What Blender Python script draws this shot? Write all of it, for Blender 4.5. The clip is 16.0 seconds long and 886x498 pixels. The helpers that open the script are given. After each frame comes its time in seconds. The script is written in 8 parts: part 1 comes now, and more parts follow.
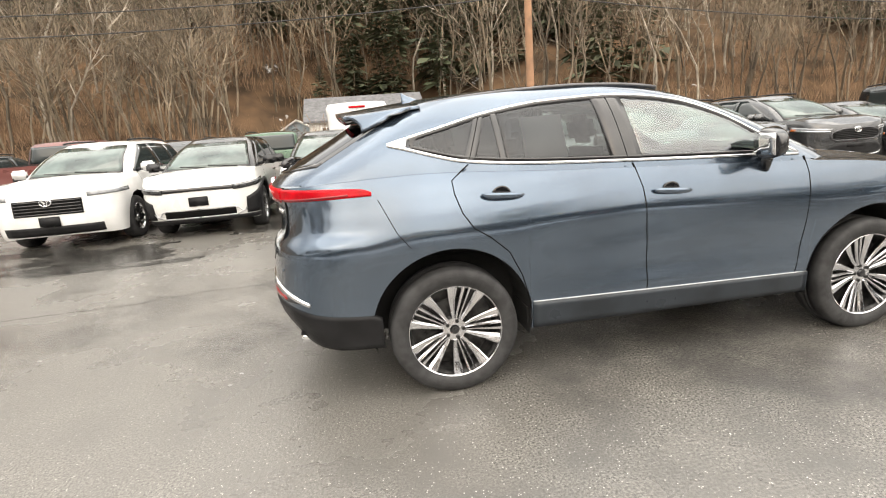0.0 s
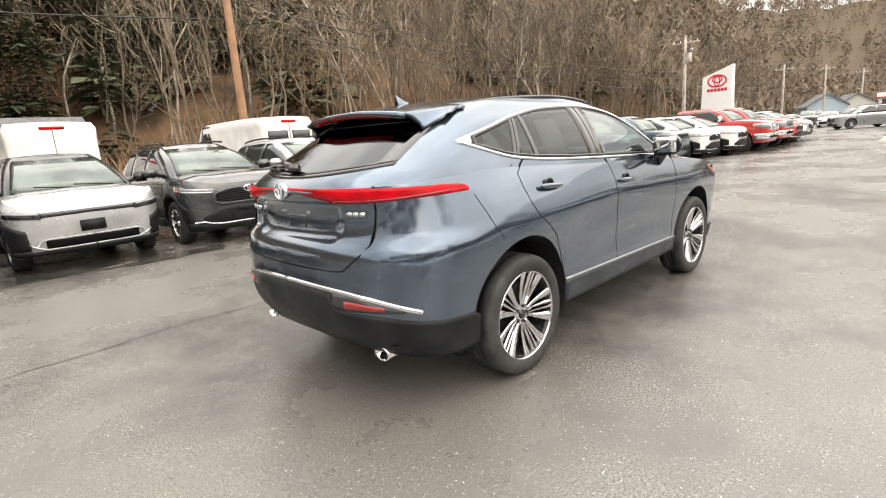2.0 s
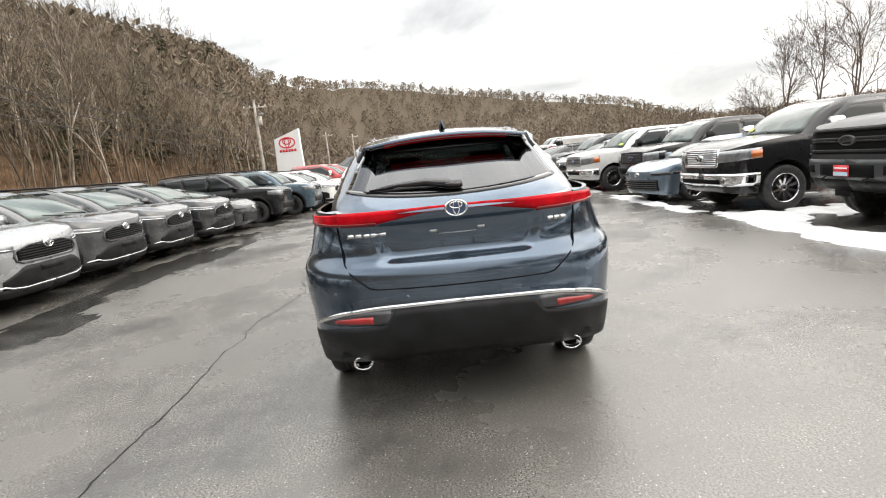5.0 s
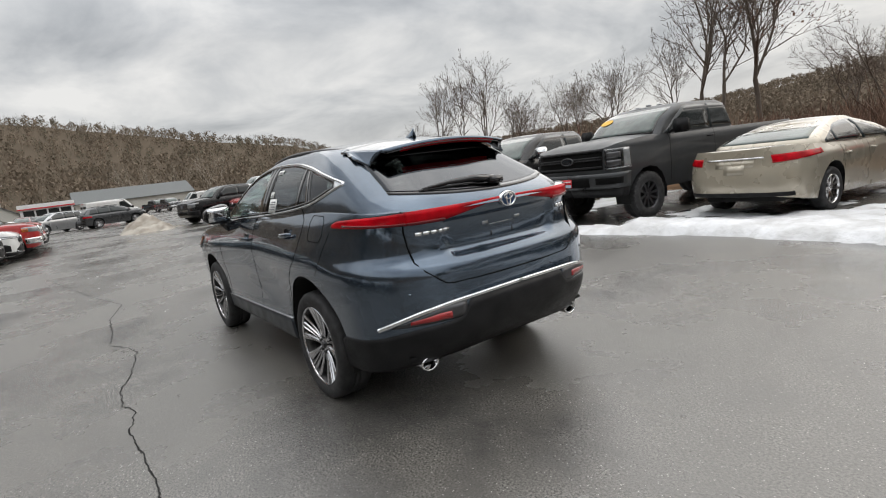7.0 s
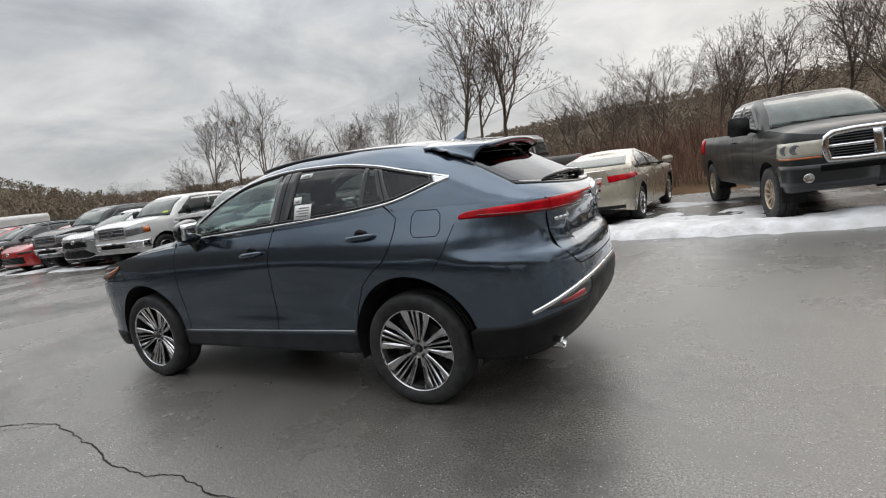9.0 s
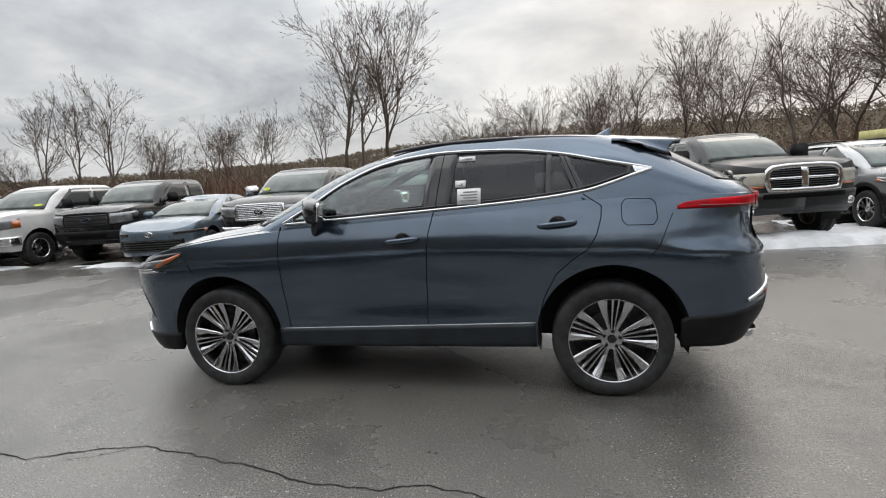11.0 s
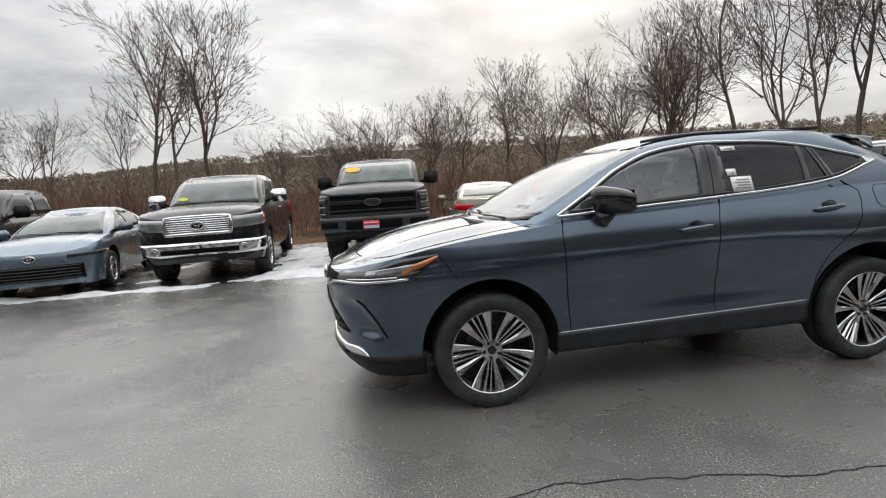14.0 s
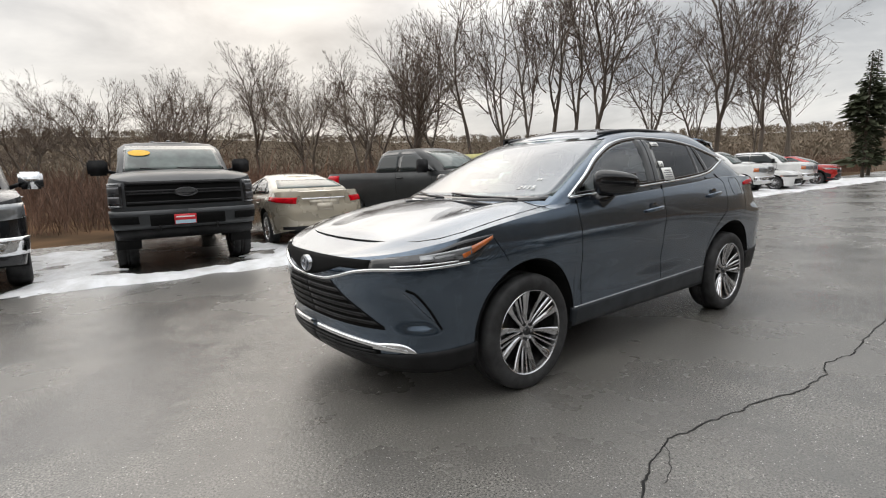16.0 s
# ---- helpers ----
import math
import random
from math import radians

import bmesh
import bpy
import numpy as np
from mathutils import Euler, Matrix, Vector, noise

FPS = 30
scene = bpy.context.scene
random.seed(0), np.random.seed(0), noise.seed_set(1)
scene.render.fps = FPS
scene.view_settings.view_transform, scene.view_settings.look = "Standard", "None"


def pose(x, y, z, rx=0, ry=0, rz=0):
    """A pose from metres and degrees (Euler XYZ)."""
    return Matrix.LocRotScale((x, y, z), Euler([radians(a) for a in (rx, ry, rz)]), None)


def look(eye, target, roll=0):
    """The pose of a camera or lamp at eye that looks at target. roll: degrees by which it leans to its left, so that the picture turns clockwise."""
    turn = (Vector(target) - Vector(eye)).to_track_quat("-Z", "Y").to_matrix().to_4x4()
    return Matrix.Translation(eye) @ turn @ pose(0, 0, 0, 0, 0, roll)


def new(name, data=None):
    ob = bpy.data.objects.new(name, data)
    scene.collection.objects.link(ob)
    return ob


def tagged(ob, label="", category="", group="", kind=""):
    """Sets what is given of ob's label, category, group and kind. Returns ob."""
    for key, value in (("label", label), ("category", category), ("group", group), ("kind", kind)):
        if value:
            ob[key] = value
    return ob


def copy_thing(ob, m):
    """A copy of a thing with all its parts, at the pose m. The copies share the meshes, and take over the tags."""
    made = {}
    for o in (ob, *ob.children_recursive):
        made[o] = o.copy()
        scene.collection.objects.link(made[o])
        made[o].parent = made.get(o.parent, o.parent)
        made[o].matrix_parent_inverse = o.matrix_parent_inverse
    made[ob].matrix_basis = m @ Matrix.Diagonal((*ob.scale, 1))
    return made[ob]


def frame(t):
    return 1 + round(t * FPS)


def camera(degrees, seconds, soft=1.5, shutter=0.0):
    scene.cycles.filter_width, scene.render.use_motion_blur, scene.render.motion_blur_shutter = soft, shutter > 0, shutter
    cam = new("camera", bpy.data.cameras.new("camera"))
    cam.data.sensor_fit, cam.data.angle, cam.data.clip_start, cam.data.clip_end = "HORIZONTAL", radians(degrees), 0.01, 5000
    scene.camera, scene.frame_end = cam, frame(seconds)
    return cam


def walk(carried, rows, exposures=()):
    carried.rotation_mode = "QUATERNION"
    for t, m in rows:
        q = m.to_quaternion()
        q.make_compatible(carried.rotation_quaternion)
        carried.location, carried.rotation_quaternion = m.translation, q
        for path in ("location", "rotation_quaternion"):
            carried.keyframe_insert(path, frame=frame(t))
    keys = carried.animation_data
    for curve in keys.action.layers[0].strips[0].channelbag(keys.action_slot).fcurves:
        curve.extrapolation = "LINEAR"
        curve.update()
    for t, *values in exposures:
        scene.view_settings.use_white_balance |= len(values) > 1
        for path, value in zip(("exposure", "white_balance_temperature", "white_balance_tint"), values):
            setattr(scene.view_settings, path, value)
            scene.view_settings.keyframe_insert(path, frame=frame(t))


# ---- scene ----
import itertools
cam = camera(81.9, 16.0, soft=1.1)
PATH = [
    (0, (-1.819, -3.532, 1.457), (-1.5, -1.61, 1.003), -4.3),
    (0.5, (-2.335, -3.424, 1.472), (-1.79, -1.552, 1.029), -4.5),
    (1, (-2.816, -3.205, 1.44), (-2.004, -1.43, 1.004), -4.0),
    (1.5, (-3.302, -2.981, 1.414), (-2.189, -1.37, 1.007), -4.0),
    (2, (-3.69, -2.644, 1.413), (-2.324, -1.244, 0.994), -4.1),
    (2.5, (-4.083, -2.299, 1.416), (-2.505, -1.133, 1.027), -4.0),
    (3, (-4.363, -1.866, 1.41), (-2.641, -0.93, 1.011), -5.4),
    (3.2, (-4.473, -1.689, 1.423), (-2.697, -0.852, 1.045), -5.4),
    (5.3, (-5.007, 0.462, 1.435), (-3.05, 0.259, 1.08), -5.6),
    (5.5, (-4.989, 0.673, 1.425), (-3.05, 0.353, 1.057), -5.6),
    (6, (-4.93, 1.155, 1.446), (-3.062, 0.538, 1.086), -6.6),
    (6.5, (-4.74, 1.603, 1.43), (-2.979, 0.716, 1.095), -7.6),
    (7, (-4.527, 2.075, 1.428), (-2.919, 0.929, 1.108), -7.4),
    (7.5, (-4.221, 2.499, 1.419), (-2.767, 1.164, 1.091), -8.2),
    (8, (-3.877, 2.919, 1.422), (-2.585, 1.428, 1.092), -7.6),
    (8.5, (-3.502, 3.21, 1.415), (-2.386, 1.584, 1.081), -8.4),
    (9, (-3.05, 3.474, 1.418), (-2.093, 1.742, 1.13), -7.8),
    (9.5, (-2.601, 3.705, 1.416), (-1.765, 1.903, 1.184), -6.1),
    (10, (-2.093, 3.875, 1.413), (-1.355, 2.032, 1.171), -4.7),
    (10.2, (-1.887, 3.951, 1.402), (-1.204, 2.089, 1.141), -4.3),
    (12.3, (0.35, 4.137, 1.402), (0.472, 2.158, 1.147), -3.5),
    (12.5, (0.562, 4.143, 1.405), (0.649, 2.167, 1.109), -3.3),
    (13, (1.074, 4.108, 1.405), (1.032, 2.131, 1.108), -4.1),
    (13.5, (1.607, 3.998, 1.396), (1.462, 2.024, 1.109), -4.3),
    (14, (2.065, 3.908, 1.406), (1.774, 1.945, 1.159), -3.7),
    (14.5, (2.495, 3.716, 1.4), (2.015, 1.791, 1.15), -2.2),
    (15, (2.94, 3.584, 1.402), (2.249, 1.727, 1.132), -1.4),
    (15.5, (3.284, 3.318, 1.375), (2.312, 1.595, 1.085), -2.1),
    (16, (3.622, 3.004, 1.353), (2.415, 1.437, 1.057), -1.8),
]
EXPOSURE = [(0, 1.38, 7300, 11), (2, 1.29, 7300, 11), (3.2, 1.16, 7100, 11), (5.5, 0.88, 6800, 10), (6.5, 0.41, 6650, 10), (7.5, 0.11, 6600, 10), (10, 0.09, 6500, 10), (12.5, 0.33, 6500, 10), (14, 0.29, 6550, 10), (15, 0.24, 6600, 10), (16, 0.28, 6650, 10)]
walk(cam, [(t, look(eye, target, roll)) for t, eye, target, roll in PATH], EXPOSURE)

# ---- world and sun ----
def sky_world():
    w = bpy.data.worlds.new("overcast_sky")
    w.use_nodes = True
    nt = w.node_tree
    nt.nodes.clear()
    N, L = nt.nodes.new, nt.links.new
    out, bg = N("ShaderNodeOutputWorld"), N("ShaderNodeBackground")
    sky = N("ShaderNodeTexSky")
    sky.sky_type, sky.sun_disc = "NISHITA", False
    sky.sun_elevation, sky.sun_rotation = radians(32), radians(SUN_YAW)
    sky.dust_density = 4.0
    tc = N("ShaderNodeTexCoord")
    sep = N("ShaderNodeSeparateXYZ")
    L(tc.outputs["Generated"], sep.inputs[0])
    up = N("ShaderNodeMath")
    up.operation = "MAXIMUM"
    up.inputs[1].default_value = 0.0
    L(sep.outputs[2], up.inputs[0])
    lift = N("ShaderNodeMath")
    lift.inputs[1].default_value = 0.22
    L(up.outputs[0], lift.inputs[0])
    flat = N("ShaderNodeVectorMath")
    flat.operation = "DIVIDE"
    comb = N("ShaderNodeCombineXYZ")
    for k in range(3):
        L(lift.outputs[0], comb.inputs[k])
    L(tc.outputs["Generated"], flat.inputs[0])
    L(comb.outputs[0], flat.inputs[1])
    n1 = N("ShaderNodeTexNoise")
    n1.inputs["Scale"].default_value, n1.inputs["Detail"].default_value, n1.inputs["Roughness"].default_value = 1.3, 7, 0.55
    n1.inputs["Distortion"].default_value = 0.35
    L(flat.outputs[0], n1.inputs["Vector"])
    ramp = N("ShaderNodeValToRGB")
    e = ramp.color_ramp.elements
    e[0].position, e[0].color = 0.34, (0.40, 0.425, 0.455, 1)
    e[1].position, e[1].color = 0.68, (0.98, 0.98, 0.97, 1)
    m = ramp.color_ramp.elements.new(0.50)
    m.color = (0.66, 0.68, 0.70, 1)
    L(n1.outputs["Fac"], ramp.inputs[0])
    # thin bright gap in the cloud low over the horizon
    low = N("ShaderNodeMapRange")
    low.inputs[1].default_value, low.inputs[2].default_value = 0.0, 0.16
    low.inputs[3].default_value, low.inputs[4].default_value = 0.55, 0.0
    L(sep.outputs[2], low.inputs[0])
    mixl = N("ShaderNodeMix")
    mixl.data_type = "RGBA"
    L(low.outputs[0], mixl.inputs[0])
    L(ramp.outputs[0], mixl.inputs[6])
    mixl.inputs[7].default_value = (0.95, 0.95, 0.94, 1)
    # the clear sky shows weakly through the cloud
    scale = N("ShaderNodeVectorMath")
    scale.operation = "SCALE"
    scale.inputs["Scale"].default_value = 0.10
    L(sky.outputs[0], scale.inputs[0])
    mix = N("ShaderNodeMix")
    mix.data_type = "RGBA"
    mix.inputs[0].default_value = 0.88
    L(scale.outputs[0], mix.inputs[6])
    L(mixl.outputs[2], mix.inputs[7])
    # an overcast sky is brighter overhead than at the horizon
    zen = N("ShaderNodeMapRange")
    zen.inputs[1].default_value, zen.inputs[2].default_value = 0.25, 0.95
    zen.inputs[3].default_value, zen.inputs[4].default_value = 1.0, 2.7
    L(sep.outputs[2], zen.inputs[0])
    bright = N("ShaderNodeVectorMath")
    bright.operation = "SCALE"
    L(mix.outputs[2], bright.inputs[0])
    L(zen.outputs[0], bright.inputs["Scale"])
    L(bright.outputs[0], bg.inputs[0])
    bg.inputs[1].default_value = SKY
    L(bg.outputs[0], out.inputs[0])
    scene.world = w


SUN_YAW, SKY = 200.0, 0.80
sky_world()
sun = new("sun", bpy.data.lights.new("sun", "SUN"))
sun.data.energy, sun.data.angle, sun.data.color = 1.35, radians(110), (1.0, 0.97, 0.93)
sun.matrix_world = look((0, 0, 30), (-6, 16, 0))


# ---- materials ----
def mat(name, col, rough=0.5, metal=0.0, coat=0.0, spec=0.5, var=0.12, scale=6.0, bump=0.0, bscale=40.0, rvar=0.0, col2=None, trans=0.0):
    """A principled material with two scales of variation in colour, roughness and relief."""
    m = bpy.data.materials.new(name)
    m.use_nodes = True
    nt = m.node_tree
    N, L = nt.nodes.new, nt.links.new
    b = nt.nodes["Principled BSDF"]
    b.inputs["Base Color"].default_value = (*col, 1)
    b.inputs["Roughness"].default_value, b.inputs["Metallic"].default_value = rough, metal
    b.inputs["Coat Weight"].default_value, b.inputs["Coat Roughness"].default_value = coat, 0.03
    b.inputs["Specular IOR Level"].default_value = spec
    b.inputs["Transmission Weight"].default_value = trans
    tc = N("ShaderNodeTexCoord")
    n1 = N("ShaderNodeTexNoise")
    n1.inputs["Scale"].default_value, n1.inputs["Detail"].default_value = scale, 6
    L(tc.outputs["Object"], n1.inputs["Vector"])
    if var or col2:
        mix = N("ShaderNodeMix")
        mix.data_type = "RGBA"
        c2 = col2 or tuple(max(0.0, c * (1 - 2 * var)) for c in col)
        mix.inputs[6].default_value = (*(col if col2 else tuple(min(1, c * (1 + var)) for c in col)), 1)
        mix.inputs[7].default_value = (*c2, 1)
        mr = N("ShaderNodeMapRange")
        mr.inputs[1].default_value, mr.inputs[2].default_value = 0.35, 0.65
        L(n1.outputs["Fac"], mr.inputs[0])
        L(mr.outputs[0], mix.inputs[0])
        L(mix.outputs[2], b.inputs["Base Color"])
    if rvar:
        mr2 = N("ShaderNodeMapRange")
        mr2.inputs[1].default_value, mr2.inputs[2].default_value = 0.3, 0.7
        mr2.inputs[3].default_value, mr2.inputs[4].default_value = max(0.02, rough - rvar), rough + rvar
        L(n1.outputs["Fac"], mr2.inputs[0])
        L(mr2.outputs[0], b.inputs["Roughness"])
    if bump:
        n2 = N("ShaderNodeTexNoise")
        n2.inputs["Scale"].default_value, n2.inputs["Detail"].default_value = bscale, 5
        L(tc.outputs["Object"], n2.inputs["Vector"])
        bp = N("ShaderNodeBump")
        bp.inputs["Strength"].default_value, bp.inputs["Distance"].default_value = bump, 0.02
        L(n2.outputs["Fac"], bp.inputs["Height"])
        L(bp.outputs[0], b.inputs["Normal"])
    return m


def paint(name, col, metal=0.35, rough=0.28):
    """Car paint: coloured base with flakes under a clear coat, and a thin film of road dust."""
    m = mat(name, col, rough, metal, coat=1.0, var=0.06, scale=2.5, rvar=0.05)
    return m


def glass(name, tint, clear, ior=1.75):
    """Thin car glass: clear to a degree, with the gloss of its surface."""
    m = bpy.data.materials.new(name)
    m.use_nodes = True
    nt = m.node_tree
    nt.nodes.clear()
    N, L = nt.nodes.new, nt.links.new
    out, tr, gl, mix = N("ShaderNodeOutputMaterial"), N("ShaderNodeBsdfTransparent"), N("ShaderNodeBsdfGlossy"), N("ShaderNodeMixShader")
    lw, power, gain = N("ShaderNodeLayerWeight"), N("ShaderNodeMath"), N("ShaderNodeMapRange")
    power.operation, power.inputs[1].default_value = "POWER", 5.0
    L(lw.outputs["Facing"], power.inputs[0])
    L(power.outputs[0], gain.inputs[0])
    gain.inputs[3].default_value, gain.inputs[4].default_value = ((ior - 1) / (ior + 1)) ** 2, 0.9
    tr.inputs[0].default_value = (*(c * clear for c in tint), 1)
    gl.inputs[0].default_value = (0.95, 0.97, 1.0, 1)
    gl.inputs["Roughness"].default_value = 0.01
    L(gain.outputs[0], mix.inputs[0])
    L(tr.outputs[0], mix.inputs[1])
    L(gl.outputs[0], mix.inputs[2])
    L(mix.outputs[0], out.inputs[0])
    return m


def asphalt():
    """Old, damp parking-lot asphalt: aggregate, pale stones, and darker, glossier damp areas."""
    m = bpy.data.materials.new("damp_asphalt")
    m.use_nodes = True
    nt = m.node_tree
    N, L = nt.nodes.new, nt.links.new
    b = nt.nodes["Principled BSDF"]
    tc = N("ShaderNodeTexCoord")

    def noise_at(scale, detail=5, rough=0.55):
        n = N("ShaderNodeTexNoise")
        n.inputs["Scale"].default_value, n.inputs["Detail"].default_value, n.inputs["Roughness"].default_value = scale, detail, rough
        L(tc.outputs["Object"], n.inputs["Vector"])
        return n.outputs["Fac"]

    def ranged(src, a, c, lo, hi):
        r = N("ShaderNodeMapRange")
        for k, v in enumerate((a, c, lo, hi)):
            r.inputs[k + 1].default_value = v
        L(src, r.inputs[0])
        return r.outputs[0]

    def blend(fac, a, c):
        x = N("ShaderNodeMix")
        x.data_type = "RGBA"
        L(fac, x.inputs[0])
        for k, v in ((6, a), (7, c)):
            if isinstance(v, tuple):
                x.inputs[k].default_value = (*v, 1)
            else:
                L(v, x.inputs[k])
        return x.outputs[2]

    damp = ranged(noise_at(0.42, 6, 0.6), 0.46, 0.62, 0, 1)
    grain = noise_at(85, 4, 0.8)
    base = blend(ranged(grain, 0.38, 0.66, 0, 1), (0.016, 0.0152, 0.014), (0.300, 0.284, 0.256))
    patchy = blend(ranged(noise_at(1.7, 6, 0.65), 0.35, 0.65, 0, 1), base, (0.112, 0.106, 0.097))
    vor = N("ShaderNodeTexVoronoi")
    vor.inputs["Scale"].default_value = 62
    L(tc.outputs["Object"], vor.inputs["Vector"])
    stones = ranged(vor.outputs["Distance"], 0.17, 0.22, 1, 0)
    pick = ranged(noise_at(40, 1), 0.55, 0.60, 0, 1)
    mul = N("ShaderNodeMath")
    mul.operation = "MULTIPLY"
    L(stones, mul.inputs[0])
    L(pick, mul.inputs[1])
    col = blend(mul.outputs[0], patchy, (0.50, 0.48, 0.44))
    wet = blend(damp, col, (0.055, 0.054, 0.052))
    half = blend(ranged(damp, 0, 1, 0, 0.55), col, wet)
    L(half, b.inputs["Base Color"])
    L(ranged(damp, 0, 1, 0.30, 0.10), b.inputs["Roughness"])
    b.inputs["Specular IOR Level"].default_value = 0.95
    bp = N("ShaderNodeBump")
    bp.inputs["Strength"].default_value, bp.inputs["Distance"].default_value = 0.34, 0.004
    add = N("ShaderNodeMath")
    L(noise_at(260, 2), add.inputs[0])
    L(vor.outputs["Distance"], add.inputs[1])
    L(add.outputs[0], bp.inputs["Height"])
    L(bp.outputs[0], b.inputs["Normal"])
    return m


M_ASPHALT = asphalt()
M_BLUE = paint("slate_blue_paint", (0.085, 0.118, 0.160), 0.82, 0.16)
M_SILL = mat("sill_blue_grey", (0.022, 0.028, 0.035), 0.35, 0.2, var=0.15, rvar=0.08)
M_PLASTIC = mat("black_plastic", (0.014, 0.014, 0.015), 0.45, spec=0.2, bump=0.15, bscale=500, var=0.2, rvar=0.1)
M_GLOSSBLACK = mat("gloss_black", (0.008, 0.008, 0.009), 0.08, coat=0.5, var=0)
M_SEAM = mat("dark_gap", (0.004, 0.004, 0.004), 0.8, spec=0.12, var=0)
M_CHROME = mat("chrome", (0.80, 0.81, 0.82), 0.08, 1.0, var=0.03)
M_ALLOY = mat("machined_alloy", (0.74, 0.74, 0.75), 0.17, 1.0, var=0.05, rvar=0.05)
M_DARKALLOY = mat("dark_alloy", (0.10, 0.10, 0.105), 0.35, 0.8, var=0.1)
M_HYPER = mat("hyper_silver", (0.62, 0.62, 0.635), 0.16, 1.0, var=0.10, rvar=0.05)
M_BADGE = mat("dark_chrome", (0.42, 0.43, 0.45), 0.12, 1.0, var=0.05)
# wheel-pocket shade put into the colour; also the lug nuts' own dark metal
M_POCKET = mat("sooty_brake_metal", (0.075, 0.074, 0.073), 0.42, 0.7, var=0.3, scale=20)
M_TYRE = mat("tyre_rubber", (0.036, 0.036, 0.037), 0.62, spec=0.35, var=0.22, scale=14, bump=0.2, bscale=120)
M_UNDER = mat("underbody", (0.010, 0.010, 0.010), 0.9, var=0.3)
M_REDLENS = mat("red_lens", (0.50, 0.003, 0.010), 0.20, coat=0.08, spec=0.12, var=0.2, scale=9)
M_REDDARK = mat("dark_red_lens", (0.17, 0.004, 0.008), 0.14, coat=0.4, spec=0.3, var=0.2)
M_REFLECTOR = mat("red_reflector", (0.34, 0.02, 0.022), 0.18, coat=0.5, spec=0.4, var=0.15)
M_CLEARLENS = mat("clear_lens", (0.24, 0.25, 0.26), 0.10, 0.4, coat=1.0, var=0.15, scale=7)
M_LAMPDARK = mat("smoked_lens", (0.022, 0.023, 0.025), 0.06, 0.1, coat=0.4, var=0.3)
M_AMBER = mat("amber_lens", (0.55, 0.13, 0.02), 0.15, coat=1.0, var=0.2)
M_DARKGLASS = mat("tinted_car_glass", (0.020, 0.026, 0.027), 0.03, coat=0.1, spec=0.5, var=0)
# opaque; its pale green base carries some of the sky's reflection
M_GREENGLASS = mat("windscreen_glass", (0.080, 0.107, 0.098), 0.03, coat=0.1, spec=0.6, var=0.25, scale=2)
M_GLASS = glass("clear_car_glass", (0.83, 0.98, 0.90), 0.95, 2.1)
M_SCREEN = glass("windscreen_clear", (0.84, 0.99, 0.91), 0.62, 3.2)
M_PRIVACY = glass("privacy_glass", (0.80, 0.84, 0.86), 0.22, 1.55)
M_REARGLASS = glass("rear_privacy_glass", (0.80, 0.84, 0.86), 0.06, 1.95)
M_CABIN = mat("grey_cabin_trim", (0.095, 0.097, 0.092), 0.75, var=0.15, bump=0.2, bscale=200)
M_SEAT = mat("seat_fabric", (0.030, 0.030, 0.032), 0.8, var=0.2, bump=0.2, bscale=200)
M_TRIMGREY = mat("headliner_grey", (0.40, 0.40, 0.385), 0.9, var=0.08)
M_PAPER = mat("white_paper", (0.78, 0.78, 0.76), 0.7, var=0.03)
M_INK = mat("grey_ink", (0.25, 0.25, 0.26), 0.7, var=0)
M_EMBLEMBLUE = mat("blue_badge", (0.02, 0.05, 0.12), 0.2, coat=1.0, var=0.1)
M_SILVERTRIM = mat("silver_trim", (0.42, 0.43, 0.44), 0.32, 0.9, var=0.05)


# ---- mesh helpers ----
def mesh_of(name, verts, faces, material, smooth=True):
    me = bpy.data.meshes.new(name)
    me.from_pydata([tuple(v) for v in verts], [], [tuple(f) for f in faces])
    me.materials.append(material)
    if smooth:
        me.polygons.foreach_set("use_smooth", [True] * len(me.polygons))
    me.update()
    return me


def put_mesh(name, me, parent=None, m=None, label=""):
    ob = new(name, me)
    if parent:
        ob.parent = parent
    if m is not None:
        ob.matrix_basis = m
    return tagged(ob, label)


def part(name, vf, material, parent=None, label="", smooth=True, m=None):
    """One mesh object, under a thing or a part, from (verts, faces)."""
    return put_mesh(name, mesh_of(name, vf[0], vf[1], material, smooth), parent, m, label)


def joined(*vfs):
    V, F = [], []
    for v, f in vfs:
        n = len(V)
        V.extend(tuple(p) for p in v)
        F.extend(tuple(i + n for i in q) for q in f)
    return V, F


def moved(vf, m):
    return [tuple(m @ Vector(p)) for p in vf[0]], vf[1]


def box(x0, x1, y0, y1, z0, z1, bev=0.0):
    """A box, with chamfered edges where bev is given."""
    bm = bmesh.new()
    bmesh.ops.create_cube(bm, size=1.0)
    for v in bm.verts:
        v.co = ((x0 + x1) / 2 + v.co.x * (x1 - x0), (y0 + y1) / 2 + v.co.y * (y1 - y0), (z0 + z1) / 2 + v.co.z * (z1 - z0))
    if bev:
        bmesh.ops.bevel(bm, geom=bm.edges[:], offset=bev, segments=2, affect="EDGES")
    return from_bm(bm)


def from_bm(bm):
    bm.verts.index_update()
    out = [v.co.copy() for v in bm.verts], [[v.index for v in f.verts] for f in bm.faces]
    bm.free()
    return out


def lathe(profile, n=32, axis="y"):
    """Profile of (radius, offset along the axis)."""
    V, F, k = [], [], len(profile)
    for i in range(n):
        a = 2 * math.pi * i / n
        for r, o in profile:
            p = (r * math.cos(a), o, r * math.sin(a)) if axis == "y" else (r * math.cos(a), r * math.sin(a), o)
            V.append(p)
    for i in range(n):
        j = (i + 1) % n
        for q in range(k - 1):
            F.append((i * k + q, i * k + q + 1, j * k + q + 1, j * k + q))
    return V, F


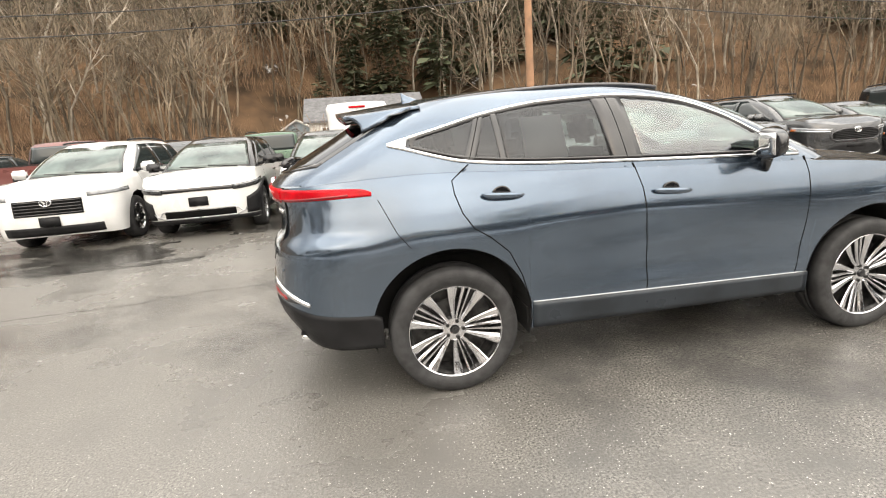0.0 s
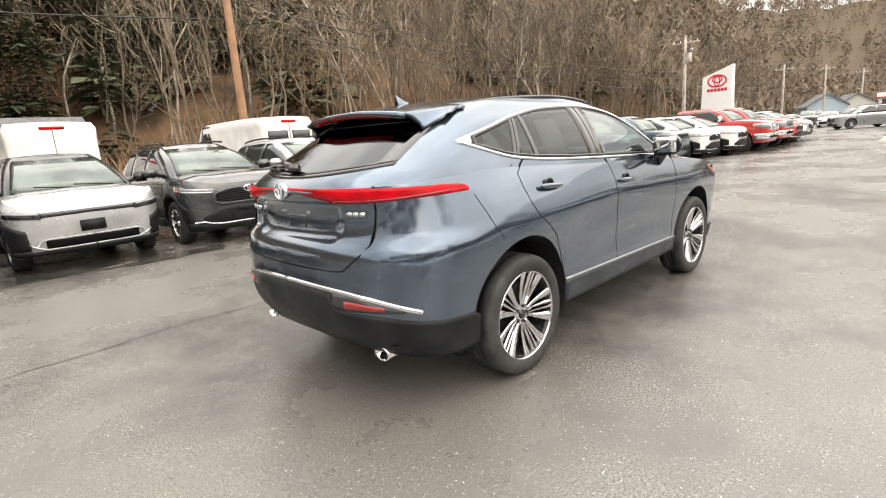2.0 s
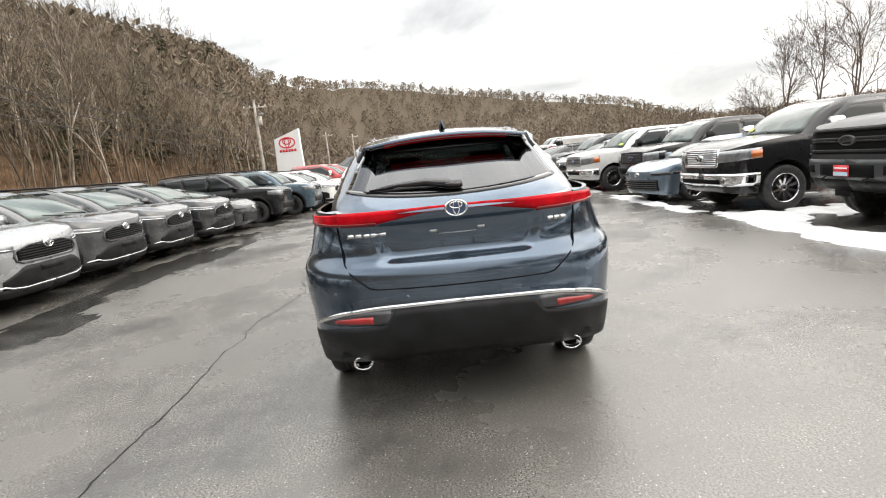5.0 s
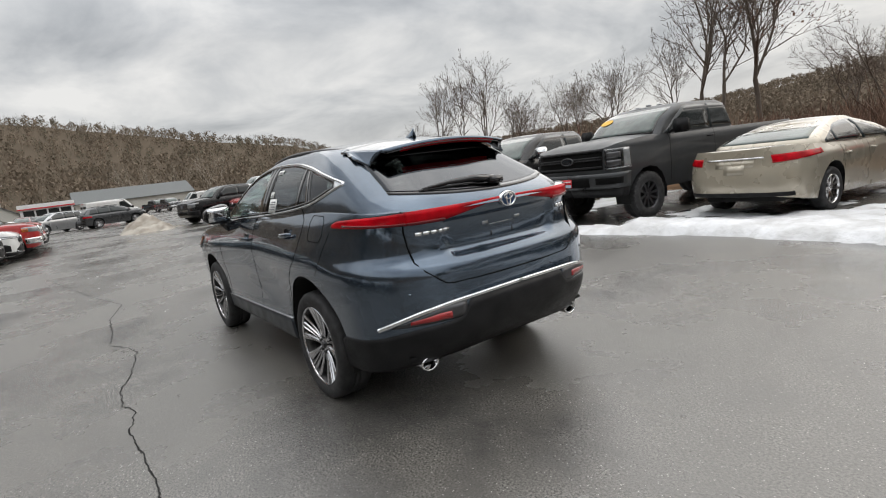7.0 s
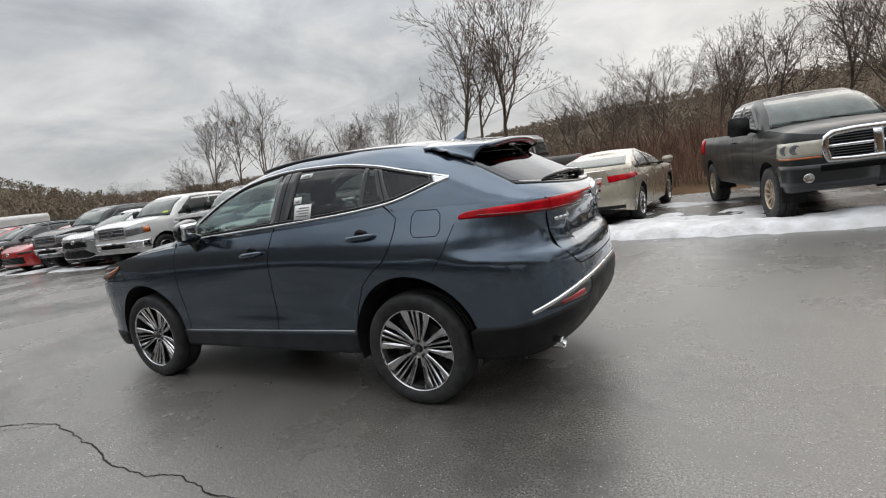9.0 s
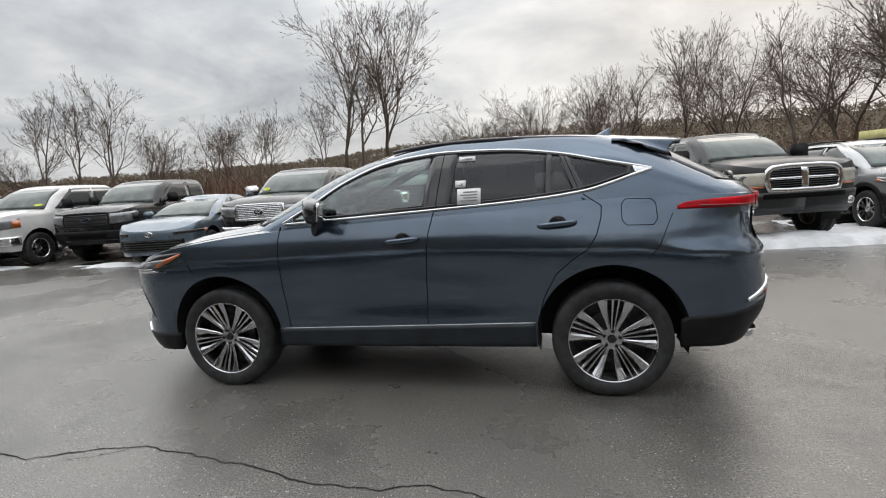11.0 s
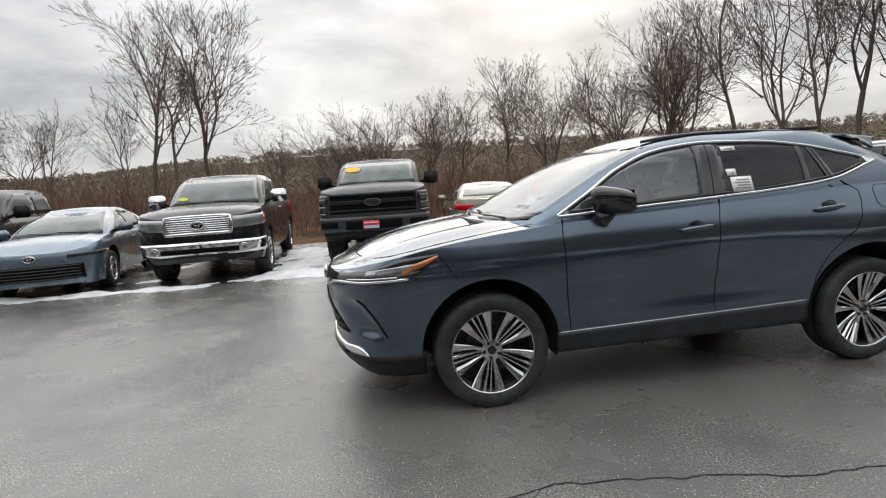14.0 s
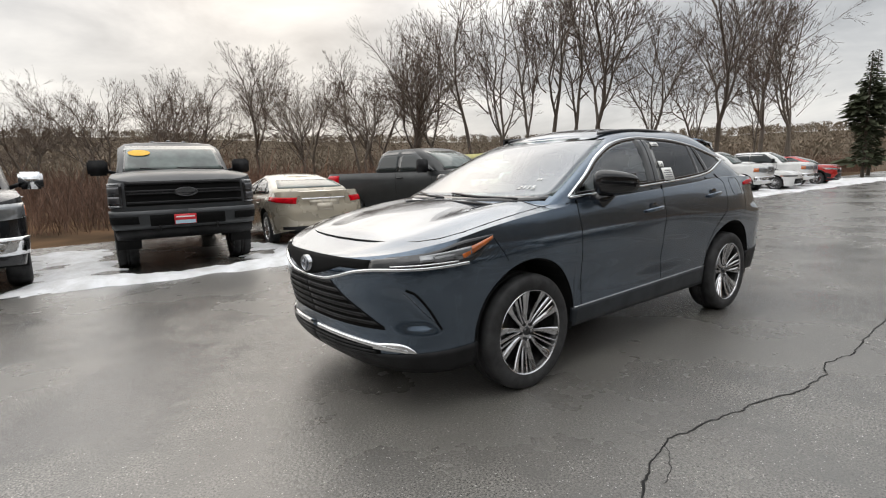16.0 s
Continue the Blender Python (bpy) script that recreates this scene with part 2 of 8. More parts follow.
def tube(pts, r, n=6, flat=1.0):
    """A round bar along points; r: one radius or one for each point."""
    pts = [Vector(p) for p in pts]
    rs = r if isinstance(r, (list, tuple)) else [r] * len(pts)
    V, F = [], []
    side = None
    for i, p in enumerate(pts):
        t = (pts[min(i + 1, len(pts) - 1)] - pts[max(i - 1, 0)]).normalized()
        ref = side if side is not None else (Vector((0, 0, 1)) if abs(t.z) < 0.9 else Vector((1, 0, 0)))
        a = (ref - t * ref.dot(t)).normalized()
        side = a
        b = t.cross(a)
        for k in range(n):
            c = 2 * math.pi * k / n
            V.append(p + rs[i] * (a * math.cos(c) + b * math.sin(c) * flat))
    for i in range(len(pts) - 1):
        for k in range(n):
            l = (k + 1) % n
            F.append((i * n + k, i * n + l, (i + 1) * n + l, (i + 1) * n + k))
    F.append(tuple(range(n))[::-1])
    F.append(tuple((len(pts) - 1) * n + k for k in range(n)))
    return V, F


def patch(fun, nu, nv, off=0.004, thick=0.012, out=None):
    """A sheet with thickness over fun(u, v), raised by off along its normal; out: a point inside the thing it lies on."""
    P = np.array([[fun(u, v) for v in np.linspace(0, 1, nv)] for u in np.linspace(0, 1, nu)], float)
    nrm = np.cross(np.gradient(P, axis=0), np.gradient(P, axis=1))
    nrm /= np.linalg.norm(nrm, axis=-1, keepdims=True) + 1e-12
    c = np.array(out if out is not None else (P.mean((0, 1)) * (1, 0.2, 0) + (0, 0, 0.7)))
    mid = (nu // 2, nv // 2)
    flip = (nrm * (P - c)).sum() < 0
    if flip:
        nrm = -nrm
    top, bot = P + off * nrm, P + (off - thick) * nrm
    V = [tuple(p) for p in top.reshape(-1, 3)] + [tuple(p) for p in bot.reshape(-1, 3)]
    n, F = nu * nv, []
    for i in range(nu - 1):
        for j in range(nv - 1):
            q = (i * nv + j, (i + 1) * nv + j, (i + 1) * nv + j + 1, i * nv + j + 1)
            F.append(q[::-1] if flip else q)
    rim = [i * nv for i in range(nu)] + [(nu - 1) * nv + j for j in range(1, nv)] + [i * nv + nv - 1 for i in range(nu - 2, -1, -1)] + [j for j in range(nv - 2, 0, -1)]
    for a, b in zip(rim, rim[1:] + rim[:1]):
        q = (a, a + n, b + n, b)
        F.append(q[::-1] if flip else q)
    return V, F


def curve(*pts):
    """A smooth curve without overshoot through (x, y) pairs."""
    xs, ys = np.array([p[0] for p in pts], float), np.array([p[1] for p in pts], float)
    h, d = np.diff(xs), np.diff(ys) / np.diff(xs)
    m = np.zeros(len(xs))
    m[0], m[-1] = d[0], d[-1]
    for i in range(1, len(xs) - 1):
        if d[i - 1] * d[i] > 0:
            w1, w2 = 2 * h[i] + h[i - 1], h[i] + 2 * h[i - 1]
            m[i] = (w1 + w2) / (w1 / d[i - 1] + w2 / d[i])
    xl, yl, ml, hl = xs.tolist(), ys.tolist(), m.tolist(), h.tolist()

    def f(x):
        if x <= xl[0]:
            return yl[0]
        if x >= xl[-1]:
            return yl[-1]
        i = 0
        while x > xl[i + 1]:
            i += 1
        t = (x - xl[i]) / hl[i]
        t2, t3 = t * t, t * t * t
        return (2 * t3 - 3 * t2 + 1) * yl[i] + (t3 - 2 * t2 + t) * hl[i] * ml[i] + (3 * t2 - 2 * t3) * yl[i + 1] + (t3 - t2) * hl[i] * ml[i + 1]

    return f


# ---- vehicles ----
class Shell:
    """A rounded hull: at every height a waterline from the rear's middle round the corner, along the side, to the front's middle."""

    def __init__(s, xr, xf, XR, XF, hw, zb, zt, nr=2.6, nf=2.6, dent=None):
        s.xr, s.xf, s.XR, s.XF, s.hw, s.zb, s.zt, s.nr, s.nf = xr, xf, XR, XF, hw, zb, zt, nr, nf
        s.dent = dent or (lambda front, y, z: 0.0)

    def y(s, x, z):
        F, R = s.XF(z), s.XR(z)
        w = s.hw(x, z)
        if x > F:
            k = min(1.0, (x - F) / max(1e-4, s.xf(z) - F))
            return w * (1 - k ** s.nf) ** (1 / s.nf)
        if x < R:
            k = min(1.0, (R - x) / max(1e-4, R - s.xr(z)))
            return w * (1 - k ** s.nr) ** (1 / s.nr)
        return w

    def end(s, front, q, z):
        """A point of the front or rear: q from 0, the middle, to 1, where the side begins; beyond 1 metres along the side."""
        F, R = s.XF(z), s.XR(z)
        if q > 1:
            x = F - (q - 1) if front else R + (q - 1)
            return x, s.hw(x, z)
        a, n = q * math.pi / 2, (s.nf if front else s.nr)
        ca, sa = max(0.0, math.cos(a)) ** (2 / n), math.sin(a) ** (2 / n)
        x = F + (s.xf(z) - F) * ca if front else R - (R - s.xr(z)) * ca
        y = s.hw(x, z) * sa
        return x + s.dent(front, y, z), y

    def share(s, front, f):
        """The q of end() at which y is the share f of the half width."""
        return math.asin(min(1.0, f) ** ((s.nf if front else s.nr) / 2)) * 2 / math.pi

    def at_y(s, front, y, z):
        """x of the front or rear face at a distance y from the middle."""
        F, R = s.XF(z), s.XR(z)
        E = s.xf(z) if front else s.xr(z)
        n = s.nf if front else s.nr
        w = s.hw((F if front else R) * 0.5 + E * 0.5, z)
        k = min(1.0, abs(y) / w)
        ca = (1 - k**n) ** (1 / n)
        return (F + (E - F) * ca if front else R + (E - R) * ca) + s.dent(front, y, z)

    def mesh(s, fr, na, ts):
        qs = [("r", i / na) for i in range(na)] + [("s", f) for f in fr] + [("f", 1 - i / na) for i in range(1, na + 1)]
        half = []
        for t in ts:
            row = []
            for kind, q in qs:
                z = 0.8
                x = 0.0
                for _ in range(5):
                    if kind == "s":
                        x = s.XR(z) + (s.XF(z) - s.XR(z)) * q
                        y = s.hw(x, z)
                    else:
                        x, y = s.end(kind == "f", q, z)
                    z = s.zb(x) + (s.zt(x) - s.zb(x)) * t
                row.append((x, y, z))
            half.append(row)
        return half

    @staticmethod
    def skin(half, keep=None):
        n = len(half[0])
        V, F = [], []
        loop = 2 * n - 2
        for row in half:
            V.extend(row)
            V.extend((x, -y, z) for x, y, z in row[-2:0:-1])
        for j in range(len(half) - 1):
            for i in range(loop):
                k = (i + 1) % loop
                q = (j * loop + i, j * loop + k, (j + 1) * loop + k, (j + 1) * loop + i)
                if keep:
                    c = [sum(V[a][d] for a in q) / 4 for d in range(3)]
                    if not keep(*c):
                        continue
                F.append(q[::-1])
        return V, F

    @staticmethod
    def cap(row, crown, m=10, hole=None, drop=0.0, ridge=None):
        """The top across from side to side; hole: a stretch of x in which only the edges are laid."""
        V, F = [], []
        wide = max(y for x, y, z in row)
        for x, y, z in row:
            full = min(1.0, 1.15 * y / wide) ** 1.5
            for k in range(m + 1):
                v = math.cos(math.pi * k / m)
                V.append((x, y * v, z + crown(x) * full * (1 - v**2) - drop + (ridge(x, abs(v)) if ridge else 0)))
        for i in range(len(row) - 1):
            cx = (row[i][0] + row[i + 1][0]) / 2
            for k in range(m):
                if hole and hole[0] < cx < hole[1] and 1 < k < m - 2:
                    continue
                a = i * (m + 1) + k
                F.append((a, a + m + 1, a + m + 2, a + 1))
        return V, [f[::-1] for f in F]


def arch_floor(base, wheels, R, hub):
    """The hull's lower edge: the sill, with round openings over the wheels."""

    def f(x):
        z = base(x)
        for xc in wheels:
            d = abs(x - xc)
            if d <= R:
                z = max(z, hub + math.sqrt(max(0, R * R - d * d)))
        return z

    return f


def side_samples(XR, XF, wheels, R, step):
    xs = list(np.linspace(XR, XF, int((XF - XR) / step) + 2))
    for xc in wheels:
        xs = [x for x in xs if abs(x - xc) > R + 0.01]
        k = max(9, int(2.2 * R / step))
        xs += [xc + R * math.sin(a) for a in np.linspace(-math.pi / 2, math.pi / 2, k)] + [xc - R - 0.003, xc + R + 0.003]
    xs = sorted(x for x in xs if XR <= x <= XF)
    return [(x - XR) / (XF - XR) for x in xs]


WHEEL_CACHE = {}


def wheel_meshes(style, r, rim, w):
    key = (style, r, rim, w)
    if key in WHEEL_CACHE:
        return WHEEL_CACHE[key]
    h = w / 2
    n = 64 if style == "multi" else 30
    tyre = lathe([(rim * 0.97, -h * 0.8), (rim * 1.02, -h * 0.95), (rim + (r - rim) * 0.5, -h * 1.02), (r * 0.955, -h * 0.93), (r * 0.985, -h * 0.80), (r, -h * 0.5), (r, -h * 0.17), (r * 0.982, -h * 0.15),
                  (r * 0.982, -h * 0.11), (r, -h * 0.09), (r, h * 0.09), (r * 0.982, h * 0.11), (r * 0.982, h * 0.15), (r, h * 0.17), (r, h * 0.5), (r * 0.985, h * 0.80), (r * 0.955, h * 0.93), (rim + (r - rim) * 0.5, h * 1.02), (rim * 1.02, h * 0.95), (rim * 0.97, h * 0.8)], n)
    if style != "multi" and r < 0.41:
        tyre = lathe([(rim * 0.97, -h * 0.8), (rim + (r - rim) * 0.5, -h * 1.02), (r * 0.955, -h * 0.93), (r, -h * 0.6), (r, h * 0.6), (r * 0.985, h * 0.80), (r * 0.955, h * 0.93), (rim + (r - rim) * 0.5, h * 1.02), (rim * 0.97, h * 0.8)], n)
    # shoulder blocks of the tread
    blocks = []
    nb = 60 if style == "multi" else 30
    for k in range(nb):
        a = 2 * math.pi * k / nb
        for sg in (-1, 1):
            b = box(-0.011 * r / 0.36 * 60 / nb, 0.011 * r / 0.36 * 60 / nb, sg * h * 0.90 - 0.016, sg * h * 0.90 + 0.010, r * 0.940, r * 0.974)
            blocks.append(moved(b, Matrix.Rotation(a, 4, "Y")))
    tyre = joined(tyre, *(blocks if style == "ten" and r > 0.41 else ()))
    lip = lathe([(rim * 0.945, h * 0.84), (rim * 0.955, h * 0.88), (rim * 0.985, h * 0.94), (rim * 1.0, h * 0.91), (rim * 0.985, h * 0.75)], n)
    barrel = lathe([(rim * 0.950, h * 0.86), (rim * 0.92, h * 0.70), (rim * 0.90, h * 0.2), (rim * 0.88, -h * 0.8), (rim * 0.97, -h * 0.85)], n)
    back = lathe([(0.0, -h * 0.1), (rim * 0.62, -h * 0.1), (rim * 0.62, h * 0.0), (0.0, h * 0.02)], 28)
    well = lathe([(0.0, -h * 0.3), (rim * 0.89, -h * 0.3)], 28)
    spokes, faces = [], []

    def spoke(a, r0, r1, w0, w1, d0, d1, th=0.022, lean=0.0):
        V = []
        for rr, ww, dd, da in ((r0, w0, d0, 0.0), (r0 * 0.45 + r1 * 0.55, (w0 + w1) / 2, (d0 + d1) / 2 + 0.004, lean * 0.5), (r1, w1, d1, lean)):
            for sx, yy in ((-1, dd), (1, dd), (1, dd - th), (-1, dd - th)):
                c = Vector((sx * ww / 2 + da, yy, rr))
                V.append(Matrix.Rotation(a, 4, "Y") @ c)
        F = [(0, 1, 2, 3), (8, 11, 10, 9)]
        for k in range(2):
            o = 4 * k
            for e in range(4):
                F.append((o + e, o + (e + 1) % 4 + 0, o + 4 + (e + 1) % 4, o + 4 + e))
        return V, F

    hubd = h * 0.60
    def blade(rows, th):
        """A spoke between two angles at each radius: bevelled edges and a face that falls off to one side."""
        V, F = [], []
        for rr, al, ar, d in rows:
            w = ar - al
            for a_, dd in ((al, d - th), (al, d - 0.005), (al + 0.16 * w, d), (ar - 0.30 * w, d - 0.002), (ar, d - 0.010), (ar, d - th)):
                V.append((rr * math.sin(a_), dd, rr * math.cos(a_)))
        for k in range(len(rows) - 1):
            for e in range(6):
                F.append((6 * k + e, 6 * k + (e + 1) % 6, 6 * k + 6 + (e + 1) % 6, 6 * k + 6 + e))
        return V, F + [tuple(range(5, -1, -1))]

    if style == "multi":
        D = math.pi / 180

        def mirrored(vf):
            return [(-x, y, z) for x, y, z in vf[0]], [f[::-1] for f in vf[1]]

        broad = blade([(rim * 0.24, 7 * D, 27 * D, hubd), (rim * 0.42, 9.0 * D, 22.5 * D, hubd + 0.002), (rim * 0.70, 10.5 * D, 22.5 * D, h * 0.74), (rim * 0.972, 11.5 * D, 24.5 * D, h * 0.90)], 0.034)
        slim_ = blade([(rim * 0.20, 2.5 * D, 13 * D, hubd), (rim * 0.42, 2.4 * D, 9.0 * D, hubd + 0.003), (rim * 0.70, 2.2 * D, 7.2 * D, h * 0.76), (rim * 0.972, 2.0 * D, 6.4 * D, h * 0.90)], 0.034)
    else:
        ns = {"five": 5, "six": 6, "ten": 10}[style]
        for k in range(ns):
            a = 2 * math.pi * k / ns
            if style == "ten":
                spokes.append(spoke(a, rim * 0.2, rim * 0.972, 0.04, 0.045, hubd, h * 0.86))
            else:
                spokes.append(spoke(a - 0.16, rim * 0.2, rim * 0.972, 0.05, 0.045, hubd, h * 0.86, lean=-0.02))
                spokes.append(spoke(a + 0.16, rim * 0.2, rim * 0.972, 0.05, 0.045, hubd, h * 0.86, lean=0.02))
    hub = lathe([(0.0, hubd + 0.006), (rim * 0.12, hubd + 0.004), (rim * 0.135, hubd - 0.006), (rim * 0.30, hubd - 0.010), (rim * 0.32, hubd - 0.04)], 24)
    nuts = []
    for k in range(5):
        a = 2 * math.pi * (k + 0.5) / 5
        c = Vector((rim * 0.19 * math.sin(a), 0, rim * 0.19 * math.cos(a)))
        nuts.append(moved(lathe([(0.0, hubd + 0.004), (0.011, hubd + 0.003), (0.012, hubd - 0.012)], 8), Matrix.Translation(c)))
    if style == "multi":
        # each broad or slim pair of spokes and each nut is a piece of its own, turned into place
        pair = joined(broad, mirrored(broad))
        slim = joined(slim_, mirrored(slim_))
        lip = lathe([(rim * 0.960, h * 0.84), (rim * 0.968, h * 0.90), (rim * 0.990, h * 0.94), (rim * 1.0, h * 0.91), (rim * 0.985, h * 0.75)], n)
        cap = lathe([(0.0, hubd + 0.010), (rim * 0.085, hubd + 0.008), (rim * 0.105, hubd - 0.002), (rim * 0.11, hubd - 0.02)], 24)
        hub = lathe([(rim * 0.10, hubd - 0.004), (rim * 0.245, hubd - 0.008), (rim * 0.27, hubd - 0.04)], 30)
        out = dict(tyre=tyre, rim=lip, hub=hub, cap=cap, slim=slim, disc=joined(back, well, barrel), spoke=pair, nut=nuts[0])
    else:
        one = spokes[0] if style == "ten" else joined(*spokes[:2])
        out = dict(tyre=tyre, rim=joined(lip, barrel, hub), spoke=one, disc=joined(back, well))
    WHEEL_CACHE[key] = {k: (v, {}) for k, v in out.items()}
    return WHEEL_CACHE[key]


def wheel(parent, x, y, r, rim, w, style, rim_mat, steer=0.0, hub=None):
    ms = wheel_meshes(style, r, rim, w)

    def data(k, material):
        vf, done = ms[k]
        if material.name not in done:
            done[material.name] = mesh_of(k, vf[0], vf[1], material, smooth=(k == "tyre"))
        return done[material.name]

    z = (hub if hub else r - 0.006)
    m = pose(x, y, z, 0, 0, steer + (0 if y > 0 else 180)) @ pose(0, 0, 0, 0, random.uniform(0, 72), 0)
    t = put_mesh("wheel", data("rim", rim_mat), parent, m)
    put_mesh("tyre", data("tyre", M_TYRE), t)
    put_mesh("brake_disc", data("disc", M_POCKET), t)
    if style == "multi":
        for k in range(10):
            put_mesh("spoke", data(("spoke", "slim")[k % 2], rim_mat), t, Matrix.Rotation(2 * math.pi * k / 10, 4, "Y"))
        put_mesh("wheel_hub", data("hub", rim_mat), t)
        put_mesh("centre_cap", data("cap", M_GLOSSBLACK), t)
        for k in range(5):
            put_mesh("lug_nut", data("nut", M_POCKET), t, Matrix.Rotation(2 * math.pi * k / 5, 4, "Y"))
    else:
        ns = {"five": 5, "six": 6, "ten": 10}[style]
        for k in range(ns):
            put_mesh("spoke", data("spoke", rim_mat), t, Matrix.Rotation(2 * math.pi * k / ns, 4, "Y"))
    return t


class Car:
    """A vehicle that faces +x, its origin on the ground midway between the axles."""

    def __init__(s, name, label, category="car", group="", kind=""):
        s.root = tagged(new(name), label, category, group, kind)
        s.b = s.g = None

    def add(s, name, vf, material, label="", smooth=True, parent=None):
        return part(name, vf, material, parent or s.root, label, smooth)

    def on_end(s, name, material, front, y0, y1, zlo, zhi, nu=14, nv=5, off=0.004, thick=0.012, label="", shell=None, parent=None):
        """A sheet on the front or rear face between y0 and y1."""
        b = shell or s.b
        lo, hi = (zlo if callable(zlo) else lambda y: zlo), (zhi if callable(zhi) else lambda y: zhi)

        def f(u, v):
            y = y0 + (y1 - y0) * u
            z = lo(y) + (hi(y) - lo(y)) * v
            return b.at_y(front, y, z), y, z

        return s.add(name, patch(f, nu, nv, off, thick, (0, 0, 0.8)), material, label, parent=parent)

    def on_face(s, name, material, front, f0, f1, zlo, zhi, nu=20, nv=8, off=0.004, thick=0.012, label="", shell=None, parent=None):
        """A sheet on the front or rear face between shares f0 and f1 of the half width."""
        b = shell or s.b
        lo, hi = (zlo if callable(zlo) else lambda f: zlo), (zhi if callable(zhi) else lambda f: zhi)

        def f(u, v):
            k = f0 + (f1 - f0) * u
            z = lo(k) + (hi(k) - lo(k)) * v
            x, y = b.end(front, b.share(front, abs(k)), z)
            return x, math.copysign(y, k), z

        return s.add(name, patch(f, nu, nv, off, thick, (0, 0, 0.8)), material, label, parent=parent)

    def on_wrap(s, name, material, front, sg, q0, q1, zlo, zhi, nu=14, nv=5, off=0.004, thick=0.012, label="", shell=None, parent=None):
        """A sheet that runs round a corner; zlo and zhi over u from 0 to 1."""
        b = shell or s.b
        lo, hi = (zlo if callable(zlo) else lambda u: zlo), (zhi if callable(zhi) else lambda u: zhi)

        def f(u, v):
            z = lo(u) + (hi(u) - lo(u)) * v
            x, y = b.end(front, q0 + (q1 - q0) * u, z)
            return x, sg * y, z

        return s.add(name, patch(f, nu, nv, off, thick, (0, 0, 0.8)), material, label, parent=parent)

    def on_side(s, name, material, sg, xl, xh, zlo, zhi, nu=14, nv=6, off=0.004, thick=0.012, label="", shell=None, parent=None):
        """A sheet on the side; xl, xh: pairs of x at its lower and its upper edge."""
        b = shell or s.b
        lo, hi = (zlo if callable(zlo) else lambda x: zlo), (zhi if callable(zhi) else lambda x: zhi)

        def f(u, v):
            x = (xl[0] + (xl[1] - xl[0]) * u) * (1 - v) + (xh[0] + (xh[1] - xh[0]) * u) * v
            z = lo(x) + (hi(x) - lo(x)) * v
            return x, sg * b.y(x, z), z

        return s.add(name, patch(f, nu, nv, off, thick, (0, 0, 0.8)), material, label, parent=parent)

    def seam(s, pts, sg, name="door_seam", width=0.006, material=None, off=0.0015, shell=None, label=""):
        """A thin gap along (x, z) points on the side."""
        b = shell or s.b
        P = dense([Vector((x, 0, z)) for x, z in pts], 0.03)
        P = [Vector((p.x, sg * b.y(p.x, p.z), p.z)) for p in P]
        return s.add(name, strip(P, Vector((0, sg, 0)), width, off), material or M_SEAM, label)

    def ring(s, pts, sg, width, name, material, off=0.006, shell=None, label=""):
        b = shell or s.b
        P = dense([Vector((x, 0, z)) for x, z in pts + pts[:1]], 0.03)
        P = [Vector((p.x, sg * b.y(p.x, p.z), p.z)) for p in P]
        return s.add(name, strip(P, Vector((0, sg, 0)), width, off), material, label)

    def liners(s, wheels, radii, hub, W, x0, x1, base):
        radii = radii if isinstance(radii, tuple) else (radii, radii)
        R = radii[0]
        vfs = [box(x0, x1, -W + 0.33, W - 0.33, base, 0.72), box(wheels[0] + R, wheels[1] - R, -W + 0.06, W - 0.06, base + 0.01, base + 0.12)]
        for xc, R in zip(wheels, radii):
            V, F = [], []
            for i in range(17):
                a = math.pi * (i / 16 * 1.16 - 0.08)
                x, z = xc + (R + 0.012) * math.cos(a), hub + (R + 0.012) * math.sin(a)
                for y in (max(W - 0.012, s.b.y(x, max(z, base + 0.03)) - 0.006), W - 0.34):
                    V.append((x, y, z))
            for i in range(16):
                F.append((2 * i, 2 * i + 1, 2 * i + 3, 2 * i + 2))
            vfs.append(box(xc - 0.8 * R, xc + 0.8 * R, -W + 0.34, W - 0.34, 0.5, hub + 0.985 * R))
            vfs += [(V, F), ([(x, -y, z) for x, y, z in V], F)]
        s.add("underbody", joined(*vfs), M_UNDER, smooth=False)


def dense(pts, step):
    out = [pts[0]]
    for a, b in zip(pts, pts[1:]):
        n = max(1, int((b - a).length / step))
        out += [a.lerp(b, k / n) for k in range(1, n + 1)]
    return out


def strip(P, out, width, off):
    """A raised band along points; out: the way it faces."""
    V, F = [], []
    n = len(P)
    closed = (P[0] - P[-1]).length < 1e-5
    for i, p in enumerate(P):
        a = P[i - 1] if i else (P[-2] if closed else P[0])
        c = P[i + 1] if i < n - 1 else (P[1] if closed else P[-1])
        t = (c - a).normalized()
        side = t.cross(out).normalized()
        h = side.cross(t).normalized()
        if h.dot(out) < 0:
            h = -h
        for k, (w, o) in enumerate(((-0.5, -0.01), (-0.5, off * 0.6), (-0.25, off), (0.25, off), (0.5, off * 0.6), (0.5, -0.01))):
            V.append(p + side * (w * width) + h * o)
    for i in range(n - 1):
        for k in range(5):
            F.append((6 * i + k, 6 * i + k + 1, 6 * i + 7 + k, 6 * i + 6 + k))
    if closed is False:
        F += [tuple(range(6)), tuple(6 * (n - 1) + k for k in range(5, -1, -1))]
    return V, F


def bump(x, c, w):
    return math.exp(-(((x - c) / w) ** 2))


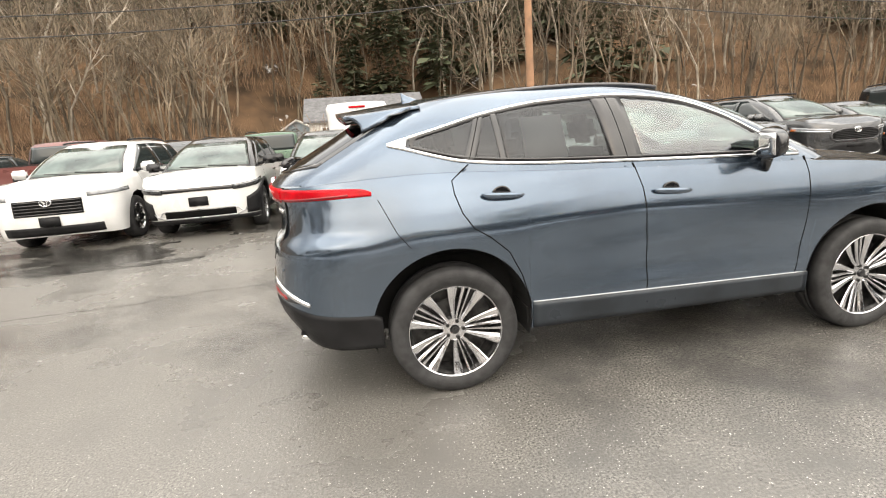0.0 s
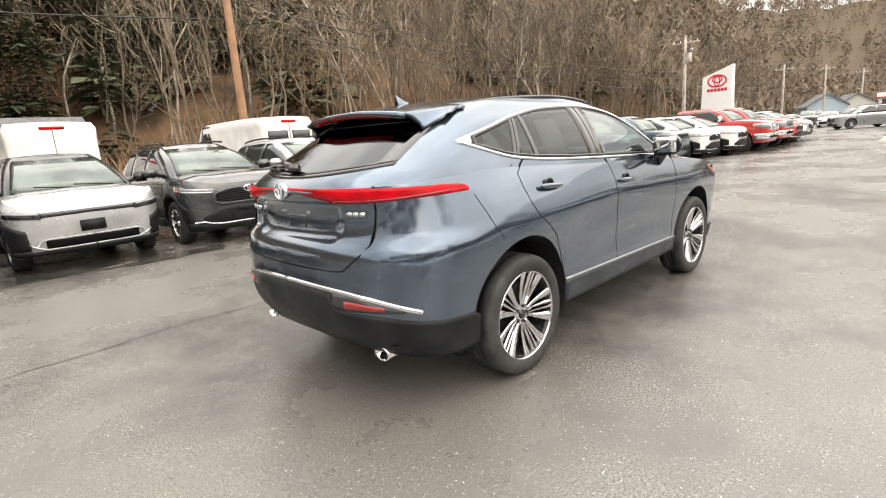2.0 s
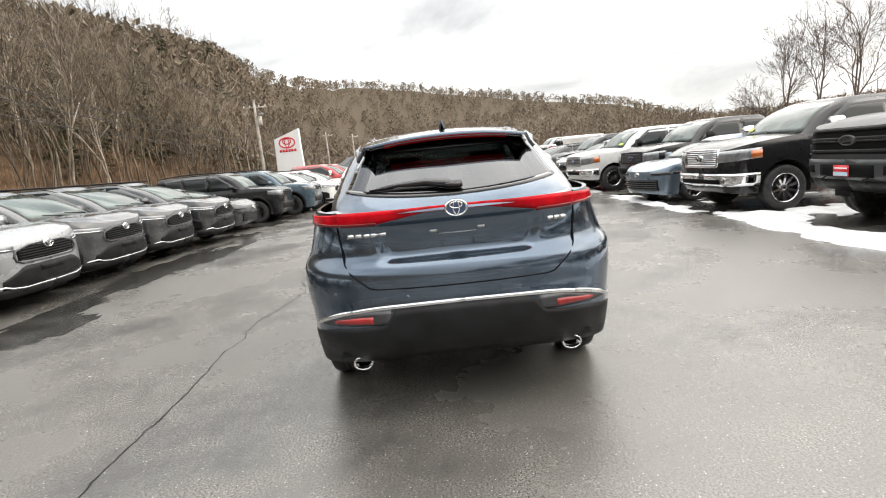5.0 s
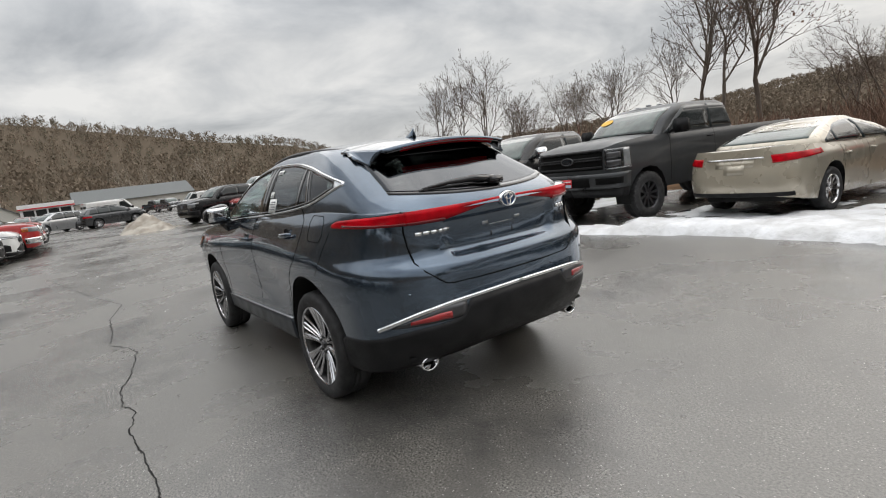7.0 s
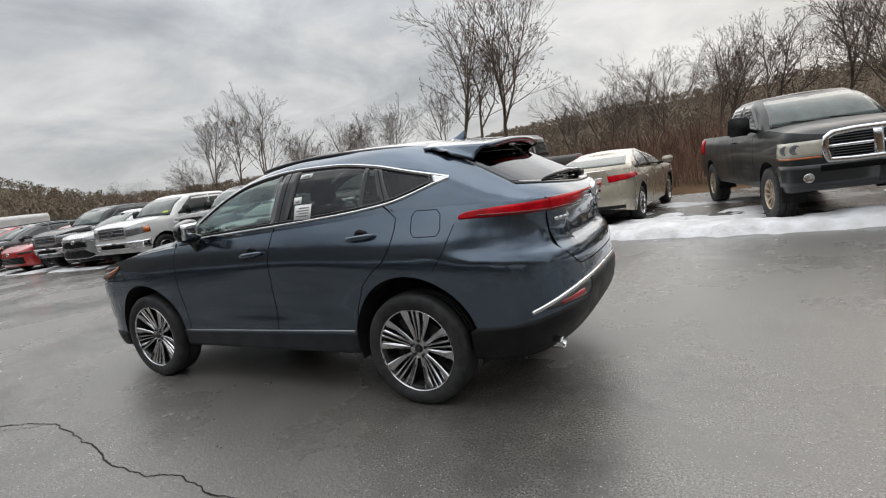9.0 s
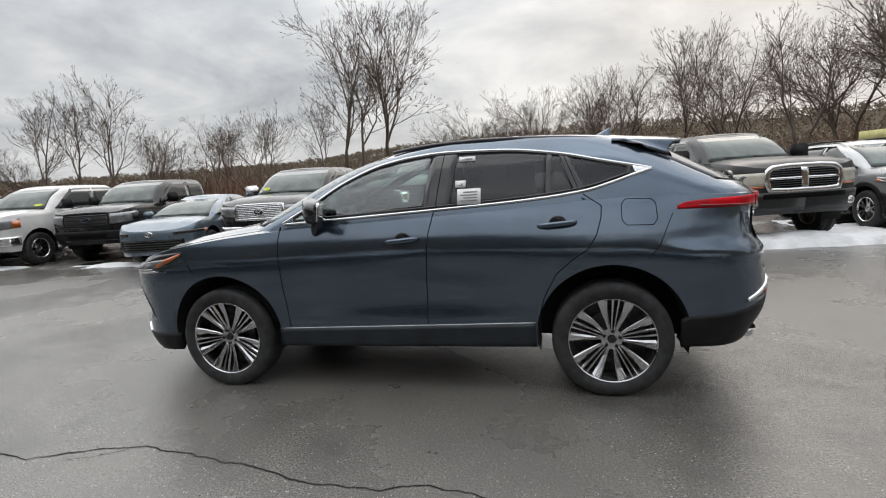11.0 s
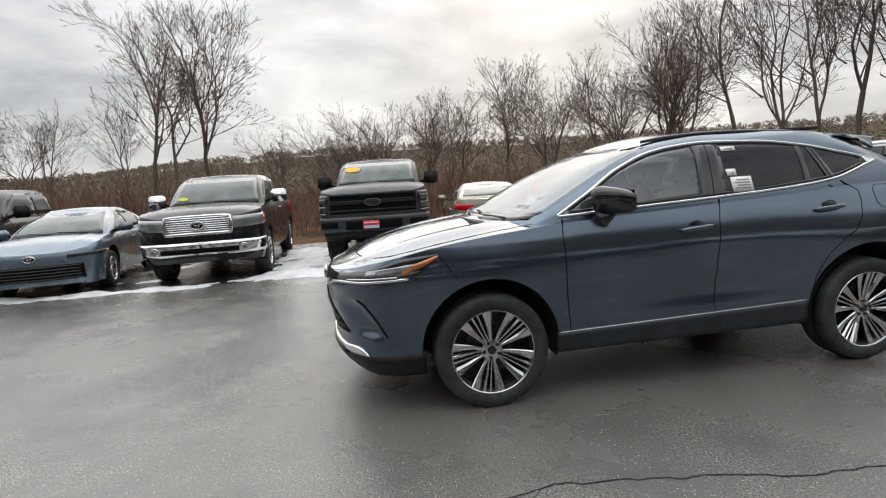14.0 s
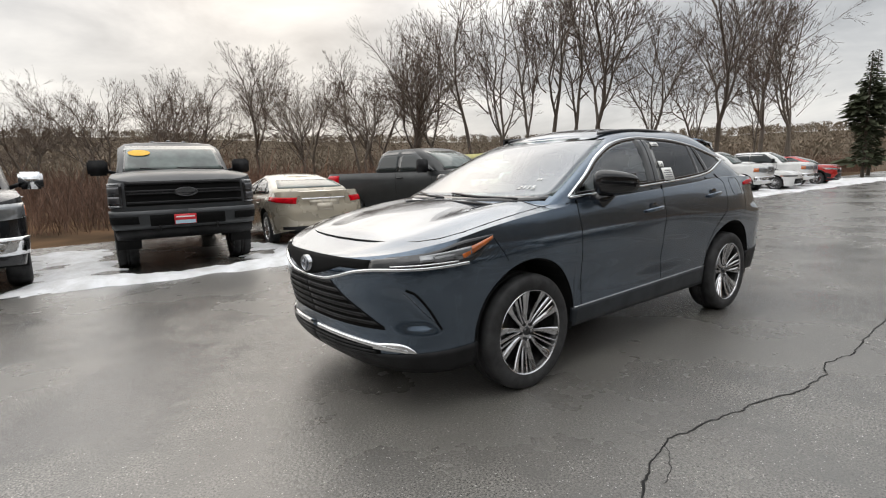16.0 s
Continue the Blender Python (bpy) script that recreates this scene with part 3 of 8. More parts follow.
# ---- the slate-blue crossover in the middle of the lot ----
def crossover():
    c = Car("crossover_suv", "slate blue metallic crossover suv with chrome window trim on damp asphalt", "car")
    W_F, W_R = 1.345, -1.345
    belt = curve((-2.4, 1.20), (-1.9, 1.225), (-1.5, 1.235), (-1.2, 1.225), (-0.82, 1.200), (-0.25, 1.172), (0.27, 1.148), (0.85, 1.122), (1.2, 1.095), (1.68, 1.035), (2.0, 0.968), (2.2, 0.918), (2.35, 0.885))
    base = curve((-2.4, 0.40), (-1.95, 0.33), (-1.6, 0.315), (1.75, 0.285), (2.05, 0.235), (2.4, 0.265))
    prof = curve((0.2, 0.855), (0.33, 0.885), (0.46, 0.896), (0.62, 0.905), (0.78, 0.920), (0.92, 0.923), (1.02, 0.908), (1.10, 0.884), (1.17, 0.858), (1.25, 0.818))

    def step01(t):
        t = min(1.0, max(0.0, t))
        return t * t * (3 - 2 * t)

    def hw(x, z):
        w = prof(z)
        w += 0.020 * bump(x, -1.40, 0.55) * bump(z, 0.88, 0.20)          # rear haunch
        w += 0.014 * bump(x, 1.35, 0.48) * bump(z, 0.85, 0.18)           # front wing
        w -= 0.014 * bump(x, -0.15, 0.80) * bump(z, 0.65, 0.15)          # scoop in the doors
        w -= 0.012 * bump(x, -0.50, 0.50) * bump(z - 0.10 * (x + 0.55), 0.80, 0.09)
        w += 0.006 * bump(x, -0.1, 0.9) * bump(z, 0.49, 0.07)            # sill crease
        if x > 1.2:
            w -= 0.055 * ((x - 1.2) / 1.1) ** 1.5 * (1 if z > 0.9 else 0.35)
        if x < -1.15:                                                    # hollow under the tail lamps, over the bumper's ledge
            w -= 0.026 * step01((-1.50 - x) / 0.45) * (bump(z, 0.968, 0.14) if z > 0.968 else bump(z, 0.968, 0.042))
        if x < -1.55:
            w -= 0.050 * min(1, (-1.55 - x) / 0.7) * bump(z, 1.12, 0.16)
        return w

    xr = curve((0.25, -2.16), (0.38, -2.26), (0.52, -2.345), (0.62, -2.36), (0.74, -2.345), (0.86, -2.336), (0.895, -2.324), (0.935, -2.292), (0.97, -2.276), (1.02, -2.274), (1.10, -2.286), (1.16, -2.306), (1.205, -2.315), (1.25, -2.27))
    xf = curve((0.22, 2.20), (0.30, 2.30), (0.38, 2.345), (0.48, 2.335), (0.56, 2.345), (0.70, 2.375), (0.80, 2.375), (0.875, 2.355), (0.92, 2.31), (0.99, 2.19), (1.05, 2.1))
    R_F, R_R, hub = 0.435, 0.450, 0.385
    zb0 = arch_floor(base, [W_F], R_F, hub)
    zb1 = arch_floor(base, [W_R], R_R, hub)
    step = step01

    def dent(front, y, z):
        a = abs(y)
        if front:                                                       # fold in the bumper corners
            ys = 0.757 + 0.107 * (0.735 - z) / 0.235
            return -0.048 * step((ys - a) / 0.03) * step((a - ys + 0.24) / 0.2) * step((z - 0.47) / 0.08) * step((0.765 - z) / 0.10)
        edge = 0.46 - 0.35 * max(0, 1.05 - z)                           # bed of the number plate
        return 0.026 * step((edge - a) / 0.05) * step((z - 0.920) / 0.025) * step((1.150 - z) / 0.030)

    b = c.b = Shell(xr, xf, lambda z: -1.80, lambda z: 1.78, hw, lambda x: max(zb0(x), zb1(x)), belt, nr=2.95, nf=2.45, dent=dent)
    xs = sorted({round(-1.80 + f * 3.58, 5) for f in side_samples(-1.80, 1.78, [W_R], R_R, 0.04) if -1.80 + f * 3.58 < 0} | {round(-1.80 + f * 3.58, 5) for f in side_samples(-1.80, 1.78, [W_F], R_F, 0.04) if -1.80 + f * 3.58 >= 0})
    fr = [(x + 1.80) / 3.58 for x in xs]
    ts = [0, 0.02] + [0.05 + 0.022 * k for k in range(43)] + [0.985, 1.0]
    half = b.mesh(fr, 40, ts)
    crown = curve((-2.4, 0.0), (-1.9, 0.03), (0.6, 0.05), (1.1, 0.075), (1.6, 0.070), (2.0, 0.055), (2.3, 0.012), (2.4, 0.0))
    skin = joined(Shell.skin(half), Shell.cap(half[-1], crown, 26, hole=(-2.10, 0.95), ridge=lambda x, v: 0.020 * bump(v, 0.70, 0.11) * bump(x, 1.25, 0.75) - 0.012 * bump(v, 0.45, 0.16) * bump(x, 1.4, 0.5)))
    c.add("body", skin, M_BLUE)
    c.liners([W_R, W_F], (R_R - 0.011, R_F - 0.011), hub, 0.90, -2.05, 2.05, 0.30)

    # cabin
    roof = curve((-2.2, 1.510), (-2.0, 1.535), (-1.75, 1.572), (-1.4, 1.612), (-0.9, 1.645), (-0.5, 1.656), (-0.1, 1.643), (0.1, 1.624), (0.3, 1.594), (0.7, 1.565))
    gprof = curve((1.05, 0.835), (1.17, 0.805), (1.29, 0.765), (1.40, 0.718), (1.50, 0.665), (1.57, 0.612), (1.62, 0.565), (1.66, 0.505))

    def ghw(x, z):
        w = gprof(z)
        if x < -0.9:
            w -= 0.055 * min(1, (-0.9 - x) / 1.0) ** 1.5
        if x > 0.0:
            w += 0.01 * min(1, x)
        return w

    gxf = curve((1.05, 1.42), (1.16, 1.24), (1.25, 1.06), (1.40, 0.77), (1.52, 0.50), (1.60, 0.24), (1.66, -0.05))
    gxr = curve((1.1, -2.36), (1.20, -2.325), (1.26, -2.265), (1.30, -2.195), (1.33, -2.140), (1.46, -1.900), (1.53, -1.775), (1.58, -1.67), (1.62, -1.56), (1.66, -1.45))
    g = c.g = Shell(gxr, gxf, lambda z: gxr(z) + 0.55, lambda z: gxf(z) - 0.46, ghw, lambda x: belt(x) - 0.015, roof, nr=2.8, nf=2.7)
    low = curve((-1.61, 1.392), (-1.50, 1.362), (-1.385, 1.326), (-1.21, 1.281), (-0.82, 1.240), (-0.25, 1.209), (0.27, 1.186), (0.86, 1.160))
    high = curve((-1.61, 1.398), (-1.31, 1.468), (-1.055, 1.528), (-0.69, 1.576), (-0.30, 1.587), (-0.07, 1.570), (0.13, 1.535), (0.40, 1.432), (0.63, 1.296), (0.86, 1.166))

    def open_side(x, y, z):
        if -1.55 < x < 0.80 and low(x) + 0.012 < z < high(x) - 0.012 and abs(y) > 0.5:
            return False
        w = ghw(x, z)
        if x > 0.1 and abs(y) < w * 0.93 and 1.178 < z < 1.582 and x > gxf(z) - 0.33:
            return False
        if x < -1.5 and abs(y) < w * 0.81 and 1.275 + 0.06 * (y / w) ** 2 < z < 1.530 and x < gxr(z) + 0.27:
            return False
        return True

    ghalf = g.mesh(list(np.linspace(0, 1, 90)), 22, [k / 34 for k in range(35)])
    c.add("cabin", joined(Shell.skin(ghalf, open_side), Shell.cap(ghalf[-1], curve((-2, 0.012), (-1.4, 0.044), (-0.4, 0.046), (0.2, 0.040), (0.6, 0.02)), 16)), M_BLUE)
    # headliner
    inner = [[(x, y * 0.93, z - 0.03) for x, y, z in row] for row in ghalf[-1:]]
    c.add("headliner", Shell.cap(inner[0], lambda x: 0.02, 10), M_TRIMGREY)
    for sg in (1, -1):
        for nm, xl, xh, m_ in (("front_side_window", (-0.17, 0.83), (-0.22, 0.83), M_GLASS), ("rear_side_window", (-0.97, -0.33), (-0.99, -0.38), M_PRIVACY),
                               ("vent_window", (-1.15, -0.985), (-1.065, -1.005), M_PRIVACY), ("quarter_window", (-1.59, -1.20), (-1.59, -1.10), M_PRIVACY)):
            c.on_side(nm, m_, sg, xl, xh, low, high, 22, 10, 0.000, 0.004, shell=g).visible_shadow = m_ != M_GLASS
        # black pillars and frames
        for xl, xh in (((-0.345, -0.16), (-0.395, -0.215)), ((-1.00, -0.965), (-1.02, -0.985)), ((-1.215, -1.145), (-1.115, -1.055))):
            c.on_side("pillar_trim", M_GLOSSBLACK, sg, xl, xh, low, high, 5, 12, 0.004, 0.02, shell=g)
        c.seam([(-0.248, low(-0.25)), (-0.303, high(-0.30))], sg, "pillar_gap", 0.006, shell=g, off=0.006)
        c.seam([(-1.18, low(-1.18)), (-1.085, high(-1.085))], sg, "pillar_gap", 0.005, shell=g, off=0.006)
        xs = np.linspace(-1.605, 0.855, 60)
        ringp = [(x, low(x)) for x in xs] + [(x, high(x)) for x in xs[::-1]]
        c.ring([(x, z + (0.016 if i < 60 else -0.016)) for i, (x, z) in enumerate(ringp) if -1.52 < x < 0.80], sg, 0.026, "window_seal", M_GLOSSBLACK, 0.003, g)
        c.ring(ringp, sg, 0.019, "chrome_window_trim", M_CHROME, 0.008, g, "bright chrome trim round the side windows")
        # broad chrome at the rear tip
        c.on_side("chrome_window_tip", M_CHROME, sg, (-1.615, -1.52), (-1.615, -1.50), lambda x: low(x) - 0.006, lambda x: high(x) + 0.006, 8, 4, 0.006, 0.012, shell=g)
    c.on_face("windshield", M_SCREEN, True, -0.945, 0.945, lambda k: 1.172 + 0.006 * k * k, lambda k: 1.588, 30, 14, 0.002, 0.006, shell=g).visible_shadow = False
    c.on_face("windshield_frit", M_GLOSSBLACK, True, -0.93, 0.93, 1.150, 1.180, 24, 3, 0.004, 0.01, shell=g)
    c.on_face("rear_window", M_REARGLASS, False, -0.865, 0.865, lambda k: 1.262 + 0.062 * k * k, lambda k: 1.550, 30, 12, 0.003, 0.006, shell=g)
    c.on_face("rear_window_edge", M_GLOSSBLACK, False, -0.865, 0.865, 1.520, 1.570, 30, 4, 0.006, 0.01, shell=g)
    c.on_face("rear_window_sill", M_GLOSSBLACK, False, -0.865, 0.865, lambda k: 1.258 + 0.062 * k * k, lambda k: 1.276 + 0.062 * k * k, 30, 3, 0.005, 0.01, shell=g)

    # spoiler over the rear window, with its lamp
    def spo(u, v):
        k = abs(2 * u - 1)
        y = (1.13 * u - 0.565) * (1 - 0.13 * v)
        return -1.40 - (0.48 - 0.055 * k**2.5) * v, y, 1.656 - 0.052 * v - (0.058 - 0.018 * v) * k * k

    sp = c.add("roof_spoiler", patch(spo, 31, 9, 0.0, 0.016, (-1.6, 0, 1.2)), M_BLUE)
    part("spoiler_underside", patch(lambda u, v: spo(0.02 + 0.96 * u, 0.25 + 0.74 * v), 25, 7, -0.019, 0.010, (-1.6, 0, 1.2)), M_GLOSSBLACK, sp)
    part("brake_light", patch(lambda u, v: (spo(0.12 + 0.76 * u, 1.0)[0] + 0.004 + 0.030 * v, spo(0.12 + 0.76 * u, 1.0)[1], spo(0.12 + 0.76 * u, 1.0)[2] - 0.014 - 0.020 * v), 25, 3, 0.004, 0.010, (-1.0, 0, 1.6)), M_REDLENS, sp, "red strip brake lamp")
    for sg in (1, -1):
        def fin(u, v):
            top = Vector(spo(1.0, 0.12 + 0.86 * u))
            low_ = Vector((-1.58 - 0.16 * u, 0.572 - 0.016 * u, 1.560 - 0.080 * u**0.8))
            p = top.lerp(low_, v)
            return p.x + 0.10 * u * v * (1 - v), sg * (p.y + 0.004), p.z
        part("spoiler_fin", patch(fin, 12, 8, 0.004, 0.012, (-1.7, 0, 1.5)), M_BLUE, sp)
        part("fin_lining", patch(fin, 12, 8, -0.009, 0.006, (-1.7, 0, 1.5)), M_GLOSSBLACK, sp)

    # body gaps
    for sg in (1, -1):
        c.seam([(0.85, 1.15), (0.862, 1.05), (0.858, 0.92), (0.850, 0.71), (0.830, 0.46), (0.805, 0.33)], sg, "front_door_gap")
        c.seam([(-0.25, 1.20), (-0.215, 1.06), (-0.20, 0.90), (-0.187, 0.70), (-0.178, 0.50), (-0.19, 0.33)], sg, "middle_door_gap")
        c.seam([(-1.195, 1.265), (-1.30, 1.19), (-1.295, 1.12), (-1.265, 1.02), (-1.21, 0.935), (-1.125, 0.880), (-1.02, 0.785), (-0.945, 0.64), (-0.905, 0.50), (-0.895, 0.46)], sg, "rear_door_gap")
        c.seam([(-1.70, 1.125), (-1.62, 0.95), (-1.555, 0.865)], sg, "bumper_gap", 0.004)
        c.seam([(1.646, 0.985), (1.60, 0.92), (1.545, 0.835)], sg, "wing_gap", 0.004)
        if sg > 0:
            c.ring([(-1.44, 1.07), (-1.415, 1.10), (-1.415, 1.19), (-1.44, 1.222), (-1.585, 1.217), (-1.61, 1.19), (-1.615, 1.10), (-1.59, 1.066)], sg, 0.005, "fuel_door_gap", M_SEAM, 0.0015)
        # sill cladding and arch edges
        c.on_side("sill_cladding", M_SILL, sg, (-0.885, 0.915), (-0.885, 0.915), lambda x: base(x) + 0.005, lambda x: 0.470 - 0.040 * (x + 0.9) / 1.8, 40, 5, 0.010, 0.03, "dark sill panel below the doors")
        c.on_side("sill_edge", M_SILVERTRIM, sg, (-0.885, 0.905), (-0.885, 0.905), lambda x: 0.470 - 0.040 * (x + 0.9) / 1.8, lambda x: 0.475 - 0.040 * (x + 0.9) / 1.8, 30, 3, 0.011, 0.012)
        for xc, R in ((W_F, R_F), (W_R, R_R)):
            P = []
            for k in range(41):
                a = math.pi * (k / 40 * 1.10 - 0.05)
                x, z = xc + (R + 0.002) * math.cos(a), hub + (R + 0.002) * math.sin(a)
                P.append(Vector((x, sg * b.y(x, max(z, 0.33)), z)))
            c.add("arch_lip", strip(P, Vector((0, sg, 0)), 0.005, 0.001), M_SEAM)

    # handles
    for sg in (1, -1):
        for x, z in ((-0.04, 1.030), (-1.035, 1.094)):
            y = b.y(x, z)
            tilt = 0.075
            bowl = lathe([(0.052, 0.001), (0.050, 0.0025), (0.042, 0.003), (0.0, 0.003)], 22)
            bowl = [(x0 * 1.0, o, zz * 0.85) for x0, o, zz in bowl[0]], bowl[1]
            c.add("handle_bowl", moved(bowl, Matrix.Translation((x - 0.005, sg * y, z + 0.006)) @ Matrix.Diagonal((1, sg, 1, 1))), M_GLOSSBLACK)
            pts = [(x + 0.118 - 0.236 * k / 10, sg * (b.y(x + 0.118 - 0.236 * k / 10, z) + 0.010 + 0.024 * math.sin(math.pi * k / 10) ** 0.5), z - tilt * (0.118 - 0.236 * k / 10)) for k in range(11)]
            h = c.add("door_handle", tube(pts, [0.007, 0.013, 0.0155, 0.016, 0.016, 0.016, 0.016, 0.016, 0.0155, 0.013, 0.007], 10, 0.75), M_BLUE)
            if x > -0.5 and sg > 0:
                c.add("key_cap", lathe([(0.0, 0.0), (0.006, 0.0)], 8), M_GLOSSBLACK, parent=h)

    # door mirrors
    for sg in (1, -1):
        bm = bmesh.new()
        bmesh.ops.create_uvsphere(bm, u_segments=24, v_segments=14, radius=1)
        for v in bm.verts:
            x, y, z = v.co
            ex = 0.62
            x, y, z = (math.copysign(abs(t) ** ex, t) for t in (x, y, z))
            v.co = (0.540 + 0.076 * x * (1 - 0.25 * y) - 0.055 * y, sg * (0.970 + 0.126 * y), 1.248 + 0.080 * z * (1 - 0.22 * y) - 0.006 * y + 0.010 * x)
            back = 0.495 - 0.020 * y
            if v.co.x < back:
                v.co.x = back + (v.co.x - back) * 0.15
        if sg < 0:
            bmesh.ops.reverse_faces(bm, faces=bm.faces[:])
        mir = c.add("door_mirror", from_bm(bm), M_GLOSSBLACK, "gloss black mirror housing with a thin silver lamp strip")
        bm = bmesh.new()
        bmesh.ops.create_uvsphere(bm, u_segments=20, v_segments=12, radius=1)
        for v in bm.verts:
            x, y, z = (math.copysign(abs(t) ** 0.62, t) for t in v.co)
            v.co = (0.540 + 0.079 * x * (1 - 0.25 * y) - 0.055 * y, sg * (0.970 + 0.129 * y), 1.248 + 0.083 * z * (1 - 0.22 * y) - 0.006 * y + 0.010 * x)
            v.co.x = max(v.co.x, 0.493 - 0.020 * y)
        bmesh.ops.delete(bm, geom=[v for v in bm.verts if v.co.z > 1.248], context="VERTS")
        if sg < 0:
            bmesh.ops.reverse_faces(bm, faces=bm.faces[:])
        part("lower_housing", from_bm(bm), M_GLOSSBLACK, mir)
        part("mirror_foot", tube([(0.60, sg * 0.835, 1.105), (0.585, sg * 0.87, 1.13), (0.56, sg * 0.915, 1.19)], [0.062, 0.056, 0.060], 12, 0.50), M_GLOSSBLACK, mir)
        part("turn_lamp", tube([(0.628 - 0.043 * k, sg * (0.935 + 0.052 * k), 1.256) for k in range(4)], [0.005, 0.010, 0.010, 0.005], 8), M_CHROME, mir)
        part("mirror_glass", patch(lambda u, v: (0.503 - 0.030 * u - 0.012 * v, sg * (0.872 + 0.19 * u), 1.188 + 0.12 * v), 4, 4, 0.0, 0.004, (0.6, sg * 0.96, 1.25)), M_CHROME, mir)

    crossover_rear(c, b)
    crossover_front(c, b, belt, crown)
    crossover_inside(c)
    for x in (W_F, W_R):
        for y in (0.812, -0.812):
            wheel(c.root, x, y, 0.365, 0.268, 0.225, "multi", M_HYPER, hub=0.360)
    # roof rails, antenna, wipers
    for sg in (1, -1):
        pts = [(x, sg * (0.515 - 0.03 * ((x + 0.60) / 0.80) ** 2), roof(x) + 0.003 - 0.014 * abs((x + 0.60) / 0.80) ** 4) for x in np.linspace(-1.36, 0.10, 26)]
        c.add("roof_rail", tube(pts, 0.012, 8), M_DARKALLOY)
    def antenna(u, v):
        x = -1.26 - 0.18 * u
        return x, (v - 0.5) * 0.075 * (1 - u * 0.35), 1.648 + 0.080 * u**1.4 * (1 - (2 * abs(v - 0.5)) ** 1.5) - 0.012 * u
    c.add("antenna_fin", patch(antenna, 10, 9, 0.0, 0.01, (-1.25, 0, 1.5)), M_BLUE)
    def on_back(y, z, off):
        return g.at_y(False, y, z) - off, y, z + off * 0.4

    c.add("rear_wiper", joined(tube([on_back(0.02, 1.300, 0.045), on_back(0.14, 1.318, 0.042), on_back(0.30, 1.318, 0.032), on_back(0.46, 1.305, 0.018)], [0.024, 0.019, 0.013, 0.007], 8),
                               tube([on_back(0.02, 1.300, 0.016), on_back(0.2, 1.304, 0.016), on_back(0.48, 1.300, 0.012)], 0.008, 6), moved(box(-0.03, 0.02, -0.05, 0.05, -0.02, 0.025, 0.008), Matrix.Translation(on_back(0.0, 1.296, 0.03)))), M_GLOSSBLACK)
    for y0, y1 in ((0.62, -0.02), (-0.05, -0.52)):
        c.add("front_wiper", tube([(g.at_y(True, y, z) + 0.018, y, z) for y, z in ((y0, 1.165), ((y0 + y1) / 2, 1.178), (y1, 1.196))], 0.009, 6), M_GLOSSBLACK)
    # lot papers in the windows
    for nm, x0, x1, z0, z1 in (("window_sticker", -0.555, -0.40, 1.235, 1.335), ("small_sticker", -0.455, -0.385, 1.345, 1.39), ("upper_sticker", -0.515, -0.405, 1.515, 1.545)):
        st = c.on_side(nm, M_PAPER, 1, (x0, x1), (x0, x1), z0, z1, 3, 3, 0.006, 0.003, shell=g, label="white printed paper inside the rear door window")
        if z1 - z0 > 0.03:
            for k in range(4 if z1 - z0 > 0.06 else 2):
                z = z0 + (z1 - z0) * (0.2 + 0.18 * k)
                c.on_side("print_bar", M_INK, 1, (x0 + 0.02, x1 - 0.02 - 0.02 * (k % 2)), (x0 + 0.02, x1 - 0.02 - 0.02 * (k % 2)), z, z + 0.008, 3, 2, 0.0075, 0.002, shell=g, parent=st)
    c.on_side("price_sheet", M_PAPER, -1, (-0.85, -0.60), (-0.85, -0.60), 1.24, 1.50, 3, 3, -0.012, 0.003, shell=g, label="printed sheet behind the tinted rear door window")
    return c


def emblem(c, front, y, z, rx, rz, shell, material, m2, off=0.006, rings=False):
    """An oval badge: a plain ring with a filled middle."""
    x = shell.at_y(front, y, z)
    sg = 1 if front else -1
    V, F = [], []
    n = 28
    prof = [(0.0, 0.004), (0.80, 0.006), (0.84, 0.012), (0.92, 0.015), (1.0, 0.010), (1.02, -0.01)]
    for i in range(n):
        a = 2 * math.pi * i / n
        for r, o in prof:
            V.append((x + sg * (o + off), y + rx * r * math.cos(a), z + rz * r * math.sin(a)))
    k = len(prof)
    for i in range(n):
        j = (i + 1) % n
        for q in range(k - 1):
            F.append((i * k + q, i * k + q + 1, j * k + q + 1, j * k + q))
    e = c.add("emblem", (V, F), material)
    dv = [(x + sg * (off + 0.009), y + rx * 0.82 * math.cos(2 * math.pi * i / n), z + rz * 0.82 * math.sin(2 * math.pi * i / n)) for i in range(n)]
    part("emblem_field", (dv, [tuple(range(n))]), m2, e, smooth=False)
    if rings:
        for dz, ay, az in ((0.34, 0.52, 0.36), (0.0, 0.26, 0.78)):
            P = [Vector((x + sg * (off + 0.010), y + rx * ay * math.cos(2 * math.pi * i / n), z + rz * (dz + az * math.sin(2 * math.pi * i / n)))) for i in range(n + 1)]
            part("emblem_ring", strip(P, Vector((sg, 0, 0)), rx * 0.10, 0.005), material, e)
    return e


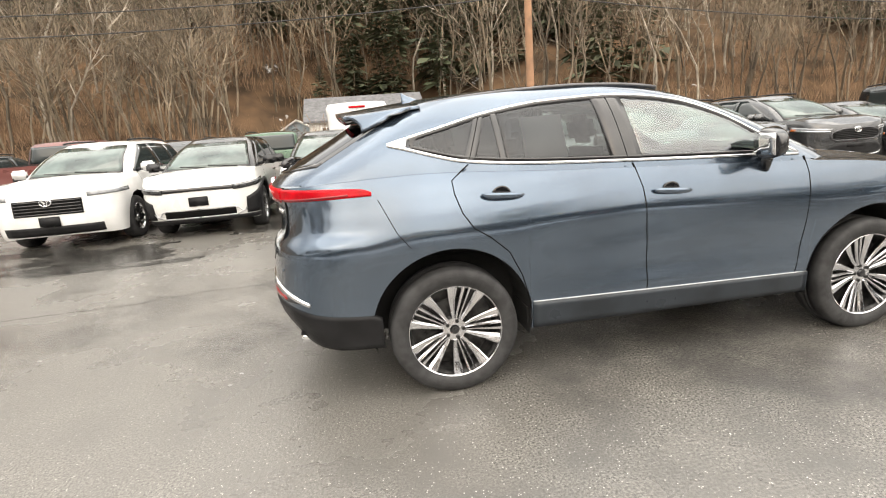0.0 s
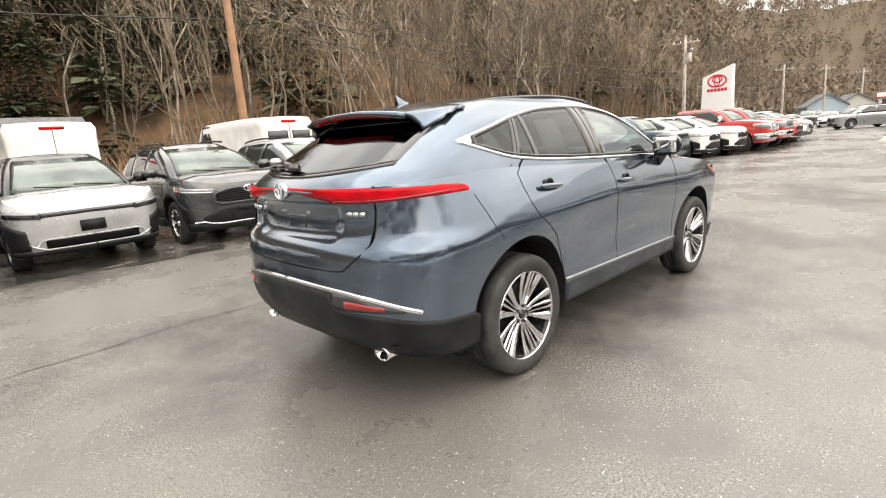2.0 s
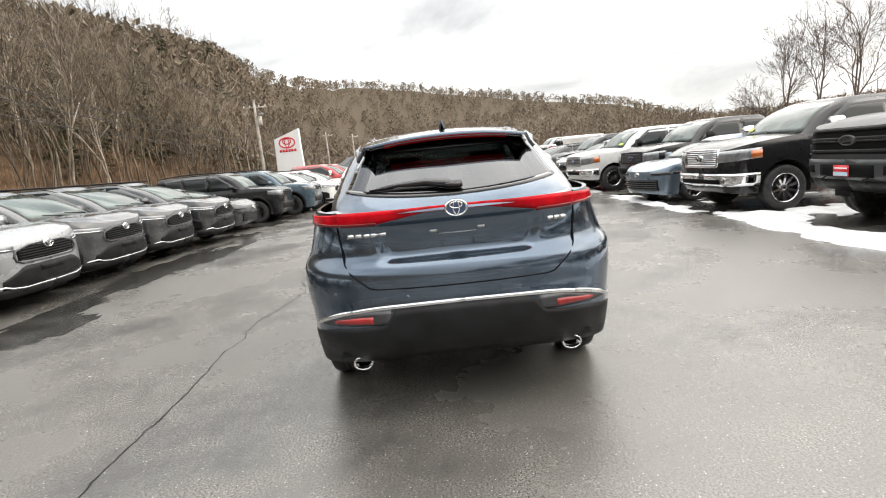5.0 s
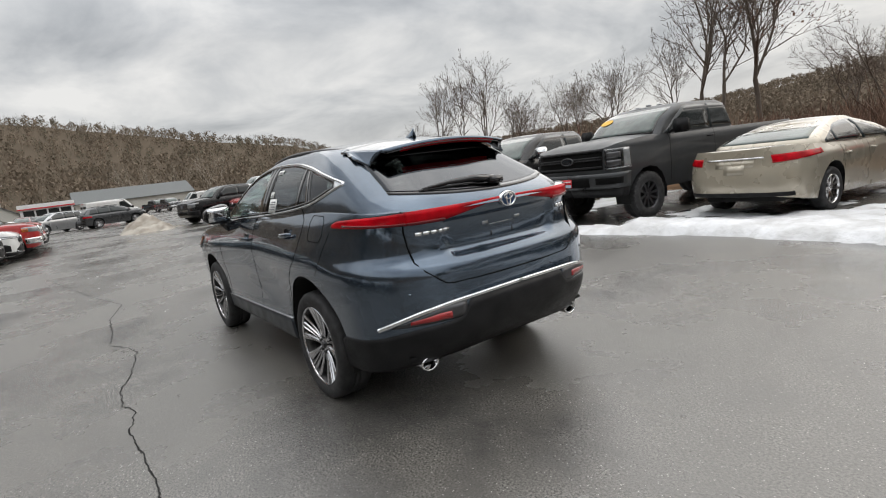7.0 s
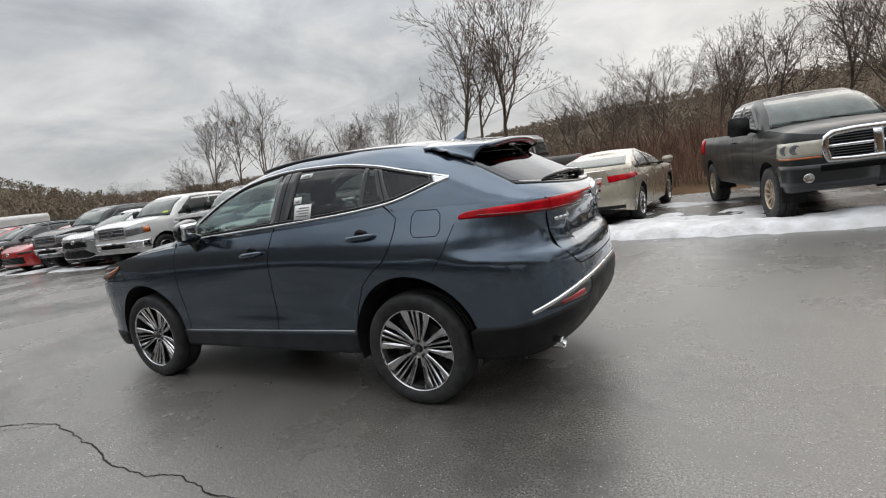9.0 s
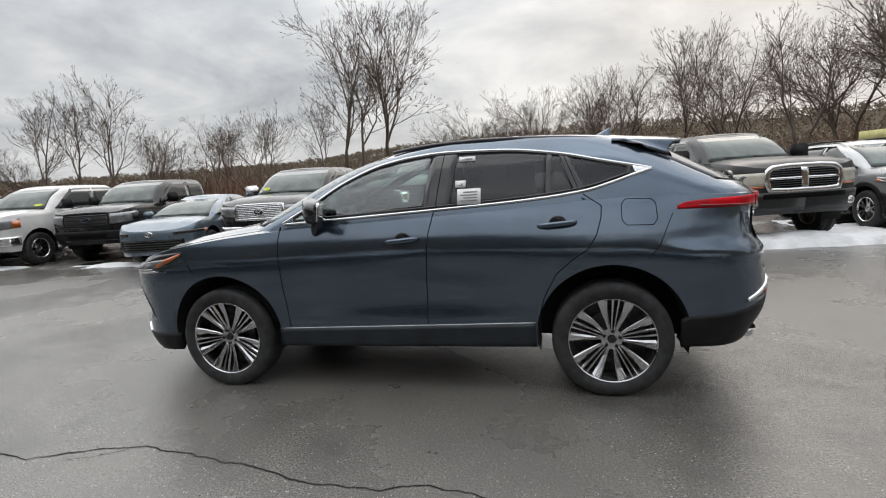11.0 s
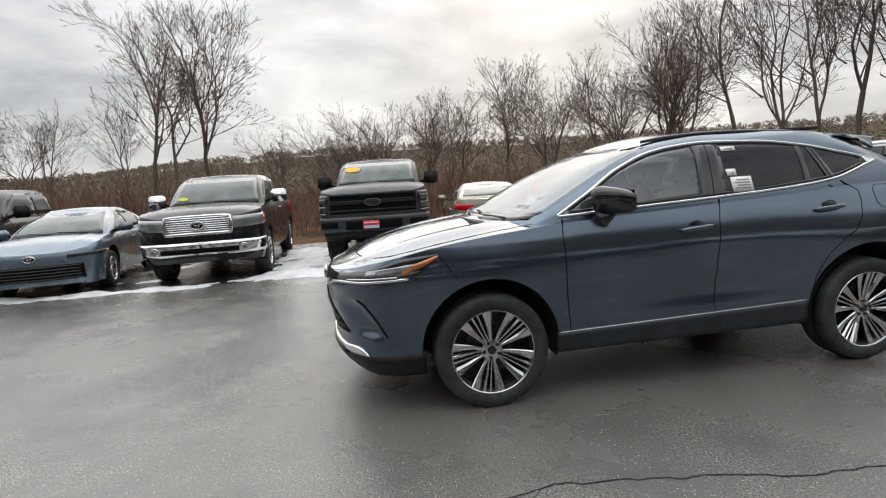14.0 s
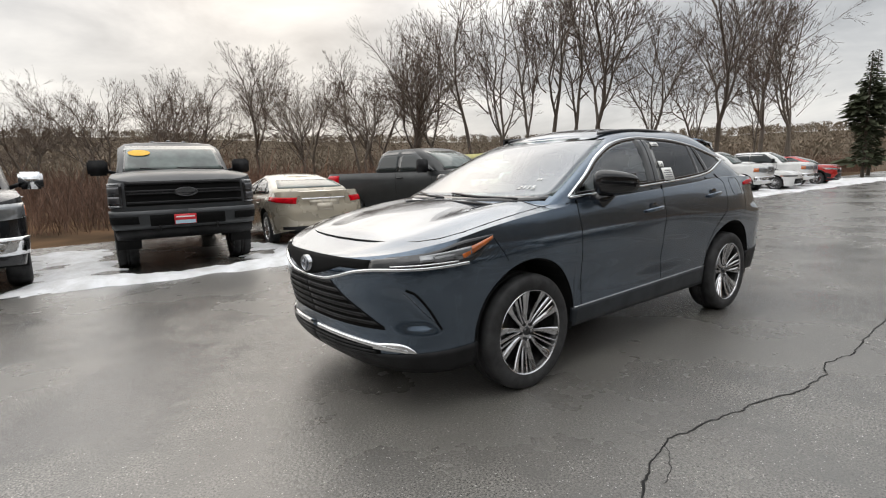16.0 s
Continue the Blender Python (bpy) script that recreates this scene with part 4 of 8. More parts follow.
def crossover_rear(c, b):
    # full-width lamp: thin at the middle, deeper outward, tapering to a point on each wing
    q_hatch = b.share(False, 0.735)
    for sg in (1, -1):
        c.on_wrap("tail_light", M_REDLENS, False, sg, q_hatch, 1.07, lambda u: 1.137 + 0.012 * u, lambda u: 1.207 - 0.014 * u - 0.026 * u**12, 34, 5, 0.010, 0.02, "red tail lamp tapering along the wing")
        c.on_wrap("tail_light_edge", M_REDDARK, False, sg, q_hatch, 0.98, lambda u: 1.136 + 0.018 * u, lambda u: 1.150 + 0.014 * u, 24, 3, 0.013, 0.01)
        c.on_end("light_bar", M_REDLENS, False, sg * 0.045, sg * 0.645, lambda y: 1.187 - 0.050 * min(1, max(0, (abs(y) - 0.16) / 0.30)), lambda y: 1.212 - 0.004 * abs(y), 40, 4, 0.009, 0.02)
        c.on_end("light_bar_edge", M_REDDARK, False, sg * 0.43, sg * 0.640, 1.136, lambda y: 1.152, 16, 3, 0.0115, 0.01)
        c.add("hatch_gap", strip([Vector((b.at_y(False, yy, zz) , sg * yy, zz)) for yy, zz in ((0.655, 1.215), (0.655, 1.10), (0.645, 1.02), (0.635, 0.93), (0.60, 0.88), (0.54, 0.83), (0.50, 0.80), (0.46, 0.792), (0.30, 0.789), (0.15, 0.787), (0.0, 0.786))], Vector((-1, 0, 0)), 0.007, 0.002), M_SEAM)
        # chrome strip and rear reflector
        P = [Vector((*reversed_xy(b, sg, yy, zz), zz)) for yy, zz in ((0.0, 0.700), (0.20, 0.698), (0.36, 0.694), (0.46, 0.690), (0.55, 0.681), (0.60, 0.673), (0.635, 0.666))]
        for nm, z0_, z1_, q0_, wd in (("chrome_strip_tip", 0.672, 0.590, 0.665, 0.024),):
            Q = []
            for k in range(15):
                f_ = k / 14
                z = z0_ + (z1_ - z0_) * f_ ** (1.25 if wd > 0.02 else 1.0)
                x, y = b.end(False, b.share(False, q0_) + (0.725 - b.share(False, q0_)) * f_, z)
                Q.append(Vector((x, sg * y, z)))
            c.add(nm, strip(Q, Vector((-0.85, 0.5 * sg, 0)), wd, 0.012), M_CHROME)
        c.add("chrome_bumper_strip", strip(dense(P, 0.04), Vector((-1, 0.15 * sg, 0)), 0.022, 0.010), M_CHROME, "chrome strip across the rear bumper")
        c.on_end("reflector_bed", M_DARKALLOY, False, sg * 0.40, sg * 0.80, lambda y: 0.596, lambda y: max(0.600, 0.680 - 0.32 * max(0, abs(y) - 0.56)), 14, 4, 0.004, 0.01)
        c.on_end("reflector", M_REFLECTOR, False, sg * 0.50, sg * 0.72, 0.608, lambda y: 0.645 - 0.12 * max(0, abs(y) - 0.56), 12, 3, 0.008, 0.01)
        # exhaust
        ex = lathe([(0.036, 0.10), (0.040, -0.14), (0.047, -0.145), (0.049, -0.13), (0.049, 0.10)], 22)
        ex = [(x * 1.18, y, z * 0.86) for x, y, z in ex[0]], ex[1]
        ex = moved(ex, pose(-2.06, sg * 0.605, 0.350, 0, 0, -90) @ pose(0, 0, 0, 3, 0, 0))
        e = c.add("exhaust_pipe", ex, M_CHROME, "oval chrome exhaust tip")
        part("exhaust_bore", moved(lathe([(0.0, 0), (0.044, 0)], 16), pose(-2.13, sg * 0.605, 0.350, 0, 0, -90)), M_SEAM, e)
        for y, z in ((0.30, 0.742), (0.70, 0.77)):
            c.add("parking_sensor", moved(lathe([(0.0, 0.0015), (0.009, 0.0015), (0.010, -0.004)], 12), pose(b.at_y(False, y, z), sg * y, z, 0, 0, 90)), M_BLUE)
    # lower bumper in black plastic, from wheel to wheel
    top_b = curve((0, 0.686), (0.40, 0.682), (0.48, 0.600), (0.80, 0.570), (0.97, 0.530), (1.06, 0.485))

    def bump_skin(u, v):
        k = (2 * u - 1) * 1.06
        q = b.share(False, min(1, abs(k))) if abs(k) <= 1 else abs(k)
        lo = 0.380 - 0.058 * abs(k) ** 2
        z = lo + (top_b(abs(k)) - lo) * v
        x, y = b.end(False, q, z)
        return x, math.copysign(y, k), z

    c.add("rear_bumper_cladding", patch(bump_skin, 97, 9, 0.006, 0.03, (0, 0, 0.8)), M_PLASTIC)
    c.add("rear_diffuser", patch(lambda u, v: (-2.20 + 0.25 * v, -0.72 + 1.44 * u, 0.388 - 0.06 * v), 12, 4, 0.0, 0.02, (-2, 0, 0.9)), M_PLASTIC)
    for y, z, w, h in ((0.0, 1.052, 0.20, 0.005), (-0.13, 1.062, 0.045, 0.018), (0.13, 1.062, 0.045, 0.018), (-0.085, 0.985, 0.008, 0.03), (0.085, 0.985, 0.008, 0.03)):
        c.on_end("plate_bracket_mark", M_SILVERTRIM if h < 0.02 else M_GLOSSBLACK, False, y - w / 2, y + w / 2, z, z + h, 4, 3, 0.003, 0.004)
    emblem(c, False, 0.0, 1.193, 0.062, 0.045, b, M_CHROME, M_EMBLEMBLUE, 0.012, True)
    # badges as plain bars
    for y0, n, w in ((0.60, 5, 0.036), (-0.495, 3, 0.030)):
        for k in range(n):
            ya = y0 - k * (w + 0.008)
            c.on_end("badge_bar", M_CHROME, False, ya - w, ya, 1.068, 1.090, 3, 2, 0.006, 0.006)


def reversed_xy(b, sg, y, z):
    return b.at_y(False, y, z), sg * y


def crossover_front(c, b, belt, crown):
    # upper grille with the badge, lamps, main grille, chrome lip
    line_z = curve((0, 0.752), (0.10, 0.757), (0.20, 0.785), (0.32, 0.826), (0.44, 0.842), (0.70, 0.850), (0.96, 0.866))
    c.on_end("upper_grille", M_SEAM, True, -0.60, 0.60, lambda y: 0.757 + 0.083 * min(1, (abs(y) / 0.36) ** 1.4), lambda y: 0.893 - 0.002 * (abs(y) / 0.6), 26, 6, 0.002, 0.012)
    emblem(c, True, 0.0, 0.825, 0.066, 0.050, b, M_BADGE, M_EMBLEMBLUE, 0.010, True)
    for sg in (1, -1):
        c.on_wrap("headlight", M_LAMPDARK, True, sg, 0.40, 1.135, curve((0, 0.842), (0.46, 0.857), (0.77, 0.874), (1, 0.978)), curve((0, 0.892), (0.46, 0.934), (0.72, 0.984), (1, 1.000)), 34, 7, 0.006, 0.02, "slim smoked headlamp with amber corner")
        c.on_wrap("light_guide", M_CHROME, True, sg, 0.52, 0.90, lambda u: 0.8575 + 0.019 * u, lambda u: 0.8635 + 0.021 * u, 20, 3, 0.011, 0.008)
        c.on_wrap("projector_lens", M_CLEARLENS, True, sg, 0.68, 0.98, lambda u: 0.882 + 0.026 * u, lambda u: 0.912 + 0.040 * u, 20, 4, 0.011, 0.008, "clear grey lamp lens")
        c.on_wrap("side_marker", M_AMBER, True, sg, 0.93, 1.125, lambda u: 0.886 + 0.090 * u, lambda u: 0.936 + 0.056 * u, 10, 3, 0.011, 0.008)
        # chrome line under lamp and upper grille
        P = []
        for k in range(26):
            q = 0.96 * k / 25
            z = line_z(q)
            x, y = b.end(True, q, z)
            P.append(Vector((x, sg * y, z)))
        c.add("chrome_grille_line", strip(P, Vector((0.8, 0.5 * sg, 0)), 0.017, 0.010), M_CHROME)
        # mesh of the main grille
        for k in range(6):
            z = 0.525 + 0.042 * k


            def bar(u, v, z=z, sg=sg):
                zz = z + 0.020 * v
                y = u * (0.278 + 0.34 * (0.752 - zz) / 0.235)
                return b.at_y(True, y, zz), sg * y, zz

            c.add("grille_slat", patch(bar, 14, 3, 0.008, 0.02, (0, 0, 0.8)), M_PLASTIC)
        P = []
        for k in range(22):
            q = 0.01 + 0.60 * k / 21
            z = 0.425 - 0.04 * (k / 21) ** 2
            x, y = b.end(True, q, z)
            P.append(Vector((x, sg * y, z)))
        c.add("chrome_chin_strip", strip(P, Vector((0.8, 0.5 * sg, 0)), 0.030, 0.014), M_CHROME, "chrome strip along the lower grille")
        c.on_wrap("chin_strip_tip", M_CHROME, True, sg, 0.40, 0.66, lambda u: 0.388 - 0.012 * u, lambda u: 0.418 + 0.030 * u - 0.070 * u**4, 14, 4, 0.013, 0.012)
        for k in range(3):
            c.on_end("lower_grille_slat", M_PLASTIC, True, 0.0, sg * 0.58, 0.345 + 0.020 * k, 0.355 + 0.020 * k, 10, 3, 0.010, 0.02)
        c.on_wrap("front_lip", M_PLASTIC, True, sg, 0.0, 1.02, lambda u: 0.225 + 0.035 * u, lambda u: 0.335 + 0.055 * u, 26, 5, 0.010, 0.03)
        # fold with an air slot beside the wheel
        P = []
        for k in range(15):
            z = 0.735 - 0.235 * k / 14
            x, y = b.end(True, 0.61 + 0.19 * (k / 14) ** 0.55, z)
            P.append(Vector((x, sg * y, z)))
        c.add("air_slot", strip(P, Vector((0.7, 0.7 * sg, 0)), 0.014, 0.003), M_SEAM)
    c.on_end("main_grille", M_SEAM, True, -0.63, 0.63, lambda y: 0.500, lambda y: 0.752 - 0.235 * max(0, abs(y) - 0.29) / 0.34, 30, 6, 0.003, 0.012)
    c.on_end("lower_grille", M_SEAM, True, -0.60, 0.60, 0.335, 0.405, 20, 4, 0.004, 0.012)
    # bonnet shut lines, laid on the top surface
    for sg in (1, -1):
        P = []
        for x, k in ((1.00, 0.90), (1.2, 0.91), (1.45, 0.925), (1.65, 0.935), (1.80, 0.935), (1.93, 0.915), (2.02, 0.86), (2.08, 0.74), (2.12, 0.55), (2.145, 0.30), (2.155, 0.0)):
            z = belt(x) + crown(x) * (1 - k * k)
            P.append(Vector((x, sg * k * b.y(x, belt(x)), z)))
        c.add("bonnet_gap", strip(dense(P, 0.04), Vector((0, 0, 1)), 0.006, 0.003), M_SEAM)
    c.add("cowl_panel", patch(lambda u, v: (c.g.at_y(True, (u - 0.5) * 1.5, 1.15) + 0.10 * v - 0.01, -0.75 + 1.5 * u, 1.152 + 0.004 * v - 0.045 * (2 * u - 1) ** 2), 24, 4, 0.0, 0.01, (1, 0, 0.8)), M_PLASTIC)


def crossover_inside(c):
    def seat(x, y, w):
        vfs = [box(x - 0.26, x + 0.26, y - w / 2, y + w / 2, 0.55, 0.72, 0.05), moved(box(-0.07, 0.07, -w / 2, w / 2, 0.0, 0.62, 0.05), pose(x - 0.26, y, 0.68, 0, -14, 0))]
        n = 2 if w > 0.8 else 1
        for k in range(n):
            yy = y + (k - (n - 1) / 2) * 0.58
            vfs.append(moved(box(-0.05, 0.05, -0.13, 0.13, 0.0, 0.18, 0.04), pose(x - 0.42, yy, 1.31, 0, -10, 0)))
        return joined(*vfs)
    c.add("front_seat", seat(0.10, 0.36, 0.52), M_CABIN)
    c.add("front_seat", seat(0.10, -0.36, 0.52), M_CABIN)
    c.add("rear_seat", seat(-0.80, 0.0, 1.08), M_CABIN)
    c.add("dashboard", patch(lambda u, v: (c.g.at_y(True, (2 * u - 1) * 0.72, 1.13) - 0.12 - 0.40 * v, -0.72 + 1.44 * u, 1.105 + 0.04 * math.sin(v * 2.2) - 0.30 * max(0, v - 0.8) * 5), 14, 8, 0.0, 0.03, (0.8, 0, 0.7)), M_SEAT)
    n = 28
    ring = tube([(0.0, 0.185 * math.cos(2 * math.pi * k / n), 0.185 * math.sin(2 * math.pi * k / n)) for k in range(n + 1)], 0.015, 8)
    c.add("steering_wheel", moved(joined(ring, box(-0.02, 0.02, -0.18, 0.18, -0.02, 0.02, 0.008), box(-0.03, 0.03, -0.07, 0.07, -0.07, 0.05, 0.02)), pose(0.50, 0.36, 0.985, 0, 25, 0)), M_SEAT)
    c.add("touch_screen", moved(box(-0.012, 0.012, -0.15, 0.15, -0.08, 0.08, 0.008), pose(0.70, 0, 1.16, 0, -12, 0)), M_GLOSSBLACK)
    for sg in (1, -1):
        c.add("door_card", patch(lambda u, v: (-0.80 + 1.62 * u, sg * (0.80 - 0.02 * v), 0.55 + 0.60 * v), 8, 4, 0.0, 0.03, (0, sg * 1.2, 0.8)), M_CABIN)
    c.add("load_cover", box(-1.95, -1.15, -0.60, 0.60, 1.10, 1.12), M_CABIN)
    c.add("cabin_floor", joined(box(-0.86, 0.88, -0.80, 0.80, 0.42, 0.46), box(-1.9, -0.86, -0.54, 0.54, 0.42, 0.46)), M_CABIN)


hero = crossover()


# ---- the other vehicles ----
PAINTS = {n: paint("paint_" + n, c, m, r) for n, c, m, r in (
    ("white", (0.72, 0.72, 0.71), 0.0, 0.35), ("pearl", (0.66, 0.66, 0.645), 0.05, 0.3), ("silver", (0.42, 0.43, 0.44), 0.6, 0.3), ("black", (0.010, 0.010, 0.011), 0.1, 0.25),
    ("charcoal", (0.062, 0.064, 0.067), 0.6, 0.25), ("grey", (0.095, 0.098, 0.101), 0.6, 0.26), ("red", (0.42, 0.020, 0.018), 0.1, 0.3), ("champagne", (0.42, 0.375, 0.295), 0.35, 0.28),
    ("iceblue", (0.135, 0.180, 0.225), 0.5, 0.3), ("green", (0.030, 0.085, 0.045), 0.3, 0.3), ("maroon", (0.13, 0.035, 0.03), 0.3, 0.3), ("slate", (0.06, 0.10, 0.13), 0.4, 0.3), ("navy", (0.025, 0.035, 0.06), 0.3, 0.3), ("flatgrey", (0.038, 0.040, 0.041), 0.5, 0.36), ("darkgrey", (0.050, 0.053, 0.056), 0.35, 0.42))}
for n in ("black", "darkgrey", "flatgrey"):                                         # lower clear coat and specular, so their hoods mirror less sky
    PAINTS[n].node_tree.nodes["Principled BSDF"].inputs["Coat Weight"].default_value = 0.6 if n == "black" else 0.3
    PAINTS[n].node_tree.nodes["Principled BSDF"].inputs["Specular IOR Level"].default_value = 0.25


def vehicle(name, label, category="car", group="", kind="", wb=2.69, fo=0.93, ro=1.0, W=0.92, H=1.68, r=0.36, rim=0.235, tw=0.225, style="five", rimmat=None, sill=0.24,
            hood0=0.90, hood1=1.08, belt=1.08, deck=1.10, cowl=1.25, rf=0.35, rr=-1.5, bk=-1.95, roofw=0.60, colour="grey", clad=False, bed=None, doors=(-0.05,), nf=2.8, nr=3.2,
            grille=None, gmat=None, gframe=None, slats=0, lamp=(0.5, 1.08, 0.76, 0.88), lampmat=None, bumper=None, lower=None, tail=("wrap", 0.75, 1.08, 0.90, 1.02), plate=None,
            emb=None, rails=False, mirror=None, handle=None, hub=None, nose=0.10, wide=0, fogs=None, mirror_size=1.0, glasslow=0.06, roofmat=None, step=0.13, backglass=True, amber=False, backplate=None, rb=None):
    c = Car(name, label, category, group, kind)
    pm = PAINTS[colour]
    hub = hub or r - 0.006
    F, R = wb / 2, -wb / 2
    xf, xr = F + fo, R - ro
    AR = r + 0.075
    xF, xR = min(F + AR + 0.03, xf - 0.25), max(R - AR - 0.03, xr + 0.25)
    top = curve(*sorted([(xr, deck - 0.03), (xr + 0.15, deck), (min(bk + 0.4, -0.6) if bed is None else bed + 0.1, (belt + deck) / 2 + 0.0 if bed is None else deck), (0.0 if bed is None else bed + 0.35, belt), (cowl - 0.35, belt - 0.01), (cowl, hood1), ((cowl + xf) / 2 + 0.1, (hood1 * 1.15 + hood0 * 0.85) / 2), (xf - 0.22, hood0 + 0.02), (xf - 0.02, hood0 - 0.06)]))
    base = curve((xr, sill + 0.14), (xr + 0.5, sill + 0.04), (R, sill), (F, sill), (xf - 0.3, sill - 0.01), (xf, sill + 0.03))
    mz = (sill + belt) / 2 + 0.05
    prof = curve((sill - 0.1, W * 0.93), (sill + 0.1, W * 0.965), (mz, W), (belt - 0.10, W * 0.985), (belt, W * 0.94), (belt + 0.15, W * 0.87))

    def hw(x, z):
        w = prof(z)
        for xc in (F, R):
            w += 0.015 * bump(x, xc, 0.5) * bump(z, r * 2.1, 0.25)
        w -= 0.014 * bump(x, 0, 0.8) * bump(z, mz - 0.12, 0.12)
        return min(w, W * 1.012)

    fx = curve((sill - 0.05, xf - 0.13), (sill + 0.10, xf - 0.03), (sill + 0.28, xf), (hood0 - 0.12, xf - 0.02), (hood0 - 0.03, xf - 0.05), (hood0 + 0.06, xf - nose - 0.08), (hood0 + 0.3, xf - nose - 0.4))
    rx = curve((sill, xr + 0.12), (sill + 0.2, xr + 0.01), (sill + 0.38, xr), (deck - 0.25, xr + 0.05), (deck, xr + 0.08), (deck + 0.1, xr + 0.12))
    floor_ = arch_floor(base, [F, R], AR, hub + 0.02)
    b = c.b = Shell(rx, fx, lambda z: xR, lambda z: xF, hw, floor_, top, nr=nr, nf=nf)
    half = b.mesh(side_samples(xR, xF, [R, F], AR, step), 12, [0, 0.04, 0.12, 0.22, 0.34, 0.46, 0.58, 0.70, 0.80, 0.88, 0.95, 1.0])
    hole = ((bk + 0.10, cowl - 0.30) if bed is None else (xr + 0.08, cowl - 0.30))
    crown = curve((xr, 0.0), (xr + 0.4, 0.02), (cowl - 0.1, 0.05), (xf - 0.35, 0.045), (xf - 0.08, 0.01), (xf, 0.0)) if bed is None else curve((bed, 0.0), (cowl - 0.3, 0.03), (cowl, 0.06), (xf - 0.4, 0.06), (xf - 0.1, 0.015), (xf, 0.0))
    c.add("body", joined(Shell.skin(half), Shell.cap(half[-1], crown, 16, hole=hole, ridge=lambda x, v: 0.022 * bump(v, 0.68, 0.13) * bump(x, (cowl + xf) / 2, 0.42))), pm)
    c.liners([R, F], AR - 0.005, hub + 0.02, W - 0.02, xr + 0.25, xf - 0.25, sill + 0.03)
    # cabin
    roof = curve((min(rr - 0.35, bk), H - 0.19), (rr, H - 0.085), ((rr + rf) / 2, H - 0.035), (rf - 0.15, H - 0.055), (rf + 0.08, H - 0.078), (rf + 0.6, H - 0.11)) if bed is None else curve((rr - 0.2, H - 0.10), (rr, H - 0.06), ((rr + rf) / 2, H - 0.04), (rf - 0.1, H - 0.06), (rf + 0.1, H - 0.08), (rf + 0.6, H - 0.11))
    gz0 = min(belt, hood1, deck) - 0.05
    gp = curve((gz0, W * 0.90), (belt + 0.05, W * 0.875), ((belt + H) / 2, W * (0.86 + roofw) / 2 + 0.04), (H - 0.16, W * (roofw + 0.10)), (H - 0.06, W * roofw), (H, W * roofw * 0.9))
    gxf = curve((gz0, cowl + 0.10), (hood1 + 0.02, cowl), ((hood1 + H) / 2, (cowl + rf) / 2 + 0.05), (H - 0.10, rf), (H, rf - 0.25))
    if bed is None:
        gxr = curve((gz0, bk - 0.05), (deck, bk), ((deck + H) / 2, (bk + rr) / 2 - 0.03), (H - 0.10, rr - 0.05), (H, rr + 0.15))
    else:
        gxr = curve((gz0, bed), (belt, bed), (H - 0.12, rr - 0.05), (H, rr + 0.1))
    g = c.g = Shell(gxr, gxf, lambda z: gxr(z) + 0.26, lambda z: gxf(z) - 0.34, lambda x, z: gp(z), lambda x: max(gz0, top(max(x, bed + 0.3) if bed is not None else x) - 0.02), roof, nr=3.6, nf=3.0)
    gh = g.mesh(list(np.linspace(0, 1, 26)), 10, [k / 9 for k in range(10)])
    c.add("cabin", joined(Shell.skin(gh), Shell.cap(gh[-1], lambda x: 0.03, 8)), PAINTS[roofmat] if roofmat else pm)
    # windows
    a0, a1 = (bk + 0.42 if bed is None else bed + 0.10), cowl - 0.36
    if wide:
        a0 = wide
    up0, up1 = rr + 0.02, rf - 0.28
    lo = lambda x: max(belt + glasslow * 0.5, top(x) + 0.025)

    def hi(x):
        z = roof(x) - 0.075
        if x > up1:
            z = min(z, H - 0.13 - (H - 0.13 - lo(a1)) * (x - up1) / max(0.05, a1 - up1))
        if x < up0:
            z = min(z, H - 0.14 - (H - 0.14 - lo(a0) - 0.02) * (up0 - x) / max(0.05, up0 - a0))
        return max(z, lo(x) + 0.004)

    edges = [a0, *doors, a1]
    for sg in (1, -1):
        c.on_side("window_surround", M_GLOSSBLACK, sg, (a0 - 0.02, a1 + 0.02), (a0 - 0.02, a1 + 0.02), lambda x: lo(x) - 0.015, lambda x: hi(x) + 0.014, 26, 4, 0.003, 0.008, shell=g)
        for e0, e1 in zip(edges, edges[1:]):
            c.on_side("side_window", M_DARKGLASS, sg, (e0 + 0.03, e1 - 0.03), (e0 + 0.03, e1 - 0.03), lo, hi, 12, 5, 0.007, 0.008, shell=g)
        # door gaps and handles
        cuts = [d for d in doors] + [a1 + 0.02]
        for d in cuts:
            c.seam([(d, belt + 0.0), (d + 0.02, mz), (d, sill + 0.10)], sg, width=0.008)
        for d in doors[:2]:
            hx = d + 0.16
            z = handle or belt - 0.13
            c.add("door_handle", tube([(hx - 0.10, sg * (b.y(hx, z) + 0.008), z), (hx - 0.05, sg * (b.y(hx, z) + 0.03), z), (hx + 0.05, sg * (b.y(hx, z) + 0.03), z), (hx + 0.10, sg * (b.y(hx, z) + 0.008), z)], 0.014, 6), mirror or pm)
        # mirrors
        mx, my, mh = a1 - 0.12, W + 0.10 * mirror_size, belt + 0.08 * mirror_size
        mm = c.add("door_mirror", moved(box(-0.06, 0.07, -0.11 * mirror_size, 0.11 * mirror_size, -0.08 * mirror_size ** 1.6, 0.08 * mirror_size ** 1.6, 0.03), Matrix.Translation((mx, sg * my, mh + 0.02))), mirror or pm)
        part("mirror_arm", tube([(mx, sg * W * 0.86, belt + 0.02), (mx, sg * (my - 0.05), mh)], 0.03, 6), M_PLASTIC, mm)
